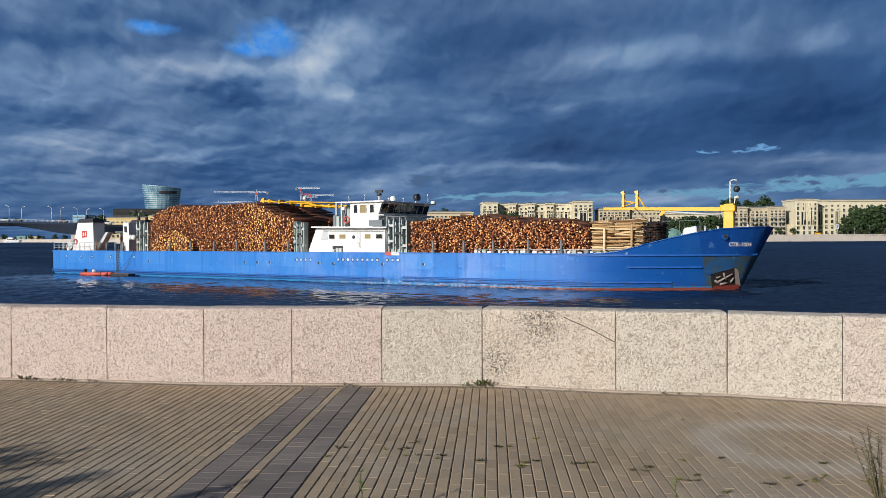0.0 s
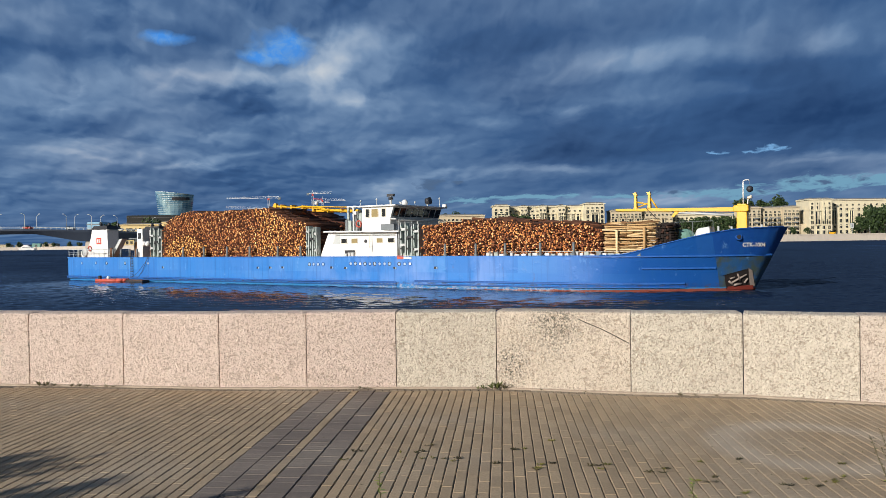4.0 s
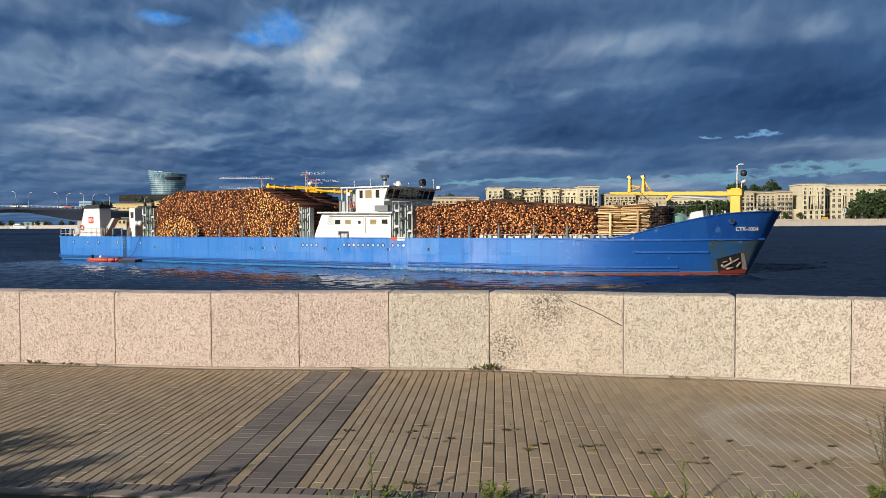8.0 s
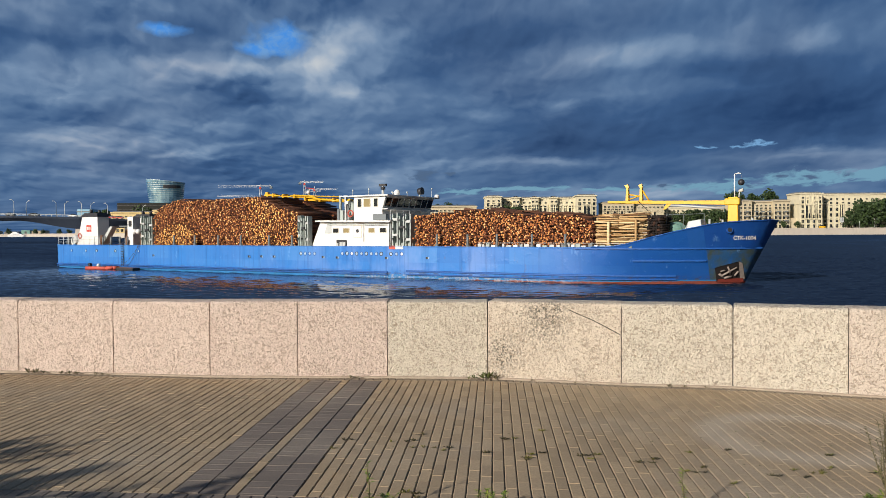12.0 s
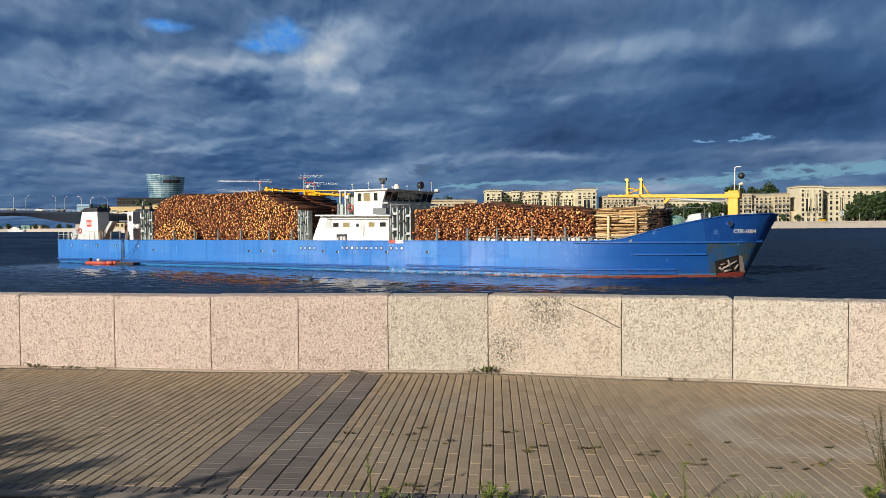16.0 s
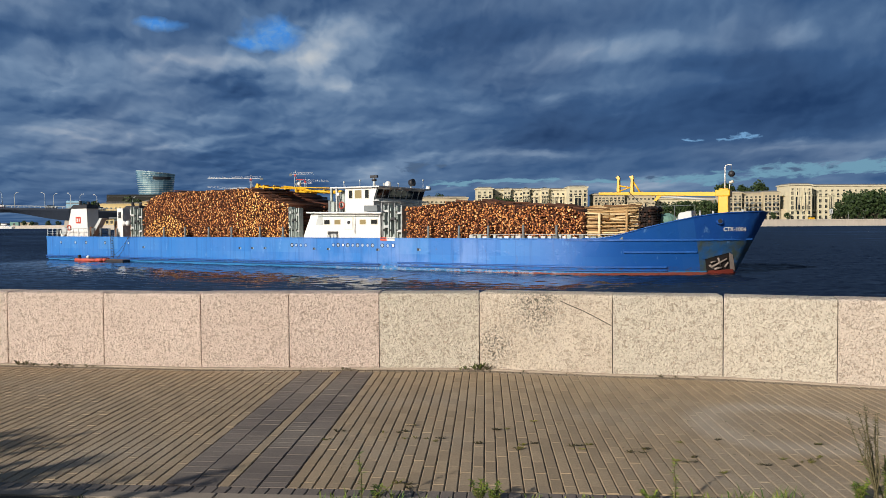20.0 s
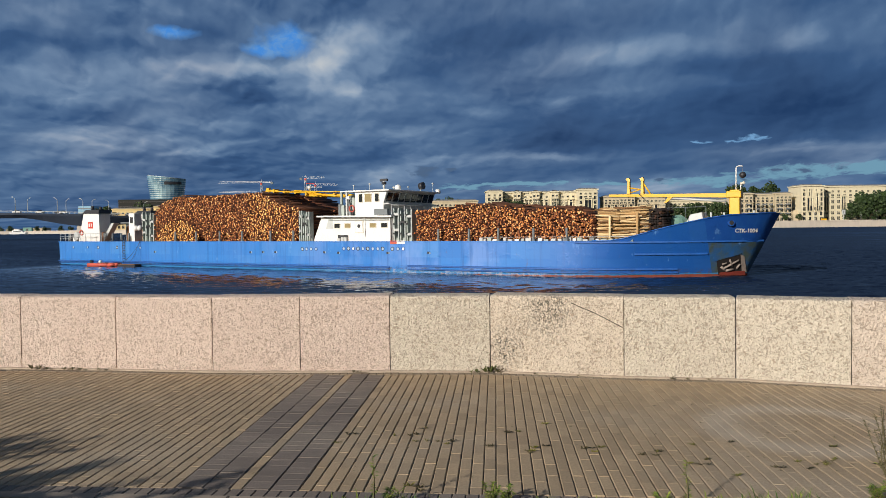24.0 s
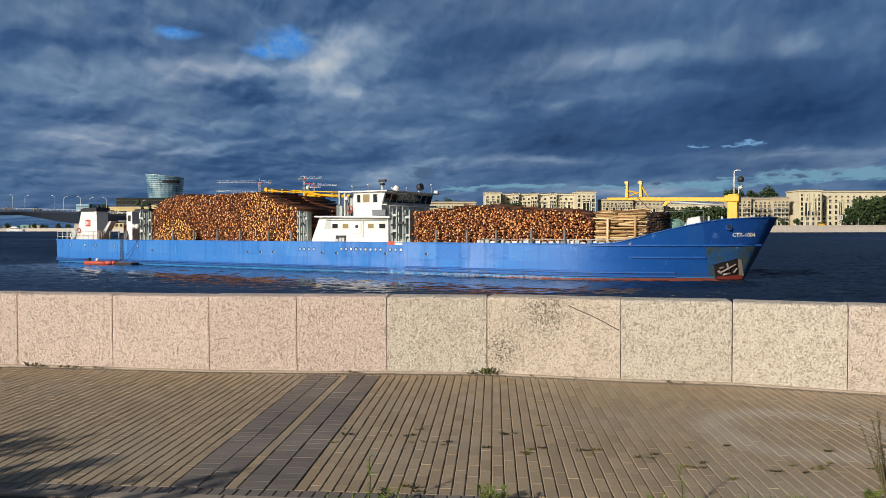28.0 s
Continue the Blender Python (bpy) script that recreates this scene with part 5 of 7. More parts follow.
part("bundle", ball(BM(), (-0.9, 0.0, 0.52), 0.22, 8), white_paint, bt)
raft = thing("work_raft", "low dark work raft beside the ship", "raft", SHIP @ pose(14.7, -6.8, 0))
part("float", box(BM(), -1.6, 1.6, -0.5, 0.5, -0.1, 0.22), dark_paint, raft, "", 0.06)
part("plank", box(BM(), -1.6, 1.6, -0.45, 0.45, 0.22, 0.27), brown_paint, raft)

# ---- log stacks ----
rng = random.Random(7)


def log(bm, p, q, r0, r1, n=7, end=0):
    tube(bm, p, q, r0, r1, n, 1, end)


def profile(x, pts):
    return float(np.interp(x, [p[0] for p in pts], [p[1] for p in pts]))


def stack(top, x0, x1, zb, y_out, y_in, rmin, rmax, label, mound=None):
    """Logs laid across the ship, ends out; courses nest like real round timber."""
    st = thing("log_stack", label, "timber", SHIP, "log stacks")
    bm = bmesh.new()
    z, row = zb + rmax * 0.6, 0
    step = (rmin + rmax) * 0.97
    zmax = max(p[1] for p in top)
    loose = []
    while z < zmax + 0.1:
        x = x0 + (0.5 if row % 2 else 1.0) * step * 0.5 + rng.uniform(0, 0.05)
        while x < x1:
            r = rng.uniform(rmin, rmax)
            jx, jz = rng.gauss(0, 0.04), rng.gauss(0, 0.05)
            lim = profile(x, top)
            skip, push = rng.random() < 0.06, 0.0
            if mound:
                e = math.hypot((x - mound[0]) / mound[2], (z - mound[1]) / mound[3])
                skip = skip or 0.957 < e < 1.043
                push = -0.35 if e < 1 else 0.0
            if not skip and z + r * 0.5 < lim + rng.uniform(-0.12, 0.08):
                yo = y_out + rng.gauss(0, 0.16) + push
                a = (x + jx, yo, z + jz)
                b = (x + jx + rng.gauss(0, 0.12), y_in + rng.gauss(0, 0.1), z + jz + rng.gauss(0, 0.06))
                r2 = r * rng.uniform(0.8, 1.0)
                r *= rng.uniform(0.72, 0.98)
                inner = mound and math.hypot((x - mound[0]) / mound[2], (z - mound[1]) / mound[3]) < 1
                if z + 2.6 * r > lim and len(loose) < 140:
                    loose.append((a, b, r, r2))
                else:
                    log(bm, a, b, r, r2 * 0.8, 7, 2 if inner or (mound and x > 31.5 and rng.random() < 0.45) else 0)
            x += 2 * r * rng.uniform(0.98, 1.06)
        z += step * 0.95
        row += 1
    ob = part("log_rest", bm, (log_end, log_bark, fresh_end), st)
    ob["kind"] = "stuff"
    for a, b, r, r2 in loose:
        b1 = bmesh.new()
        log(b1, a, b, r, r2)
        part("log", b1, (one_end, one_bark), st)
    return st


one = Mat("log_end_single", 0.8)
one.color(one.ramp(one.rand("object"), [(0.0, (0.16, 0.045, 0.012)), (0.5, (0.50, 0.19, 0.042)), (1.0, (0.84, 0.50, 0.20))]))
one_end = one.m
ob_ = Mat("log_bark_single", 0.92)
ob_.color(ob_.mix(ob_.rand("object"), (0.035, 0.014, 0.009), (0.14, 0.055, 0.026)))
one_bark = ob_.m
top1 = [(17.4, 6.2), (18.3, 7.0), (19.6, 7.4), (21.3, 7.72), (24, 7.65), (27.5, 7.6), (31, 7.72), (33.4, 7.7), (34.5, 7.25), (35.5, 6.8), (37, 6.4), (38.5, 6.1)]
top2 = [(52.3, 5.55), (54, 5.72), (56, 5.78), (58.5, 5.85), (60.5, 5.75), (62.3, 5.5), (64.4, 5.42), (66, 5.4), (67.4, 5.3), (68.75, 4.95)]
stack(top1, 17.4, 38.55, 2.7, -5.1, 0.4, 0.056, 0.102, "tall stack of round pine logs, cut ends outward", (21.4, 2.6, 3.5, 2.55))
stack(top2, 52.3, 68.8, 2.7, -5.1, 0.4, 0.056, 0.102, "long stack of orange pine logs behind steel stakes")
# the far half of each stack
for top, x0, x1, lab in ((top1, 17.4, 38.5, "far half of the tall log stack"), (top2, 52.3, 68.7, "far half of the long log stack")):
    st = thing("log_stack", lab, "timber", SHIP, "log stacks")
    bm = bmesh.new()
    x = x0
    while x < x1:
        r = rng.uniform(0.10, 0.15)
        zt = profile(x, top)
        for k in range(3):
            log(bm, (x, 0.6 + rng.gauss(0, 0.2), zt - 0.25 - 0.24 * k + rng.gauss(0, 0.07)), (x + rng.gauss(0, 0.1), 5.1 + rng.gauss(0, 0.1), zt - 0.2 - 0.24 * k + rng.gauss(0, 0.06)), r, r * 0.85, 6)
        x += 2 * r
    zz = 2.7 + 0.12
    while zz < 6:
        x = x0
        while x < x1:
            if zz < profile(x, top) - 0.6:
                log(bm, (x, 3.8, zz), (x, 5.1 + rng.gauss(0, 0.1), zz), 0.12, 0.12, 6)
            x += 0.25
        zz += 0.25
    part("log_rest", bm, (log_end, log_bark), st)["kind"] = "stuff"
# heap of slipped logs over the tall stack's fore end and the long stack's top
hp_ = thing("loose_logs", "dark loose logs slipped across the stack top", "timber", SHIP)
for k in range(26):
    x = rng.uniform(29.5, 36.5)
    z = profile(x, top1) + rng.uniform(-0.15, 0.22)
    L = rng.uniform(1.6, 3.2)
    y = rng.uniform(-4.8, -2.0)
    b1 = bmesh.new()
    log(b1, (x - L / 2, y - rng.uniform(-0.8, 0.8), z + rng.uniform(-0.2, 0.2)), (x + L / 2, y, z - rng.uniform(0.3, 0.65)), 0.085, 0.06)
    part("log", b1, (one_end, one_bark), hp_)
hp2 = thing("loose_logs", "dark loose logs lying on the long stack", "timber", SHIP)
for k in range(26):
    x = rng.uniform(57.5, 67.5)
    z = profile(x, top2) + rng.uniform(-0.05, 0.16)
    L = rng.uniform(2.2, 3.6)
    y = rng.uniform(-4.6, 0.5)
    b1 = bmesh.new()
    log(b1, (x - L / 2, y + rng.uniform(-0.8, 0.8), z + rng.uniform(0.0, 0.25)), (x + L / 2, y, z - rng.uniform(0.0, 0.25)), 0.11, 0.08)
    part("log", b1, (one_end, one_bark), hp2)
# dark old logs, ends outward, between the pale stack and the bow
de = Mat("dark_log_end", 0.9)
de.color(de.ramp(de.rand("object"), [(0.0, (0.008, 0.005, 0.004)), (0.85, (0.018, 0.009, 0.007)), (1.0, (0.07, 0.028, 0.015))]))
dk = thing("dark_log_bundle", "bundle of dark weathered logs beside the pale stack", "timber", SHIP, "log stacks")
z = 3.35
while z < 5.25:
    x = 73.0 + rng.uniform(0, 0.1)
    while x < 74.15 - 0.35 * max(0.0, z - 4.4):
        b1 = bmesh.new()
        r = rng.uniform(0.075, 0.11)
        log(b1, (x, -4.75 + rng.gauss(0, 0.08), z + rng.gauss(0, 0.02)), (x, -1.4, z), r, r * 0.9)
        part("log", b1, (de.m, de.m), dk)
        x += 0.2
    z += 0.19
# logs lying along the ship, pale and peeled
st3 = thing("lengthwise_log_stack", "pale peeled logs stacked lengthwise towards the bow", "timber", SHIP)
zz, n = 3.0, 0
while zz < 5.35:
    for lane in range(8):
        y = -4.75 + lane * 0.24 + (0.09 if n % 2 else 0) + rng.gauss(0, 0.05)
        if lane > 2 and zz < 4.9 and lane < 7:
            continue
        xa, xb = 68.85 + rng.uniform(-0.1, 0.3), 72.9 + rng.uniform(-0.35, 0.35)
        if rng.random() < 0.55:
            xm = rng.uniform(70.2, 71.6)
            spans = ((xa, xm - 0.04), (xm + 0.04, xb))
        else:
            spans = ((xa, xb),)
        for p0, p1 in spans:
            b1 = bmesh.new()
            log(b1, (p0, y + rng.gauss(0, 0.05), zz + rng.gauss(0, 0.07)), (p1, y + rng.gauss(0, 0.14), zz + rng.gauss(0, 0.10)), rng.uniform(0.04, 0.072), rng.uniform(0.035, 0.065), 7)
            part("log", b1, (one_end, peeled_bark), st3)
    zz += 0.118
    n += 1
st4 = thing("short_log_stack", "dark bark-covered log bundle beside the pale logs", "timber", SHIP)
for k in range(90):
    z = 3.3 + rng.random() * 1.85
    y = rng.uniform(-4.3, -1.5)
    b1 = bmesh.new()
    log(b1, (72.9 + rng.uniform(-0.2, 0.2), y, z), (74.0 + rng.uniform(-0.3, 0.2), y + rng.gauss(0, 0.1), z + rng.gauss(0, 0.08)), 0.11, 0.09, 7)
    part("log", b1, (de.m, de.m), st4)

# ---- far bank ----
bank = [(-4600, 1620), (-900, 1590), (-430, 1320), (-370, 880), (-220, 770), (-60, 705), (1600, 705), (4600, 1100)]
bm = BM()
quad(bm, [(x, y, 3.5) for x, y in bank] + [(4600, 4800, 3.5), (-4600, 4800, 3.5)])
single("far_ground", bm, land, "far river bank with streets and grass", "ground", kind="structure")
bm = BM()
for (x0, y0), (x1, y1) in zip(bank, bank[1:]):
    d = Vector((x1 - x0, y1 - y0, 0)).normalized()
    n = Vector((-d.y, d.x, 0))
    a, b = Vector((x0, y0, 0)), Vector((x1, y1, 0))
    prism(bm, [a - UP * 4, b - UP * 4, b + n * 2 - UP * 4, a + n * 2 - UP * 4], [a + UP * 3.6, b + UP * 3.6, b + n * 2 + UP * 3.6, a + n * 2 + UP * 3.6])
    prism(bm, [a - n * 0.3 + UP * 3.2, b - n * 0.3 + UP * 3.2, b + n + UP * 3.2, a + n + UP * 3.2], [a - n * 0.3 + UP * 4.4, b - n * 0.3 + UP * 4.4, b + n + UP * 4.4, a + n + UP * 4.4])
single("far_quay", bm, quay_stone, "pale granite quay wall of the far bank", "wall", kind="structure")

# one window serves all far facades: surround, sill and a dark recessed pane
def window_mesh(w, h):
    bm = BM()
    t = 0.22
    for x0, x1, z0, z1 in ((-w / 2 - t, w / 2 + t, h, h + t), (-w / 2 - t, w / 2 + t, -t, 0), (-w / 2 - t, -w / 2, 0, h), (w / 2, w / 2 + t, 0, h)):
        box(bm, x0, x1, -0.28, 0.0, z0, z1, 0)
    quad(bm, [(-w / 2, -0.04, 0), (w / 2, -0.04, 0), (w / 2, -0.04, h), (-w / 2, -0.04, h)], 1)
    box(bm, -0.06, 0.06, -0.12, -0.03, 0, h, 0)
    return mesh("window", bm, cream_wall, glass)


WIN, WIN_S = window_mesh(2.4, 3.2), window_mesh(1.9, 1.7)


def block(b, x0, x1, y0, y1, z1, wall_m, cols, rows, z0=3.5, attic=True, side=None):
    """One volume of a far building with its cornice and windows on the river front (and a side)."""
    part("wall", box(BM(), x0, x1, y0, y1, z0, z1), wall_m, b)
    c = box(BM(), x0 - 0.8, x1 + 0.8, y0 - 0.9, y1 + 0.5, z1 - 0.2, z1 + 0.8)
    box(c, x0 - 0.4, x1 + 0.4, y0 - 0.5, y1, z0 + (z1 - z0) * 0.70, z0 + (z1 - z0) * 0.70 + 0.7)
    box(c, x0 - 0.3, x1 + 0.3, y0 - 0.4, y1, z0 + (z1 - z0) * 0.26, z0 + (z1 - z0) * 0.26 + 0.6)
    part("cornice", c, wall_m, b)
    part("roof", prism(BM(), [(x0, y0, z1 + 0.8), (x1, y0, z1 + 0.8), (x1, y1, z1 + 0.8), (x0, y1, z1 + 0.8)], [(x0 + 2, y0 + 3, z1 + 2.0), (x1 - 2, y0 + 3, z1 + 2.0), (x1 - 2, y1 - 3, z1 + 2.0), (x0 + 2, y1 - 3, z1 + 2.0)]), roof_mat, b)
    fh = (z1 - z0 - 1.0) / rows
    for r in range(rows):
        for k in range(cols):
            x = x0 + (x1 - x0) * (k + 0.5) / cols
            z = z0 + fh * r + fh * 0.22
            small = fh < 4.0 or (attic and r == rows - 1)
            w = new("window", WIN_S if small else WIN)
            w.parent = b
            w.matrix_basis = pose(x, y0 - 0.02, z)
    if side:
        n = max(1, int((y1 - y0) / 4))
        for r in range(rows):
            for k in range(n):
                w = new("window", WIN)
                w.parent = b
                w.matrix_basis = pose(x1 + 0.02 if side > 0 else x0 - 0.02, y0 + (y1 - y0) * (k + 0.5) / n, z0 + fh * r + fh * 0.22, 0, 0, 90 * side)


def pilasters(b, x0, x1, y0, z0, z1, n, m):
    for k in range(n):
        x = x0 + (x1 - x0) * (k + 0.5) / n
        part("pilaster", box(BM(), x - 0.6, x + 0.6, y0 - 0.7, y0, z0, z1), m, b)


def loggia(b, x, y, w, z0, z1, m):
    """A tall bay between columns under its own cornice; a dark sheet stands for its shade."""
    lg = part("loggia", box(BM(), x - w / 2, x + w / 2, y - 0.34, y, z0, z1), glass, b, "tall bay with a dark sheet for its shade")
    for dx in (-w / 2, 0, w / 2) if w > 3 else (-w / 2, w / 2):
        part("column", tube(BM(), (x + dx, y - 0.6, z0), (x + dx, y - 0.6, z1), 0.42, 0.36, 8), m, lg)
    part("bay_cornice", box(BM(), x - w / 2 - 0.9, x + w / 2 + 0.9, y - 1.3, y, z1, z1 + 0.9), m, lg)
    part("bay_sill", box(BM(), x - w / 2 - 0.9, x + w / 2 + 0.9, y - 1.2, y, z0 - 0.8, z0), m, lg)


# long pale palace-like house: end pavilions and a set-back middle
B = thing("riverside_house", "long cream stone apartment house with end pavilions", "building")
block(B, 42, 57, 720, 745, 35.0, cream_wall, 3, 7, side=1)
block(B, 57, 128, 732, 752, 34.0, cream_wall, 14, 6)
block(B, 128, 146, 718, 745, 35.6, cream_wall, 4, 7, side=1)
for x0 in (68, 86, 104):
    block(B, x0, x0 + 7, 728.5, 733, 34.4, cream_wall, 2, 7)
pilasters(B, 58, 127, 732, 16, 27, 18, cream_wall)
loggia(B, 49.5, 719.9, 6.5, 15.5, 27.5, cream_wall)
loggia(B, 137, 717.9, 6.5, 15.5, 27.5, cream_wall)
for x in (60.5, 64.8, 77.5, 81.8, 95.5, 99.8, 113.5, 118.0, 123.5):
    loggia(B, x, 731.9, 3.0, 15.5, 27.0, cream_wall)
for x in (71.5, 89.5, 107.5):
    loggia(B, x, 728.4, 3.6, 15.5, 28.0, cream_wall)
B = thing("riverside_house", "tan stone house with an arched gateway", "building")
block(B, 153, 182, 722, 742, 28.6, tan_wall, 8, 6)
block(B, 182, 212, 726, 745, 28.0, tan_wall, 8, 6, side=1)
for x, y in ((157.5, 721.9), (164, 721.9), (171, 721.9), (178, 721.9), (187, 725.9), (195, 725.9), (203, 725.9)):
    loggia(B, x, y, 2.6, 9.5, 21.5, tan_wall)
B = thing("riverside_house", "low long pale house behind trees", "building")
block(B, 212, 276, 745, 760, 25.0, cream_wall, 15, 5)
B = thing("riverside_house", "tan stone apartment house with dark balconies", "building")
block(B, 276, 293, 720, 742, 29.8, tan_wall, 4, 6)
block(B, 293, 314, 724, 742, 29.2, tan_wall, 5, 6)
block(B, 314, 329, 720, 742, 29.8, tan_wall, 4, 6, side=1)
for x in (280, 288, 297, 303, 309, 318, 325):
    for z in (11.5, 15.8, 20.1):
        part("balcony", box(BM(), x - 1.6, x + 1.6, 717.6, 720, z - 0.6, z + 0.5), steel_grey, B)
B = thing("riverside_house", "tall cream corner house with a projecting tower", "building")
block(B, 336, 357, 715, 742, 36.4, cream_wall, 4, 7, side=1)
block(B, 357, 470, 727, 747, 36.0, cream_wall, 20, 6)
pilasters(B, 338, 355, 715, 18, 34, 4, cream_wall)
loggia(B, 343.5, 714.9, 5.0, 13.5, 25.5, cream_wall)
loggia(B, 351.5, 714.9, 3.2, 13.5, 29.5, cream_wall)
for x in (365, 381, 397, 413):
    loggia(B, x, 726.9, 3.4, 13.5, 27.0, cream_wall)
part("gateway_wall", box(BM(), 329, 336, 722, 724, 3.5, 14), tan_wall, B)
B = thing("warehouse", "low pale house with a flat roof", "building")
block(B, -10, 34, 730, 750, 26.5, tan_wall, 11, 5)
B = thing("warehouse", "long low pale warehouse on the bank", "building")
block(B, -190, -14, 790, 815, 17.0, tan_wall, 30, 3)

# glass tower on a dark podium
band_metal = plain("band_metal", (0.42, 0.50, 0.52), 0.35, 0.3)
T = thing("office_tower", "curved blue-green glass office tower, wider at the top", "building")
cx, cy, bz, tz = -323.0, 900.0, 31.0, 64.5
rows_t = 14
for k in range(rows_t):
    f0, f1 = k / rows_t, (k + 0.78) / rows_t
    z0, z1 = bz + (tz - bz) * f0, bz + (tz - bz) * f1
    ra, rb = 18.5 + 4.0 * f0, 18.5 + 4.0 * f1
    lo, hi, band = [], [], []
    for i in range(28):
        a = 2 * math.pi * i / 28
        cut = 1.0 if math.sin(a) < 0.5 else 0.85
        lo.append((cx + ra * math.cos(a), cy + ra * 0.8 * math.sin(a) * cut, z0))
        hi.append((cx + rb * math.cos(a), cy + rb * 0.8 * math.sin(a) * cut, z1))
    if k == rows_t - 1:
        hi = [(x, y, z + 2.2 * (cx - x) / 22) for x, y, z in hi]
    part("glass_storey", prism(BM(), lo, hi), tower_glass, T)
    part("floor_band", prism(BM(), [(x * 0.985 + cx * 0.015, y * 0.985 + cy * 0.015, z) for x, y, z in hi], [(x * 0.985 + cx * 0.015, y * 0.985 + cy * 0.015, z + (tz - bz) * 0.22 / rows_t) for x, y, z in hi]), band_metal, T)
bm = BM()
arc = [radians(-82 + 56 * k / 8) for k in range(9)]
for a0, a1 in zip(arc, arc[1:]):
    ring = [(cx + q * math.cos(a), cy + q * 0.8 * math.sin(a)) for a, q in ((a0, 20.5), (a1, 20.5), (a1, 22.3), (a0, 22.3))]
    prism(bm, [(x, y, 55.4) for x, y in ring], [(x, y, 58.6) for x, y in ring])
part("dark_panel", bm, dark_paint, T, "dark recessed storey band")
part("podium", box(BM(), -372, -296, 880, 930, 3.5, 38), glass, T, "dark glazed podium")
for k in range(6):
    part("podium_band", box(BM(), -372.4, -295.6, 879.4, 880, 10 + k * 5, 10.6 + k * 5), dark_paint, T)
# yellow house, blue shed
B = thing("yellow_house", "long low ochre house with many windows", "building")
block(B, -345, -235, 800, 820, 24.5, yellow_wall, 24, 4)
block(B, -300, -270, 798, 822, 26.5, yellow_wall, 6, 4)
B = thing("blue_hall", "pale blue metal hall beyond the bridge", "building")
bh = plain("blue_sheet", (0.22, 0.42, 0.56), 0.5)
part("hall_wall", box(BM(), -632, -606, 1330, 1360, 3.5, 46), bh, B)
for k in range(4):
    part("hall_band", box(BM(), -632.5, -605.5, 1329.2, 1330, 14 + 9 * k, 16 + 9 * k), steel_grey, B)

# ---- road bridge ----
br = thing("road_bridge", "grey concrete road bridge with haunched girders", "bridge")
line = [(-520, 400, 12.9), (-360, 408, 12.7), (-228, 416, 12.5), (-196, 424, 11.7), (-168, 440, 10.2), (-120, 470, 7.4)]
depth = [1.6, 3.2, 1.5, 5.4, 2.4, 1.6]
fine = []
for k in range(61):
    f = k / 60 * (len(line) - 1)
    i = min(int(f), len(line) - 2)
    u = f - i
    p = Vector(line[i]).lerp(Vector(line[i + 1]), u)
    s_ = u * u * (3 - 2 * u)
    fine.append((p, depth[i] * (1 - s_) + depth[i + 1] * s_))
bm = BM()
sec = []
for p, d in fine:
    sec.append([bm.verts.new(p + Vector(v)) for v in ((0, -9, -0.2), (0, -9, -1.2), (0, -7, -1.2 - d), (0, 7, -1.2 - d), (0, 9, -1.2), (0, 9, -0.2))])
for a, b in zip(sec, sec[1:]):
    for k in range(6):
        bm.faces.new((a[k], b[k], b[(k + 1) % 6], a[(k + 1) % 6]))
bm.faces.new(sec[0])
bm.faces.new(sec[-1][::-1])
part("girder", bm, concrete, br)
for y in (-9.1, 9.1):
    bm = BM()
    for (p, d), (q, e) in zip(fine, fine[1:]):
        tube(bm, p + Vector((0, y, 0.9)), q + Vector((0, y, 0.9)), 0.12, 0.12, 4)
        tube(bm, p + Vector((0, y, -0.2)), p + Vector((0, y, 0.9)), 0.08, 0.08, 4)
    part("parapet", bm, light_grey, br)
for x, y in ((-196, 424), (-340, 409), (-490, 402)):
    z = profile(x, [(q[0], q[2]) for q in line])
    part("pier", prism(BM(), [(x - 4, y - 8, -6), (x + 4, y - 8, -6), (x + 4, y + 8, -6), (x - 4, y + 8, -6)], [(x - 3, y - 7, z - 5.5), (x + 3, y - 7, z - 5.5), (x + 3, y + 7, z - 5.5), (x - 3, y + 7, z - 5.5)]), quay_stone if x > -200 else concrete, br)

lamp = thing("street_lamp", "grey double-armed street lamp on the bridge", "lamp", pose(0, 0, -50), "bridge street lamps")
part("pole", tube(BM(), (0, 0, 0), (0, 0, 7.4), 0.20, 0.12, 6), light_grey, lamp)
for sgn in (-1,):
    part("arm", tube(BM(), (0, 0, 7.4), (1.3 * sgn, 0, 8.5), 0.11, 0.09, 5), light_grey, lamp)
    part("lamp_head", box(BM(), 1.3 * sgn - 0.8, 1.3 * sgn + 0.2, -0.15, 0.15, 8.4, 8.65), light_grey, lamp)
spots = [(-228, 0), (-229, 1), (-208, 0), (-210, 1), (-195.7, 0), (-196.9, 1), (-184.4, 0), (-248, 0), (-250, 1), (-173, 1)]
for k, (x, far) in enumerate(spots):
    y = profile(x, [(q[0], q[1]) for q in line]) + (7 if far else -7)
    z = profile(x, [(q[0], q[2]) for q in line])
    m = pose(x, y, z - 0.2, 0, 0, 180 if far else 0)
    if k == 0:
        lamp.matrix_basis = m
    else:
        copy_thing(lamp, m)


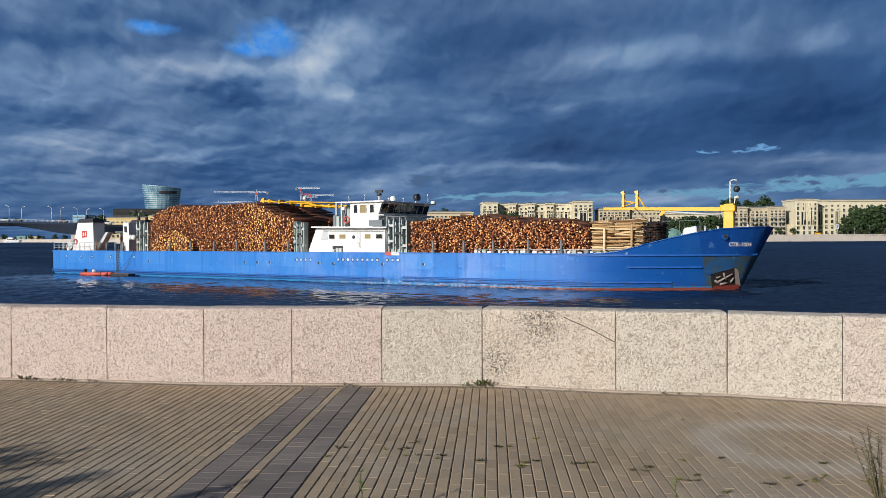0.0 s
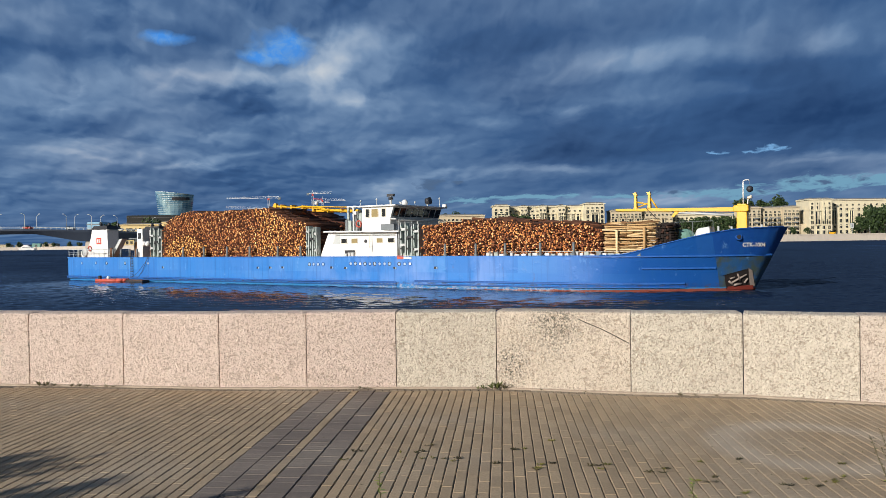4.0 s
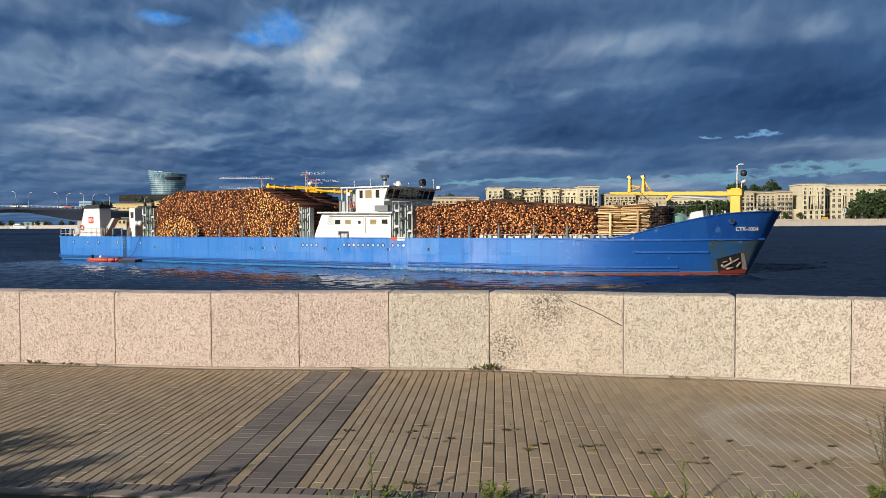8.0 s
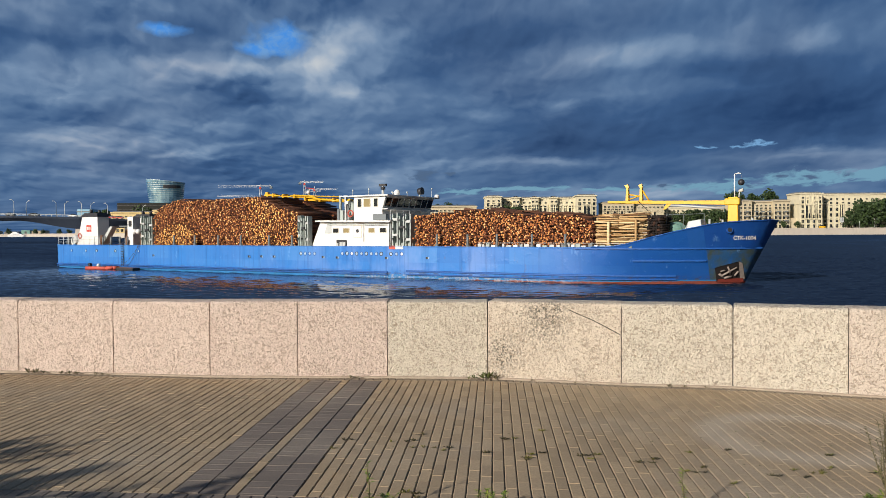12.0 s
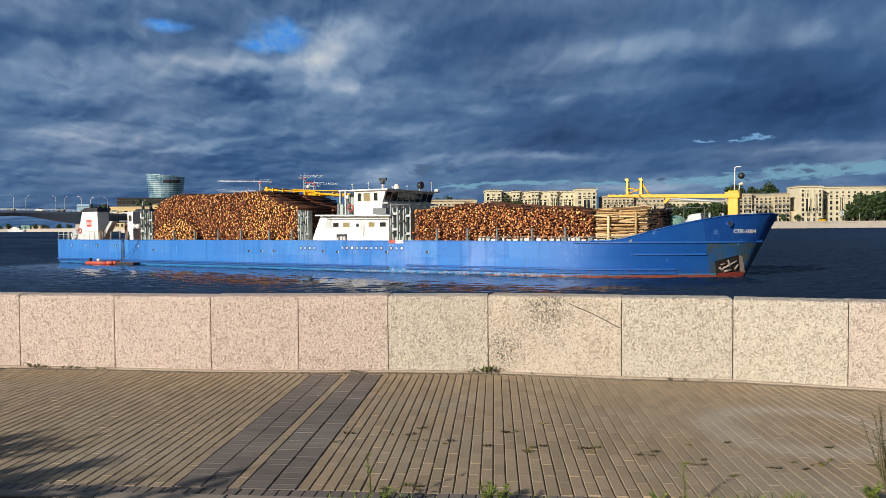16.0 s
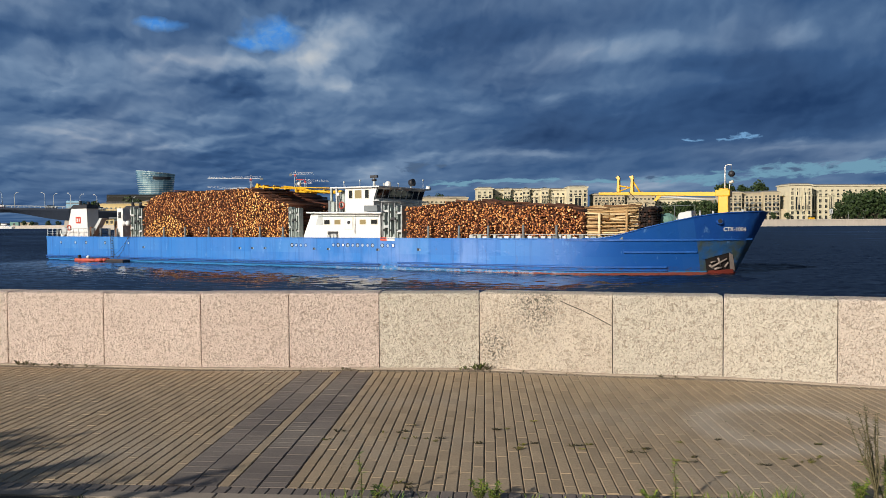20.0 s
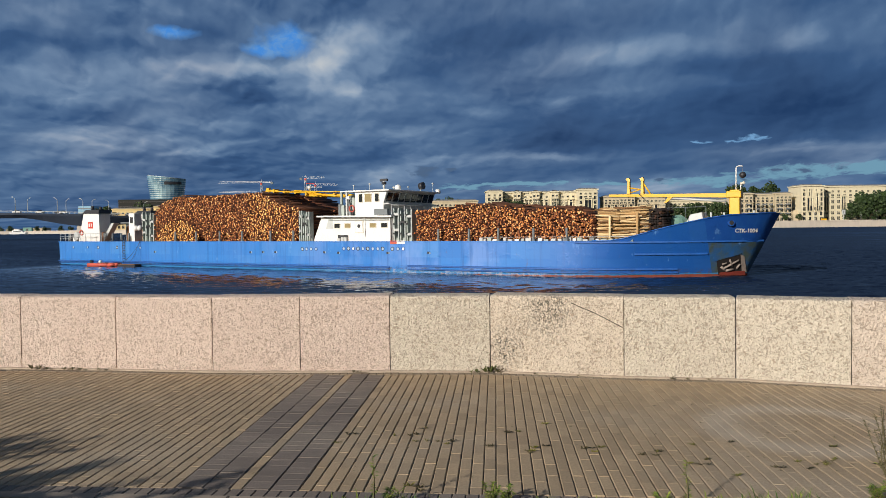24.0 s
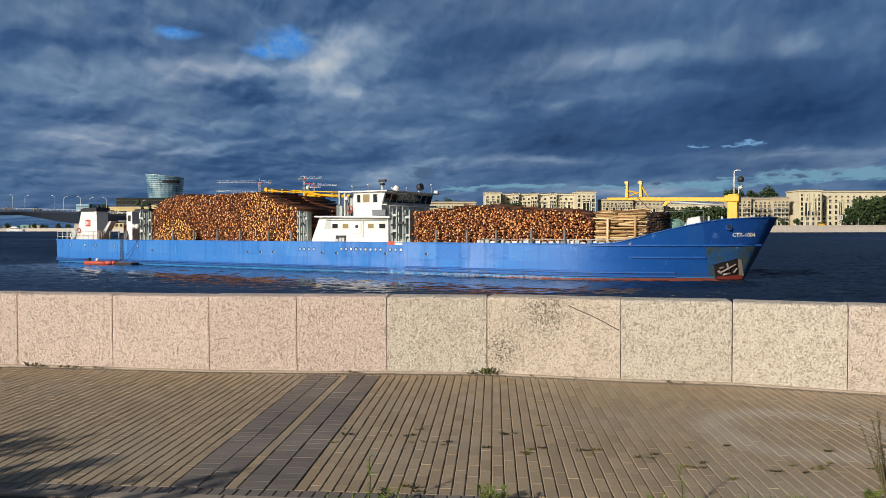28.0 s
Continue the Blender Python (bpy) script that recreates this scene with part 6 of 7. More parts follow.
def car(label, m, paint, big=False):
    c = thing("truck" if big else "car", label, "vehicle", m, "bridge traffic")
    L, H = (7.5, 3.0) if big else (4.4, 0.85)
    part("body", box(BM(), -L / 2, L / 2, -0.9, 0.9, 0.35, 0.35 + H), paint, c, "", 0.15)
    part("cabin", prism(BM(), [(-1.3, -0.85, 0.35 + H), (1.1, -0.85, 0.35 + H), (1.1, 0.85, 0.35 + H), (-1.3, 0.85, 0.35 + H)], [(-0.9, -0.7, 0.9 + H), (0.5, -0.7, 0.9 + H), (0.5, 0.7, 0.9 + H), (-0.9, 0.7, 0.9 + H)]), glass, c)
    for x in (-L * 0.32, L * 0.32):
        for y in (-0.9, 0.9):
            part("wheel", tube(BM(), (x, y - 0.1, 0.33), (x, y + 0.1, 0.33), 0.33, 0.33, 8), dark_paint, c)
    return c


traffic = []
PAINTS = [(white_paint, "white"), (dark_paint, "dark"), (light_grey, "silver"), (white_paint, "white"), (steel_grey, "grey"), (red_paint, "red"), (light_grey, "silver")]
rt = random.Random(31)
for lane, way in ((-5, 1), (3, -1)):
    for k in range(14):
        x = (-150 - 19.5 * k if way > 0 else -245 + 19.5 * k) + rt.uniform(-6, 6)
        pnt, colour = PAINTS[rt.randrange(7)]
        c = car(colour + " car driving over the bridge", pose(x, 400, 13), pnt)
        traffic.append((c, x, lane, way, k))

# moored boats on the far left bank
yb = thing("motor_yacht", "white motor yacht moored at the far bank", "boat", pose(-864, 1560, WATER_Z))
part("hull", prism(BM(), [(-16, -4, -0.5), (14, -4, -0.5), (20, 0, -0.5), (14, 4, -0.5), (-16, 4, -0.5)], [(-17, -5, 4), (17, -5, 5), (26, 0, 5.5), (17, 5, 5), (-17, 5, 4)]), white_paint, yb)
part("cabin", prism(BM(), [(-12, -3.5, 4), (10, -3.5, 4), (10, 3.5, 4), (-12, 3.5, 4)], [(-11, -3, 8), (5, -3, 8), (5, 3, 8), (-11, 3, 8)]), white_paint, yb)
part("flybridge", box(BM(), -8, 1, -2.5, 2.5, 8, 10), white_paint, yb)
part("window_band", box(BM(), -10, 7, -3.55, -3.4, 5.4, 6.8), glass, yb)
gb = thing("green_kiosk", "green site container on the far quay", "container", pose(-872, 1610, 4) @ Matrix.Diagonal((0.7, 0.7, 0.6, 1)))
part("shell", box(BM(), -13, 13, -5, 5, -0.5, 13), green_cloth, gb)
part("door", box(BM(), -3, 3, -5.3, -5, 0, 9), dark_paint, gb)
bgw = thing("riverside_house", "row of pale far houses beyond the bridge", "building")
for k, (x, w, h) in enumerate(((-985, 40, 9), (-930, 30, 7.5), (-880, 36, 9.5), (-770, 30, 8), (-735, 34, 9))):
    block(bgw, x, x + w, 1630, 1650, h, roof_mat if k % 2 else tan_wall, 6, 1)

# ---- tower cranes behind ----
def tower_crane(label, x, y, z, jib, h, mat, tilt=0.0):
    t = thing("tower_crane", label, "crane", pose(x, y, 3.5))
    bm = BM()
    for dx, dy in ((-1, -1), (1, -1), (1, 1), (-1, 1)):
        tube(bm, (dx, dy, 0), (dx, dy, h), 0.18, 0.18, 4)
    for k in range(int(h / 4)):
        tube(bm, (-1, -1, k * 4), (1, -1, k * 4 + 4), 0.1, 0.1, 4)
        tube(bm, (1, 1, k * 4), (1, -1, k * 4 + 4), 0.1, 0.1, 4)
    part("mast", bm, mat, t)
    bm = BM()
    s = -1 if jib < 0 else 1
    L = abs(jib)
    for y0, z0 in ((-0.8, 0), (0.8, 0), (0, 1.6)):
        tube(bm, (-s * L * 0.25, y0, h + z0), (s * L, y0, h + z0 + tilt), 0.2, 0.16, 4)
    for k in range(int(L / 3)):
        tube(bm, (s * k * 3, 0, h + 1.6 + tilt * k * 3 / L), (s * (k * 3 + 1.5), -0.8, h + tilt * k * 3 / L), 0.1, 0.1, 4)
    part("jib", bm, white_paint, t, "white and red lattice jib")
    part("cab", box(BM(), -1, 1, -2, 0, h - 2.6, h - 0.2), red_paint, t)
    part("counterweight", box(BM(), -s * L * 0.25 - 1.5, -s * L * 0.25 + 1.5, -1, 1, h - 2, h + 0.6), steel_grey, t)
    part("apex", tube(BM(), (0, 0, h + 1.6), (0, 0, h + 4), 0.4, 0.15, 4), light_grey, t)


tower_crane("tower crane with a white and red jib", -212, 900, 0, -50, 53.4, light_grey)
tower_crane("tower crane with a long pale jib", -246, 980, 0, -40, 45, light_grey, 1.5)
tower_crane("small red tower crane far off", -160, 900, 0, 22, 58, light_grey)
tower_crane("pale tower crane far off", -165, 1000, 0, 30, 56, light_grey, -1)
tower_crane("pale tower crane on the skyline", -190, 1100, 0, 18, 58, light_grey)

# ---- far trees ----
def crown_mesh(seed, r, h, n=420):
    rg = random.Random(seed)
    bm = BM()
    lobes = [(Vector((rg.uniform(-0.55, 0.55) * r, rg.uniform(-0.5, 0.5) * r, h * rg.uniform(0.35, 0.9))), r * rg.uniform(0.35, 0.6)) for _ in range(9)]
    for _ in range(n):
        c, q = rg.choice(lobes)
        v = Vector((rg.gauss(0, 1), rg.gauss(0, 1), rg.gauss(0, 0.8))).normalized() * q * rg.uniform(0.65, 1.08)
        p = c + v
        s = r * rg.uniform(0.09, 0.17)
        e = Euler((rg.uniform(0, 3), rg.uniform(0, 3), rg.uniform(0, 3))).to_matrix()
        a = [bm.verts.new(p + e @ (Vector(o) * s)) for o in ((1, 0, 0.3), (-0.4, 0.9, 0), (-0.5, -0.8, 0.2), (0, 0, -0.9))]
        for f in ((0, 1, 2), (0, 3, 1), (1, 3, 2), (2, 3, 0)):
            bm.faces.new([a[i] for i in f])
    return mesh("crown", bm, leaf)


CROWNS = [crown_mesh(s, 4.2, 10) for s in (3, 5, 9)]


def trunk_mesh():
    bm = tube(BM(), (0, 0, 0), (0.2, 0, 4.5), 0.35, 0.2, 6)
    for a in (0.4, 2.3, 4.4):
        tube(bm, (0.2, 0, 3.8), (0.2 + 2 * math.cos(a), 2 * math.sin(a), 6.5), 0.13, 0.05, 5)
    return mesh("trunk", bm, trunk_mat)


TRUNK = trunk_mesh()


def tree(x, y, s, k, z=3.5, label="leafy green street tree on the far bank"):
    t = thing("tree", label, "tree", pose(x, y, z, 0, 0, (x * 37) % 360), "far bank trees")
    for nm, me in (("trunk", TRUNK), ("crown", CROWNS[k % 3])):
        o = new(nm, me)
        o.parent = t
        o.scale = (s, s, s)


k = 0
for x, y, s in ((377, 712, 1.1), (384, 714, 1.7), (391, 712, 2.2), (397, 715, 2.6), (404, 711, 2.5), (411, 714, 2.8), (418, 712, 2.5), (426, 713, 2.6), (434, 712, 2.7), (442, 713, 2.5),
                (222, 716, 1.5), (229, 716, 1.9), (236, 714, 1.8), (243, 718, 1.5), (252, 716, 1.9), (260, 715, 2.0), (268, 718, 1.5), (281, 712, 0.75), (298, 712, 0.8), (306, 712, 0.7), (320, 712, 0.8), (332, 712, 0.7),
                (33, 735, 1.6), (38, 738, 1.75), (41, 745, 1.5), (60, 726, 2.1), (65, 722, 2.25), (70, 724, 2.15), (75, 722, 1.95), (81, 723, 1.8)):
    tree(x, y, s, k)
    k += 1
for x, s in ((286, 1.9), (293, 1.7), (304, 1.8), (311, 1.5), (322, 2.0), (326, 1.6)):
    tree(x, 752, s, k, 24 - 3, "treetop showing over the roofs")
    k += 1
for x, s in ((-2, 1.1), (8, 1.2), (18, 1.1), (-262, 1.6), (-254, 1.3)):
    tree(x, 770 if x > -100 else 795, s, k, 19.5, "treetop showing over the roofs")
    k += 1
for x, y, s in ((-366, 830, 2.6), (-372, 832, 2.2), (-322, 830, 2.7), (-314, 832, 2.4), (-960, 1606, 1.6), (-930, 1604, 1.4), (-905, 1606, 1.7), (-850, 1604, 1.5), (-835, 1606, 1.3), (-800, 1604, 1.6), (-780, 1606, 1.4)):
    tree(x, y, s, k, 3.5 if y < 1000 else -1.0, "dark green tree on the far bank")
    k += 1
for x in range(392, 450, 9):
    bush = thing("bush", "clipped green bush on the far quay", "bush", pose(x, 709, 3.5), "far bank bushes")
    o = new("foliage", CROWNS[x % 3])
    o.parent = bush
    o.scale = (0.75, 0.6, 0.5)
    o.location = (0, 0, -0.9)

# street furniture of the far quay
for x, h in ((303, 8), (345, 8), (365, 9), (388, 8), (402, 9)):
    p = thing("lamp_post", "thin grey lamp post on the far quay", "lamp", pose(x, 708, 3.5), "far quay lamp posts")
    part("pole", tube(BM(), (0, 0, 0), (0, 0, h), 0.15, 0.1, 5), light_grey, p)
    part("lamp_head", box(BM(), -0.9, 0.3, -0.15, 0.15, h, h + 0.2), light_grey, p)
sp = thing("billboard", "pale upright signboard on a post", "sign", pose(372, 708.5, 3.5))
part("post", tube(BM(), (0, 0, 0), (0, 0, 6), 0.2, 0.2, 6), light_grey, sp)
part("panel", box(BM(), -1.6, 1.6, -0.2, 0.2, 6, 10.5), light_grey, sp)
part("plain_bar", box(BM(), -0.4, 0.4, -0.28, -0.2, 7, 9.6), steel_grey, sp)
car("yellow van parked on the far quay", pose(354, 709, 3.6) @ Matrix.Diagonal((1.2, 1, 2.0, 1)), yellow_paint)
for x in (362.5, 367):
    bo = thing("bollard", "dark low bollard on the far quay", "bollard", pose(x, 706.5, 4.4), "far quay bollards")
    part("post", tube(BM(), (0, 0, -0.3), (0, 0, 1.5), 0.45, 0.3, 7), dark_paint, bo)

# ---- paved quay ----
C, D = Vector((0.99756, -0.06976, 0)), Vector((0.06976, 0.99756, 0))
B_NEAR = 5.57


def near_edge(a):
    """Where the paving ends at the kerb, along the verge."""
    return 5.50 - 0.022 * (a + 1.5)


bm = BM()
quad(bm, [(-40, -30, -0.010), (40, -30, -0.010), (40, 9.0, -0.010), (-40, 9.0, -0.010)])
far = [Vector((x, y, 0)) for x, y in zip(xs, ys)]
single("ground", bm, sand_joint, "dark joint soil under the paving", "ground", kind="structure")
bm = BM()
for a, b in zip(far, far[1:]):
    quad(bm, [(a.x, 8.99, -0.009), (b.x, 8.99, -0.009), (b.x, max(b.y + 0.1, 8.995), -0.009), (a.x, max(a.y + 0.1, 8.995), -0.009)])
single("joint_bed", bm, sand_joint, "dark joint soil by the parapet", "ground", kind="structure")

pave = thing("pavement", "brown-grey block paving with a dark double band", "pavement", kind="structure")


def paver_into(bm, w, l, h=0.05, top=0.004):
    """A paver round the origin with a chamfered rim."""
    e = 0.006
    lo = [(-w / 2, -l / 2), (w / 2, -l / 2), (w / 2, l / 2), (-w / 2, l / 2)]
    hi = [(-w / 2 + e, -l / 2 + e * 0.3), (w / 2 - e, -l / 2 + e * 0.3), (w / 2 - e, l / 2 - e * 0.3), (-w / 2 + e, l / 2 - e * 0.3)]
    a = [bm.verts.new((x, y, -h)) for x, y in lo]
    b = [bm.verts.new((x, y, -e + top)) for x, y in lo]
    c = [bm.verts.new((x, y, top)) for x, y in hi]
    for p, q in ((a, b), (b, c)):
        for i in range(4):
            bm.faces.new((p[i], p[(i + 1) % 4], q[(i + 1) % 4], q[i]))
    bm.faces.new(c)


def one_paver(w, l, m):
    bm = BM()
    paver_into(bm, w, l)
    return mesh("paver", bm, m)


SIZES = {"row": (0.0925, 0.2865), "dark": (0.2125, 0.1395), "head": (0.0945, 0.147), "edge": (0.0945, 0.125)}
LIGHT_ONE, DARK_ONE = one_paver(*SIZES["row"], paver_one), one_paver(*SIZES["dark"], dark_one)
HEAD_ONE = one_paver(*SIZES["head"], dark_one)
field = {"row": ([], []), "dark": ([], []), "head": ([], []), "edge": ([], [])}
rp = random.Random(11)
singles = []
sand = []
turn = math.atan2(-0.06976, 0.99756)


def lay(kind, a, b, near, extra=0.0, cut=None):
    p = C * a + D * b
    z = rp.gauss(0, 0.0012)
    rot = turn + extra + rp.gauss(0, 0.006)
    if near and len(singles) < 300:
        singles.append((kind, Matrix.Translation((p.x, p.y, z)) @ Euler((rp.gauss(0, 0.004), rp.gauss(0, 0.004), rot)).to_matrix().to_4x4()))
        return
    w, l = SIZES[kind]
    l = cut or l
    e, h, top = 0.006, 0.05, 0.004
    if kind == "row" or (kind == "dark" and rp.random() < 0.35):
        sand.append((p - D * (l / 2 + 0.003), w))
    vs, fs = field[kind]
    n = len(vs)
    cr, sr = math.cos(rot), math.sin(rot)
    for zz, k in ((-h, 0), (top - e, 0), (top, e)):
        for x, y in ((-w / 2 + k, -l / 2 + k * 0.3), (w / 2 - k, -l / 2 + k * 0.3), (w / 2 - k, l / 2 - k * 0.3), (-w / 2 + k, l / 2 - k * 0.3)):
            vs.append((p.x + cr * x - sr * y, p.y + sr * x + cr * y, z + zz))
    for q in (0, 4):
        for i in range(4):
            fs.append((n + q + i, n + q + (i + 1) % 4, n + q + 4 + (i + 1) % 4, n + q + 4 + i))
    fs.append((n + 8, n + 9, n + 10, n + 11))


def b_far(a):
    b = 10.0
    for _ in range(4):
        p = C * a + D * b
        b += (wall_y(p.x) - 0.185 - p.y)
    return b


a = -7.2
row = 0
while a < 8.4:
    dark = (-2.505 <= a < -2.075) or (-1.98 <= a < -1.57)
    bf = b_far(a)
    start = near_edge(a) + 0.152
    if dark:
        first = a < -2.2
        a0, pitch = (-2.50, 0.2155) if first else (-1.968, 0.2215)
        for c_ in range(2):
            b = B_NEAR + 0.20 + 0.071 * c_ - 0.071 - 0.142 * 3
            while b < bf - 0.06:
                if b >= start:
                    lay("dark", a0 + 0.106 + pitch * c_, b + 0.07, abs(a) < 3 and b < 6.4)
                elif b + 0.142 > start + 0.03:
                    lay("dark", a0 + 0.106 + pitch * c_, (start + b + 0.1405) / 2, False, 0.0, b + 0.139 - start)
                b += 0.142
        a = a0 + 0.43 if first else -1.525
        row += 1
        continue
    b = B_NEAR + 0.20 + (0.145 if row % 2 else 0.0) - 0.145 - 0.29
    while b < bf - 0.06:
        bc = b + 0.145
        if b + 0.288 > bf - 0.012:
            lay("row", a + 0.05, (b + bf - 0.012) / 2, False, 0.0, bf - 0.015 - b)
            break
        if b >= start:
            lay("row", a + 0.05, bc, -1.6 < a < 2.4 and b < 6.9)
        elif b + 0.29 > start + 0.04:
            lay("row", a + 0.05, (start + b + 0.2885) / 2, False, 0.0, b + 0.2865 - start)
        b += 0.290
    a += 0.1
    row += 1
a = -7.0
while a < 8.3:
    lay("head", a, near_edge(a) + 0.075, False, -0.022)
    bf = b_far(a)
    slope = math.atan2(b_far(a + 0.1) - b_far(a - 0.1), 0.2)
    lay("edge", a, bf + 0.062, False, slope)
    a += 0.1
for kind, mat, nm in (("row", paver_many, "paver_field"), ("dark", dark_many, "dark_paver_field"), ("head", dark_many, "edge_paver_field"), ("edge", edge_many, "wall_course_field")):
    me = bpy.data.meshes.new(nm)
    me.from_pydata(field[kind][0], [], field[kind][1])
    me.materials.append(mat)
    o = new(nm, me)
    o.parent = pave
    o["kind"] = "stuff"
for kind, m in singles:
    o = new("paver", {"row": LIGHT_ONE, "dark": DARK_ONE, "head": HEAD_ONE}[kind])
    o.parent = pave
    o.matrix_basis = m

# pale sand lies in the short joints
bm = BM()
for p, w in sand:
    if rp.random() < 0.85:
        u = w * rp.uniform(0.40, 0.62)
        e = rp.uniform(0.002, 0.0042)
        quad(bm, [p - C * u - D * e + UP * 0.002, p + C * u - D * e + UP * 0.002, p + C * u + D * e + UP * 0.0022, p - C * u + D * e + UP * 0.0022])
so = part("joint_sand", bm, pale_sand, pave)
so["kind"] = "stuff"

# kerb and the verge behind it
kb = thing("kerb", "low stone kerb between paving and verge", "kerb", kind="structure")
for k in range(16):
    a0 = -8.0 + k * 1.0
    p0, p1 = C * a0 + D * (near_edge(a0) - 0.004), C * (a0 + 0.99) + D * (near_edge(a0 + 0.99) - 0.004)
    n = D * -0.13
    bm = prism(BM(), [v - UP * 0.1 for v in (p0, p1, p1 + n, p0 + n)], [v + UP * 0.012 for v in (p0, p1, p1 + n, p0 + n)])
    part("kerb_stone", bm, kerb_stone, kb, "", 0.008)
bm = BM()
nx, ny = 60, 24
gv = [[bm.verts.new(C * (-9 + 18 * i / nx) + D * (near_edge(-9 + 18 * i / nx) - 0.138 - 14.0 * j / ny) + UP * (0.028 * min(1, j / 3) + 0.02 * min(1, j / 2) * noise.noise(Vector((i * 0.5, j * 0.5, 3))))) for j in range(ny + 1)] for i in range(nx + 1)]
for i in range(nx):
    for j in range(ny):
        bm.faces.new((gv[i][j], gv[i + 1][j], gv[i + 1][j + 1], gv[i][j + 1])).smooth = True
single("verge", bm, soil, "bare earth verge behind the kerb", "ground", kind="structure")

# ---- plants ----
def leaf_at(bm, p, way, l, w, mi=0):
    way = way.normalized()
    s = way.cross(UP)
    s = (s if s.length > 0.05 else Vector((1, 0, 0))).normalized() * w
    m = p + way * l * 0.5
    v = [bm.verts.new(x) for x in (p, m + s, p + way * l - UP * l * 0.15, m - s)]
    bm.faces.new(v).material_index = mi


def stalk(bm, line_, r):
    """One tapering stalk along a line of points."""
    rings_ = []
    for i, p in enumerate(line_):
        q = r * (1.15 - i / (len(line_) - 1)) + 0.001
        rings_.append([bm.verts.new(p + Vector((q * math.cos(a), q * math.sin(a), 0))) for a in (0, 1.57, 3.14, 4.71)])
    for lo, hi in zip(rings_, rings_[1:]):
        for i in range(4):
            bm.faces.new((lo[i], lo[(i + 1) % 4], hi[(i + 1) % 4], hi[i]))
    bm.faces.new(rings_[-1])
    return bm


def weed(name, label, x, y, h, seed, spread=0.12, stems=3, leaves=26, dry=False, group="verge weeds"):
    rg = random.Random(seed)
    t = thing(name, label, "plant", pose(x, y, 0), group)
    bl = BM()
    for k in range(stems):
        top = Vector((rg.uniform(-spread, spread), rg.uniform(-spread, spread), h * rg.uniform(0.7, 1.0)))
        prev = Vector((rg.uniform(-0.03, 0.03), rg.uniform(-0.03, 0.03), -0.01))
        line_ = [prev]
        for i in range(1, 6):
            f = i / 5
            p = Vector((top.x * f ** 1.5, top.y * f ** 1.5, top.z * f)) + Vector((rg.gauss(0, 0.008), rg.gauss(0, 0.008), 0))
            line_.append(p)
            for _ in range(leaves * 2 // 7):
                az = rg.uniform(0, 6.28)
                leaf_at(bl, prev.lerp(p, rg.random()), Vector((math.cos(az), math.sin(az), rg.uniform(0.1, 0.9))), rg.uniform(0.02, 0.05) * (0.6 if dry else 1.0), rg.uniform(0.005, 0.011))
            prev = p
        part("stem", stalk(BM(), line_, 0.0055), dry_stem, t)
    part("foliage", bl, dry_stem if dry else weed_leaf, t)
    return t


def grass_tuft(x, y, h, n, seed, spread=0.06, label="green grass tuft in the verge", group="verge grass", z=0.0):
    rg = random.Random(seed)
    bm = BM()
    for _ in range(n):
        p = Vector((rg.gauss(0, spread), rg.gauss(0, spread), 0))
        az = rg.uniform(0, 6.28)
        tip = p + Vector((math.cos(az) * h * 0.5, math.sin(az) * h * 0.5, h * rg.uniform(0.6, 1.0)))
        s = Vector((-math.sin(az), math.cos(az), 0)) * 0.004
        m = p.lerp(tip, 0.55) + UP * h * 0.12
        v = [bm.verts.new(q) for q in (p - s, p + s, m + s, m - s)]
        bm.faces.new(v)
        bm.faces.new((v[3], v[2], bm.verts.new(tip)))
    return single("grass_tuft", bm, weed_leaf, label, "grass", group, m=pose(x, y, z))


sway = []
sway.append(weed("tall_weed", "tall thin green weed in the verge", -0.50, 5.30, 0.42, 1, 0.04, 1, 40))
sway.append(weed("weed", "leafy green weed at the kerb", -0.42, 5.32, 0.18, 2, 0.10, 5, 30))
sway.append(weed("weed", "bushy yellow-green weed at the kerb", 0.32, 5.32, 0.20, 3, 0.10, 8, 30))
sway.append(weed("weed", "small green weed at the kerb", 0.42, 5.28, 0.17, 4, 0.08, 6, 30))
sway.append(weed("tall_weed", "slim upright green weed in the verge", 1.68, 5.28, 0.34, 5, 0.04, 1, 45))
sway.append(weed("weed", "small green weed at the kerb", 1.52, 5.30, 0.10, 6, 0.08, 4, 25))
sway.append(weed("dry_bush", "dry brown seed-headed bush at the verge", 3.03, 5.12, 0.80, 7, 0.16, 9, 60, True))
sway.append(weed("weed", "dense green weed beside the dry bush", 3.13, 5.16, 0.40, 8, 0.16, 12, 40))
sway.append(weed("weed", "dense green weed at the kerb", 2.98, 5.25, 0.20, 9, 0.10, 9, 35))
sway.append(weed("weed", "dense green weed at the kerb", 3.32, 5.2, 0.40, 19, 0.14, 10, 35))
for k, (x, y, h) in enumerate(((-0.75, 5.33, 0.09), (-0.62, 5.34, 0.10), (-0.30, 5.33, 0.11), (-0.15, 5.3, 0.08), (0.05, 5.33, 0.07), (0.75, 5.3, 0.08), (1.1, 5.3, 0.07), (1.9, 5.28, 0.1), (2.2, 5.26, 0.12), (2.45, 5.25, 0.15), (-1.5, 5.34, 0.05), (-2.6, 5.42, 0.05))):
    grass_tuft(x, y, h, 30, 40 + k, 0.07)
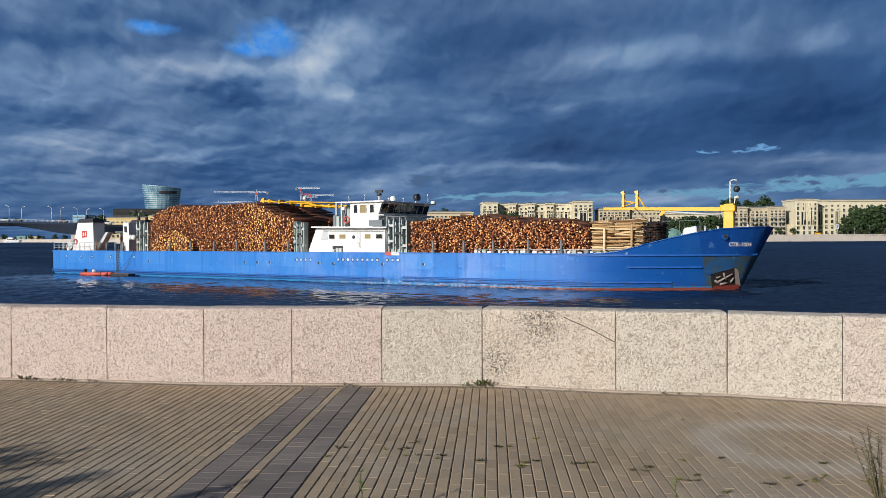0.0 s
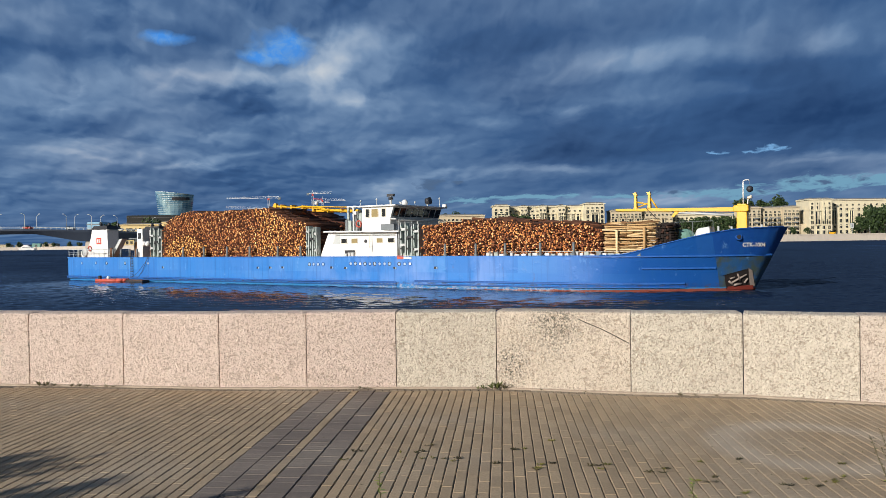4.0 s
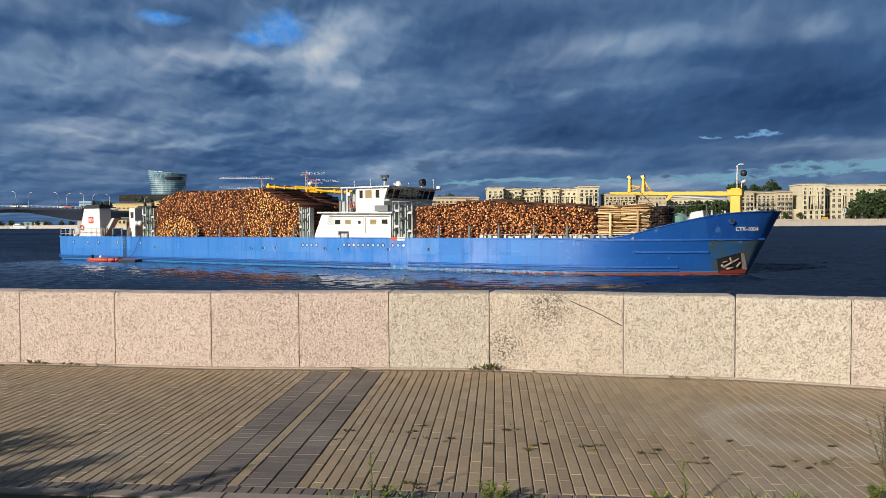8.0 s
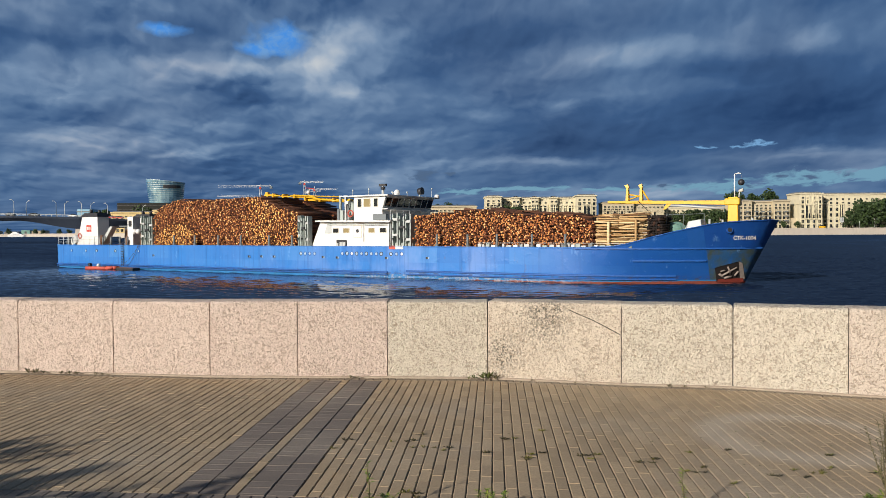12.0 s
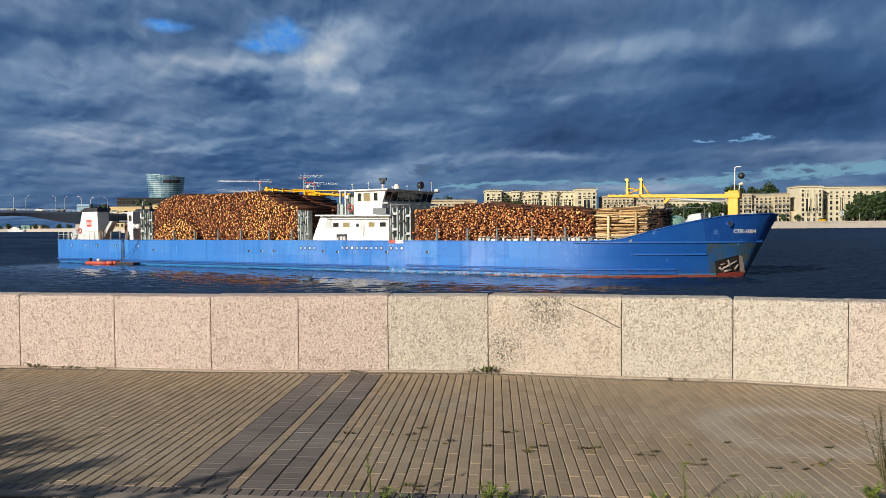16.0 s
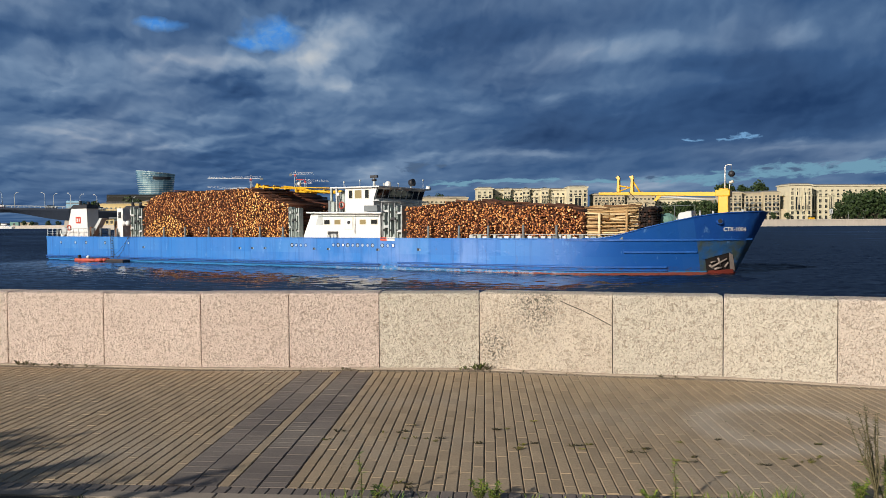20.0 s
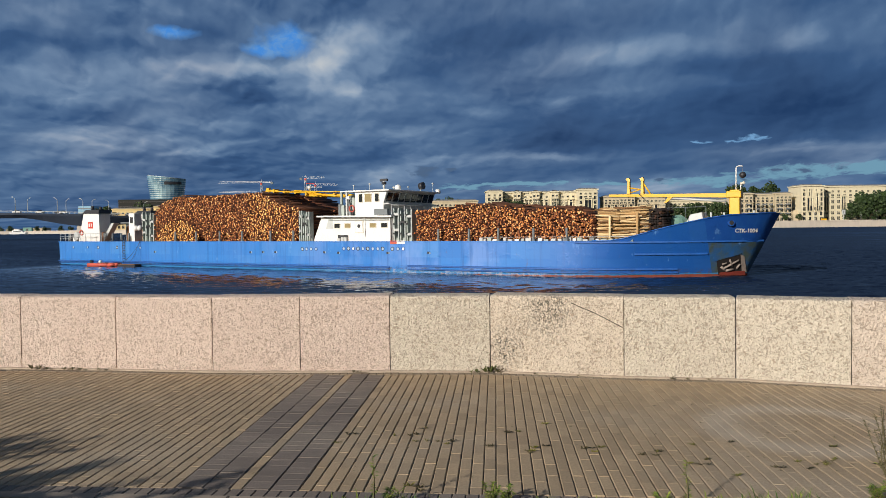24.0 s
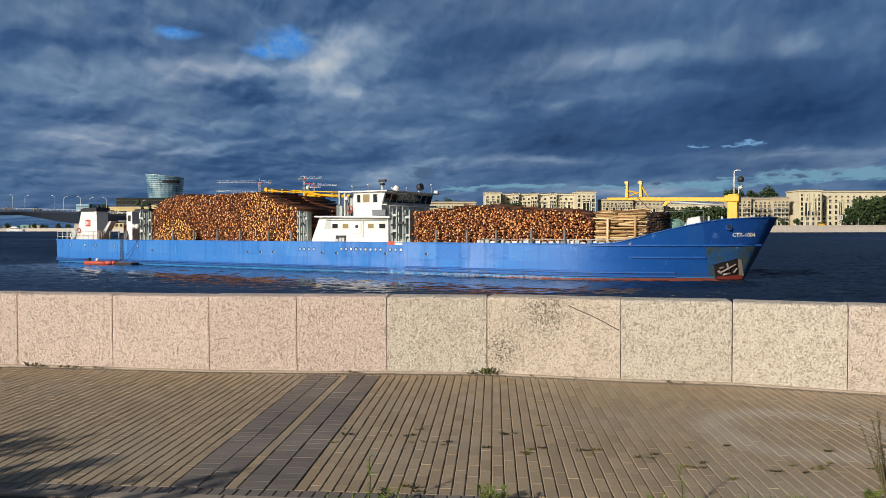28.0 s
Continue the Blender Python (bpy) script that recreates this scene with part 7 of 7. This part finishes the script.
# tall shrubs of the verge, whose shade falls on the paving
def shrub(x, y, h, w, seed):
    rg = random.Random(seed)
    t = thing("shrub", "dense leafy shrub in the verge, shading the paving", "shrub", pose(x, y, 0), "verge shrubs")
    bs, bl = BM(), BM()
    for k in range(9):
        top = Vector((rg.gauss(0, w * 0.55), rg.gauss(0, w * 0.55), h * rg.uniform(0.55, 1.0)))
        prev = Vector((rg.gauss(0, 0.03), rg.gauss(0, 0.03), -0.02))
        for i in range(1, 7):
            f = i / 6
            p = Vector((top.x * f, top.y * f, top.z * f)) + Vector((rg.gauss(0, 0.02), rg.gauss(0, 0.02), 0))
            tube(bs, prev, p, 0.012 * (1.1 - f) + 0.002, None, 4)
            for _ in range(26):
                az = rg.uniform(0, 6.28)
                spread = w * 0.22 * (1.15 - f)
                leaf_at(bl, prev.lerp(p, rg.random()) + Vector((rg.gauss(0, spread), rg.gauss(0, spread), rg.gauss(0, 0.03))), Vector((math.cos(az), math.sin(az), rg.uniform(-0.3, 0.9))), rg.uniform(0.06, 0.13), rg.uniform(0.016, 0.034))
            prev = p
    part("stem", bs, dry_stem, t)
    part("foliage", bl, weed_leaf, t)


for k, (x, y, h, w) in enumerate([(-5.31, 5.59, 0.95, 0.35), (-5.35, 5.65, 0.8, 0.35), (-5.73, 5.67, 0.85, 0.3), (-4.95, 4.14, 1.25, 0.4), (-4.98, 4.34, 1.1, 0.4), (-4.95, 4.55, 0.95, 0.4), (-4.95, 4.63, 0.85, 0.4), (-4.39, 3.44, 1.3, 0.35), (-4.4, 3.86, 1.1, 0.4), (-4.44, 4.14, 0.95, 0.4), (-4.45, 4.38, 0.8, 0.45), (-4.12, 3.15, 1.35, 0.3)]):
    shrub(x, y, h, w, 60 + k)
# moss and seedlings in the joints
moss_at = [(-1.0, 7.02), (-0.94, 7.29), (-0.34, 7.23), (-0.28, 7.03), (-0.19, 7.48), (-0.07, 7.02), (0.01, 6.93), (0.42, 6.84), (0.73, 6.69), (0.79, 6.78), (0.9, 6.83), (1.22, 6.73), (1.3, 6.64), (1.69, 6.53), (1.84, 6.62), (2.23, 6.81), (2.18, 6.37), (2.16, 6.24), (2.92, 6.29), (2.92, 6.1), (3.04, 6.21), (3.24, 6.33), (3.53, 6.2), (-0.21, 5.77), (2.29, 5.95), (2.67, 6.15), (0.6, 7.3), (1.0, 7.6), (2.6, 6.9), (3.4, 6.7)]
def rosette(name, x, y, z, label, group, n, r, h, mat, seed, along=1.0):
    """Leaves that spring from one root, low and spreading."""
    rg = random.Random(seed)
    bm = BM()
    root = bm.verts.new((0, 0, 0))
    for _ in range(n):
        az = rg.uniform(0, 6.28)
        q = r * rg.uniform(0.35, 1.0)
        tip = Vector((math.cos(az) * q * along, math.sin(az) * q * 0.6, h * rg.uniform(0.25, 1.0)))
        s = Vector((-math.sin(az), math.cos(az), 0)) * rg.uniform(0.10, 0.20) * r
        m = tip * 0.6 + UP * h * 0.15
        bm.faces.new((root, bm.verts.new(m + s), bm.verts.new(tip), bm.verts.new(m - s)))
    single(name, bm, mat, label, "plant", group, m=pose(x, y, z, 0, 0, -4))


rw = random.Random(77)
for k, (x, y) in enumerate(moss_at):
    for q in range(1 + k % 3):
        dx, dy = rw.gauss(0, 0.075) if q else 0.0, rw.gauss(0, 0.02) if q else 0.0
        rosette("joint_weed", x + dx, y + dy, 0.004, "small brownish weed in a paving joint" if (k + q) % 3 else "tiny yellow-green weed in a paving joint", "joint weeds", 13, rw.uniform(0.026, 0.048), rw.uniform(0.018, 0.034), moss_leaf if (k + q) % 3 else sprout_leaf, 300 + 3 * k + q, 1.5)
for k in range(34):
    p = C * rw.uniform(0.6, 5.2) + D * rw.uniform(6.0, 8.6)
    rosette("joint_weed", p.x, p.y, 0.004, "tiny dark weed in a paving joint", "joint weeds", 8, rw.uniform(0.012, 0.022), rw.uniform(0.010, 0.02), moss_leaf, 420 + k, 1.4)
for k, (x, h, n) in enumerate(((0.36, 0.05, 8), (0.44, 0.07, 9), (0.56, 0.11, 10), (0.63, 0.13, 10), (0.72, 0.10, 9), (-5.95, 0.08, 9), (-5.84, 0.09, 9), (-5.72, 0.06, 8), (-5.45, 0.05, 14), (-5.32, 0.06, 14), (-5.2, 0.05, 14), (-4.9, 0.05, 12), (-4.8, 0.04, 10), (-1.25, 0.05, 12), (-1.17, 0.04, 10), (2.9, 0.04, 10), (3.1, 0.03, 9), (3.35, 0.03, 9), (1.2, 0.03, 9), (1.75, 0.03, 8))):
    rosette("wall_weed", x, wall_y(x) - 0.09, 0.01, "weed growing at the foot of the parapet" if k < 5 else "withered weed at the foot of the parapet", "wall foot weeds", n, h * 0.7 + 0.02, h, (dry_stem if k == 4 else olive_leaf) if k < 5 else dry_stem, 200 + k, 1.1)
# fallen leaves and pebbles
rg = random.Random(5)
bm = BM()
for _ in range(150):
    p = C * rg.uniform(-4, 5) + D * rg.uniform(5.8, 9.8)
    az = rg.uniform(0, 6.28)
    leaf_at(bm, p + UP * 0.006, Vector((math.cos(az), math.sin(az), 0.12)), rg.uniform(0.015, 0.04), rg.uniform(0.005, 0.012))
single("litter", bm, dry_stem, "scattered dry leaf bits on the paving", "litter", kind="stuff")


# ---- what moves ----
def motions():
    walk(cloud_layer, [(0, pose(0, -60, 0)), (28, pose(0, 120, 0))])
    walk(water, [(0, pose(0, 0, WATER_Z)), (28, pose(-14, -6, WATER_Z))])
    for k, w in enumerate(sway):
        x, y, z = w.location
        walk(w, [(t * 0.7, pose(x, y, z, 1.6 * math.sin(t * 1.9 + k), 2.2 * math.sin(t * 1.3 + 0.7 * k), 0)) for t in range(41)])
    for c, x, lane, way, k in traffic:
        rows = []
        for t in range(0, 29, 2):
            xx = x + way * 6.0 * t
            # each queues up behind the one before it at the bridge's ends
            xx = min(xx, -124 - 6.5 * k) if way > 0 else max(xx, -515 + 6.5 * k)
            xx = min(max(xx, -516), -122)
            rows.append((t, pose(xx, profile(xx, [(q[0], q[1]) for q in line]) + lane, profile(xx, [(q[0], q[2]) for q in line]) - 0.2)))
        walk(c, rows)


motions()
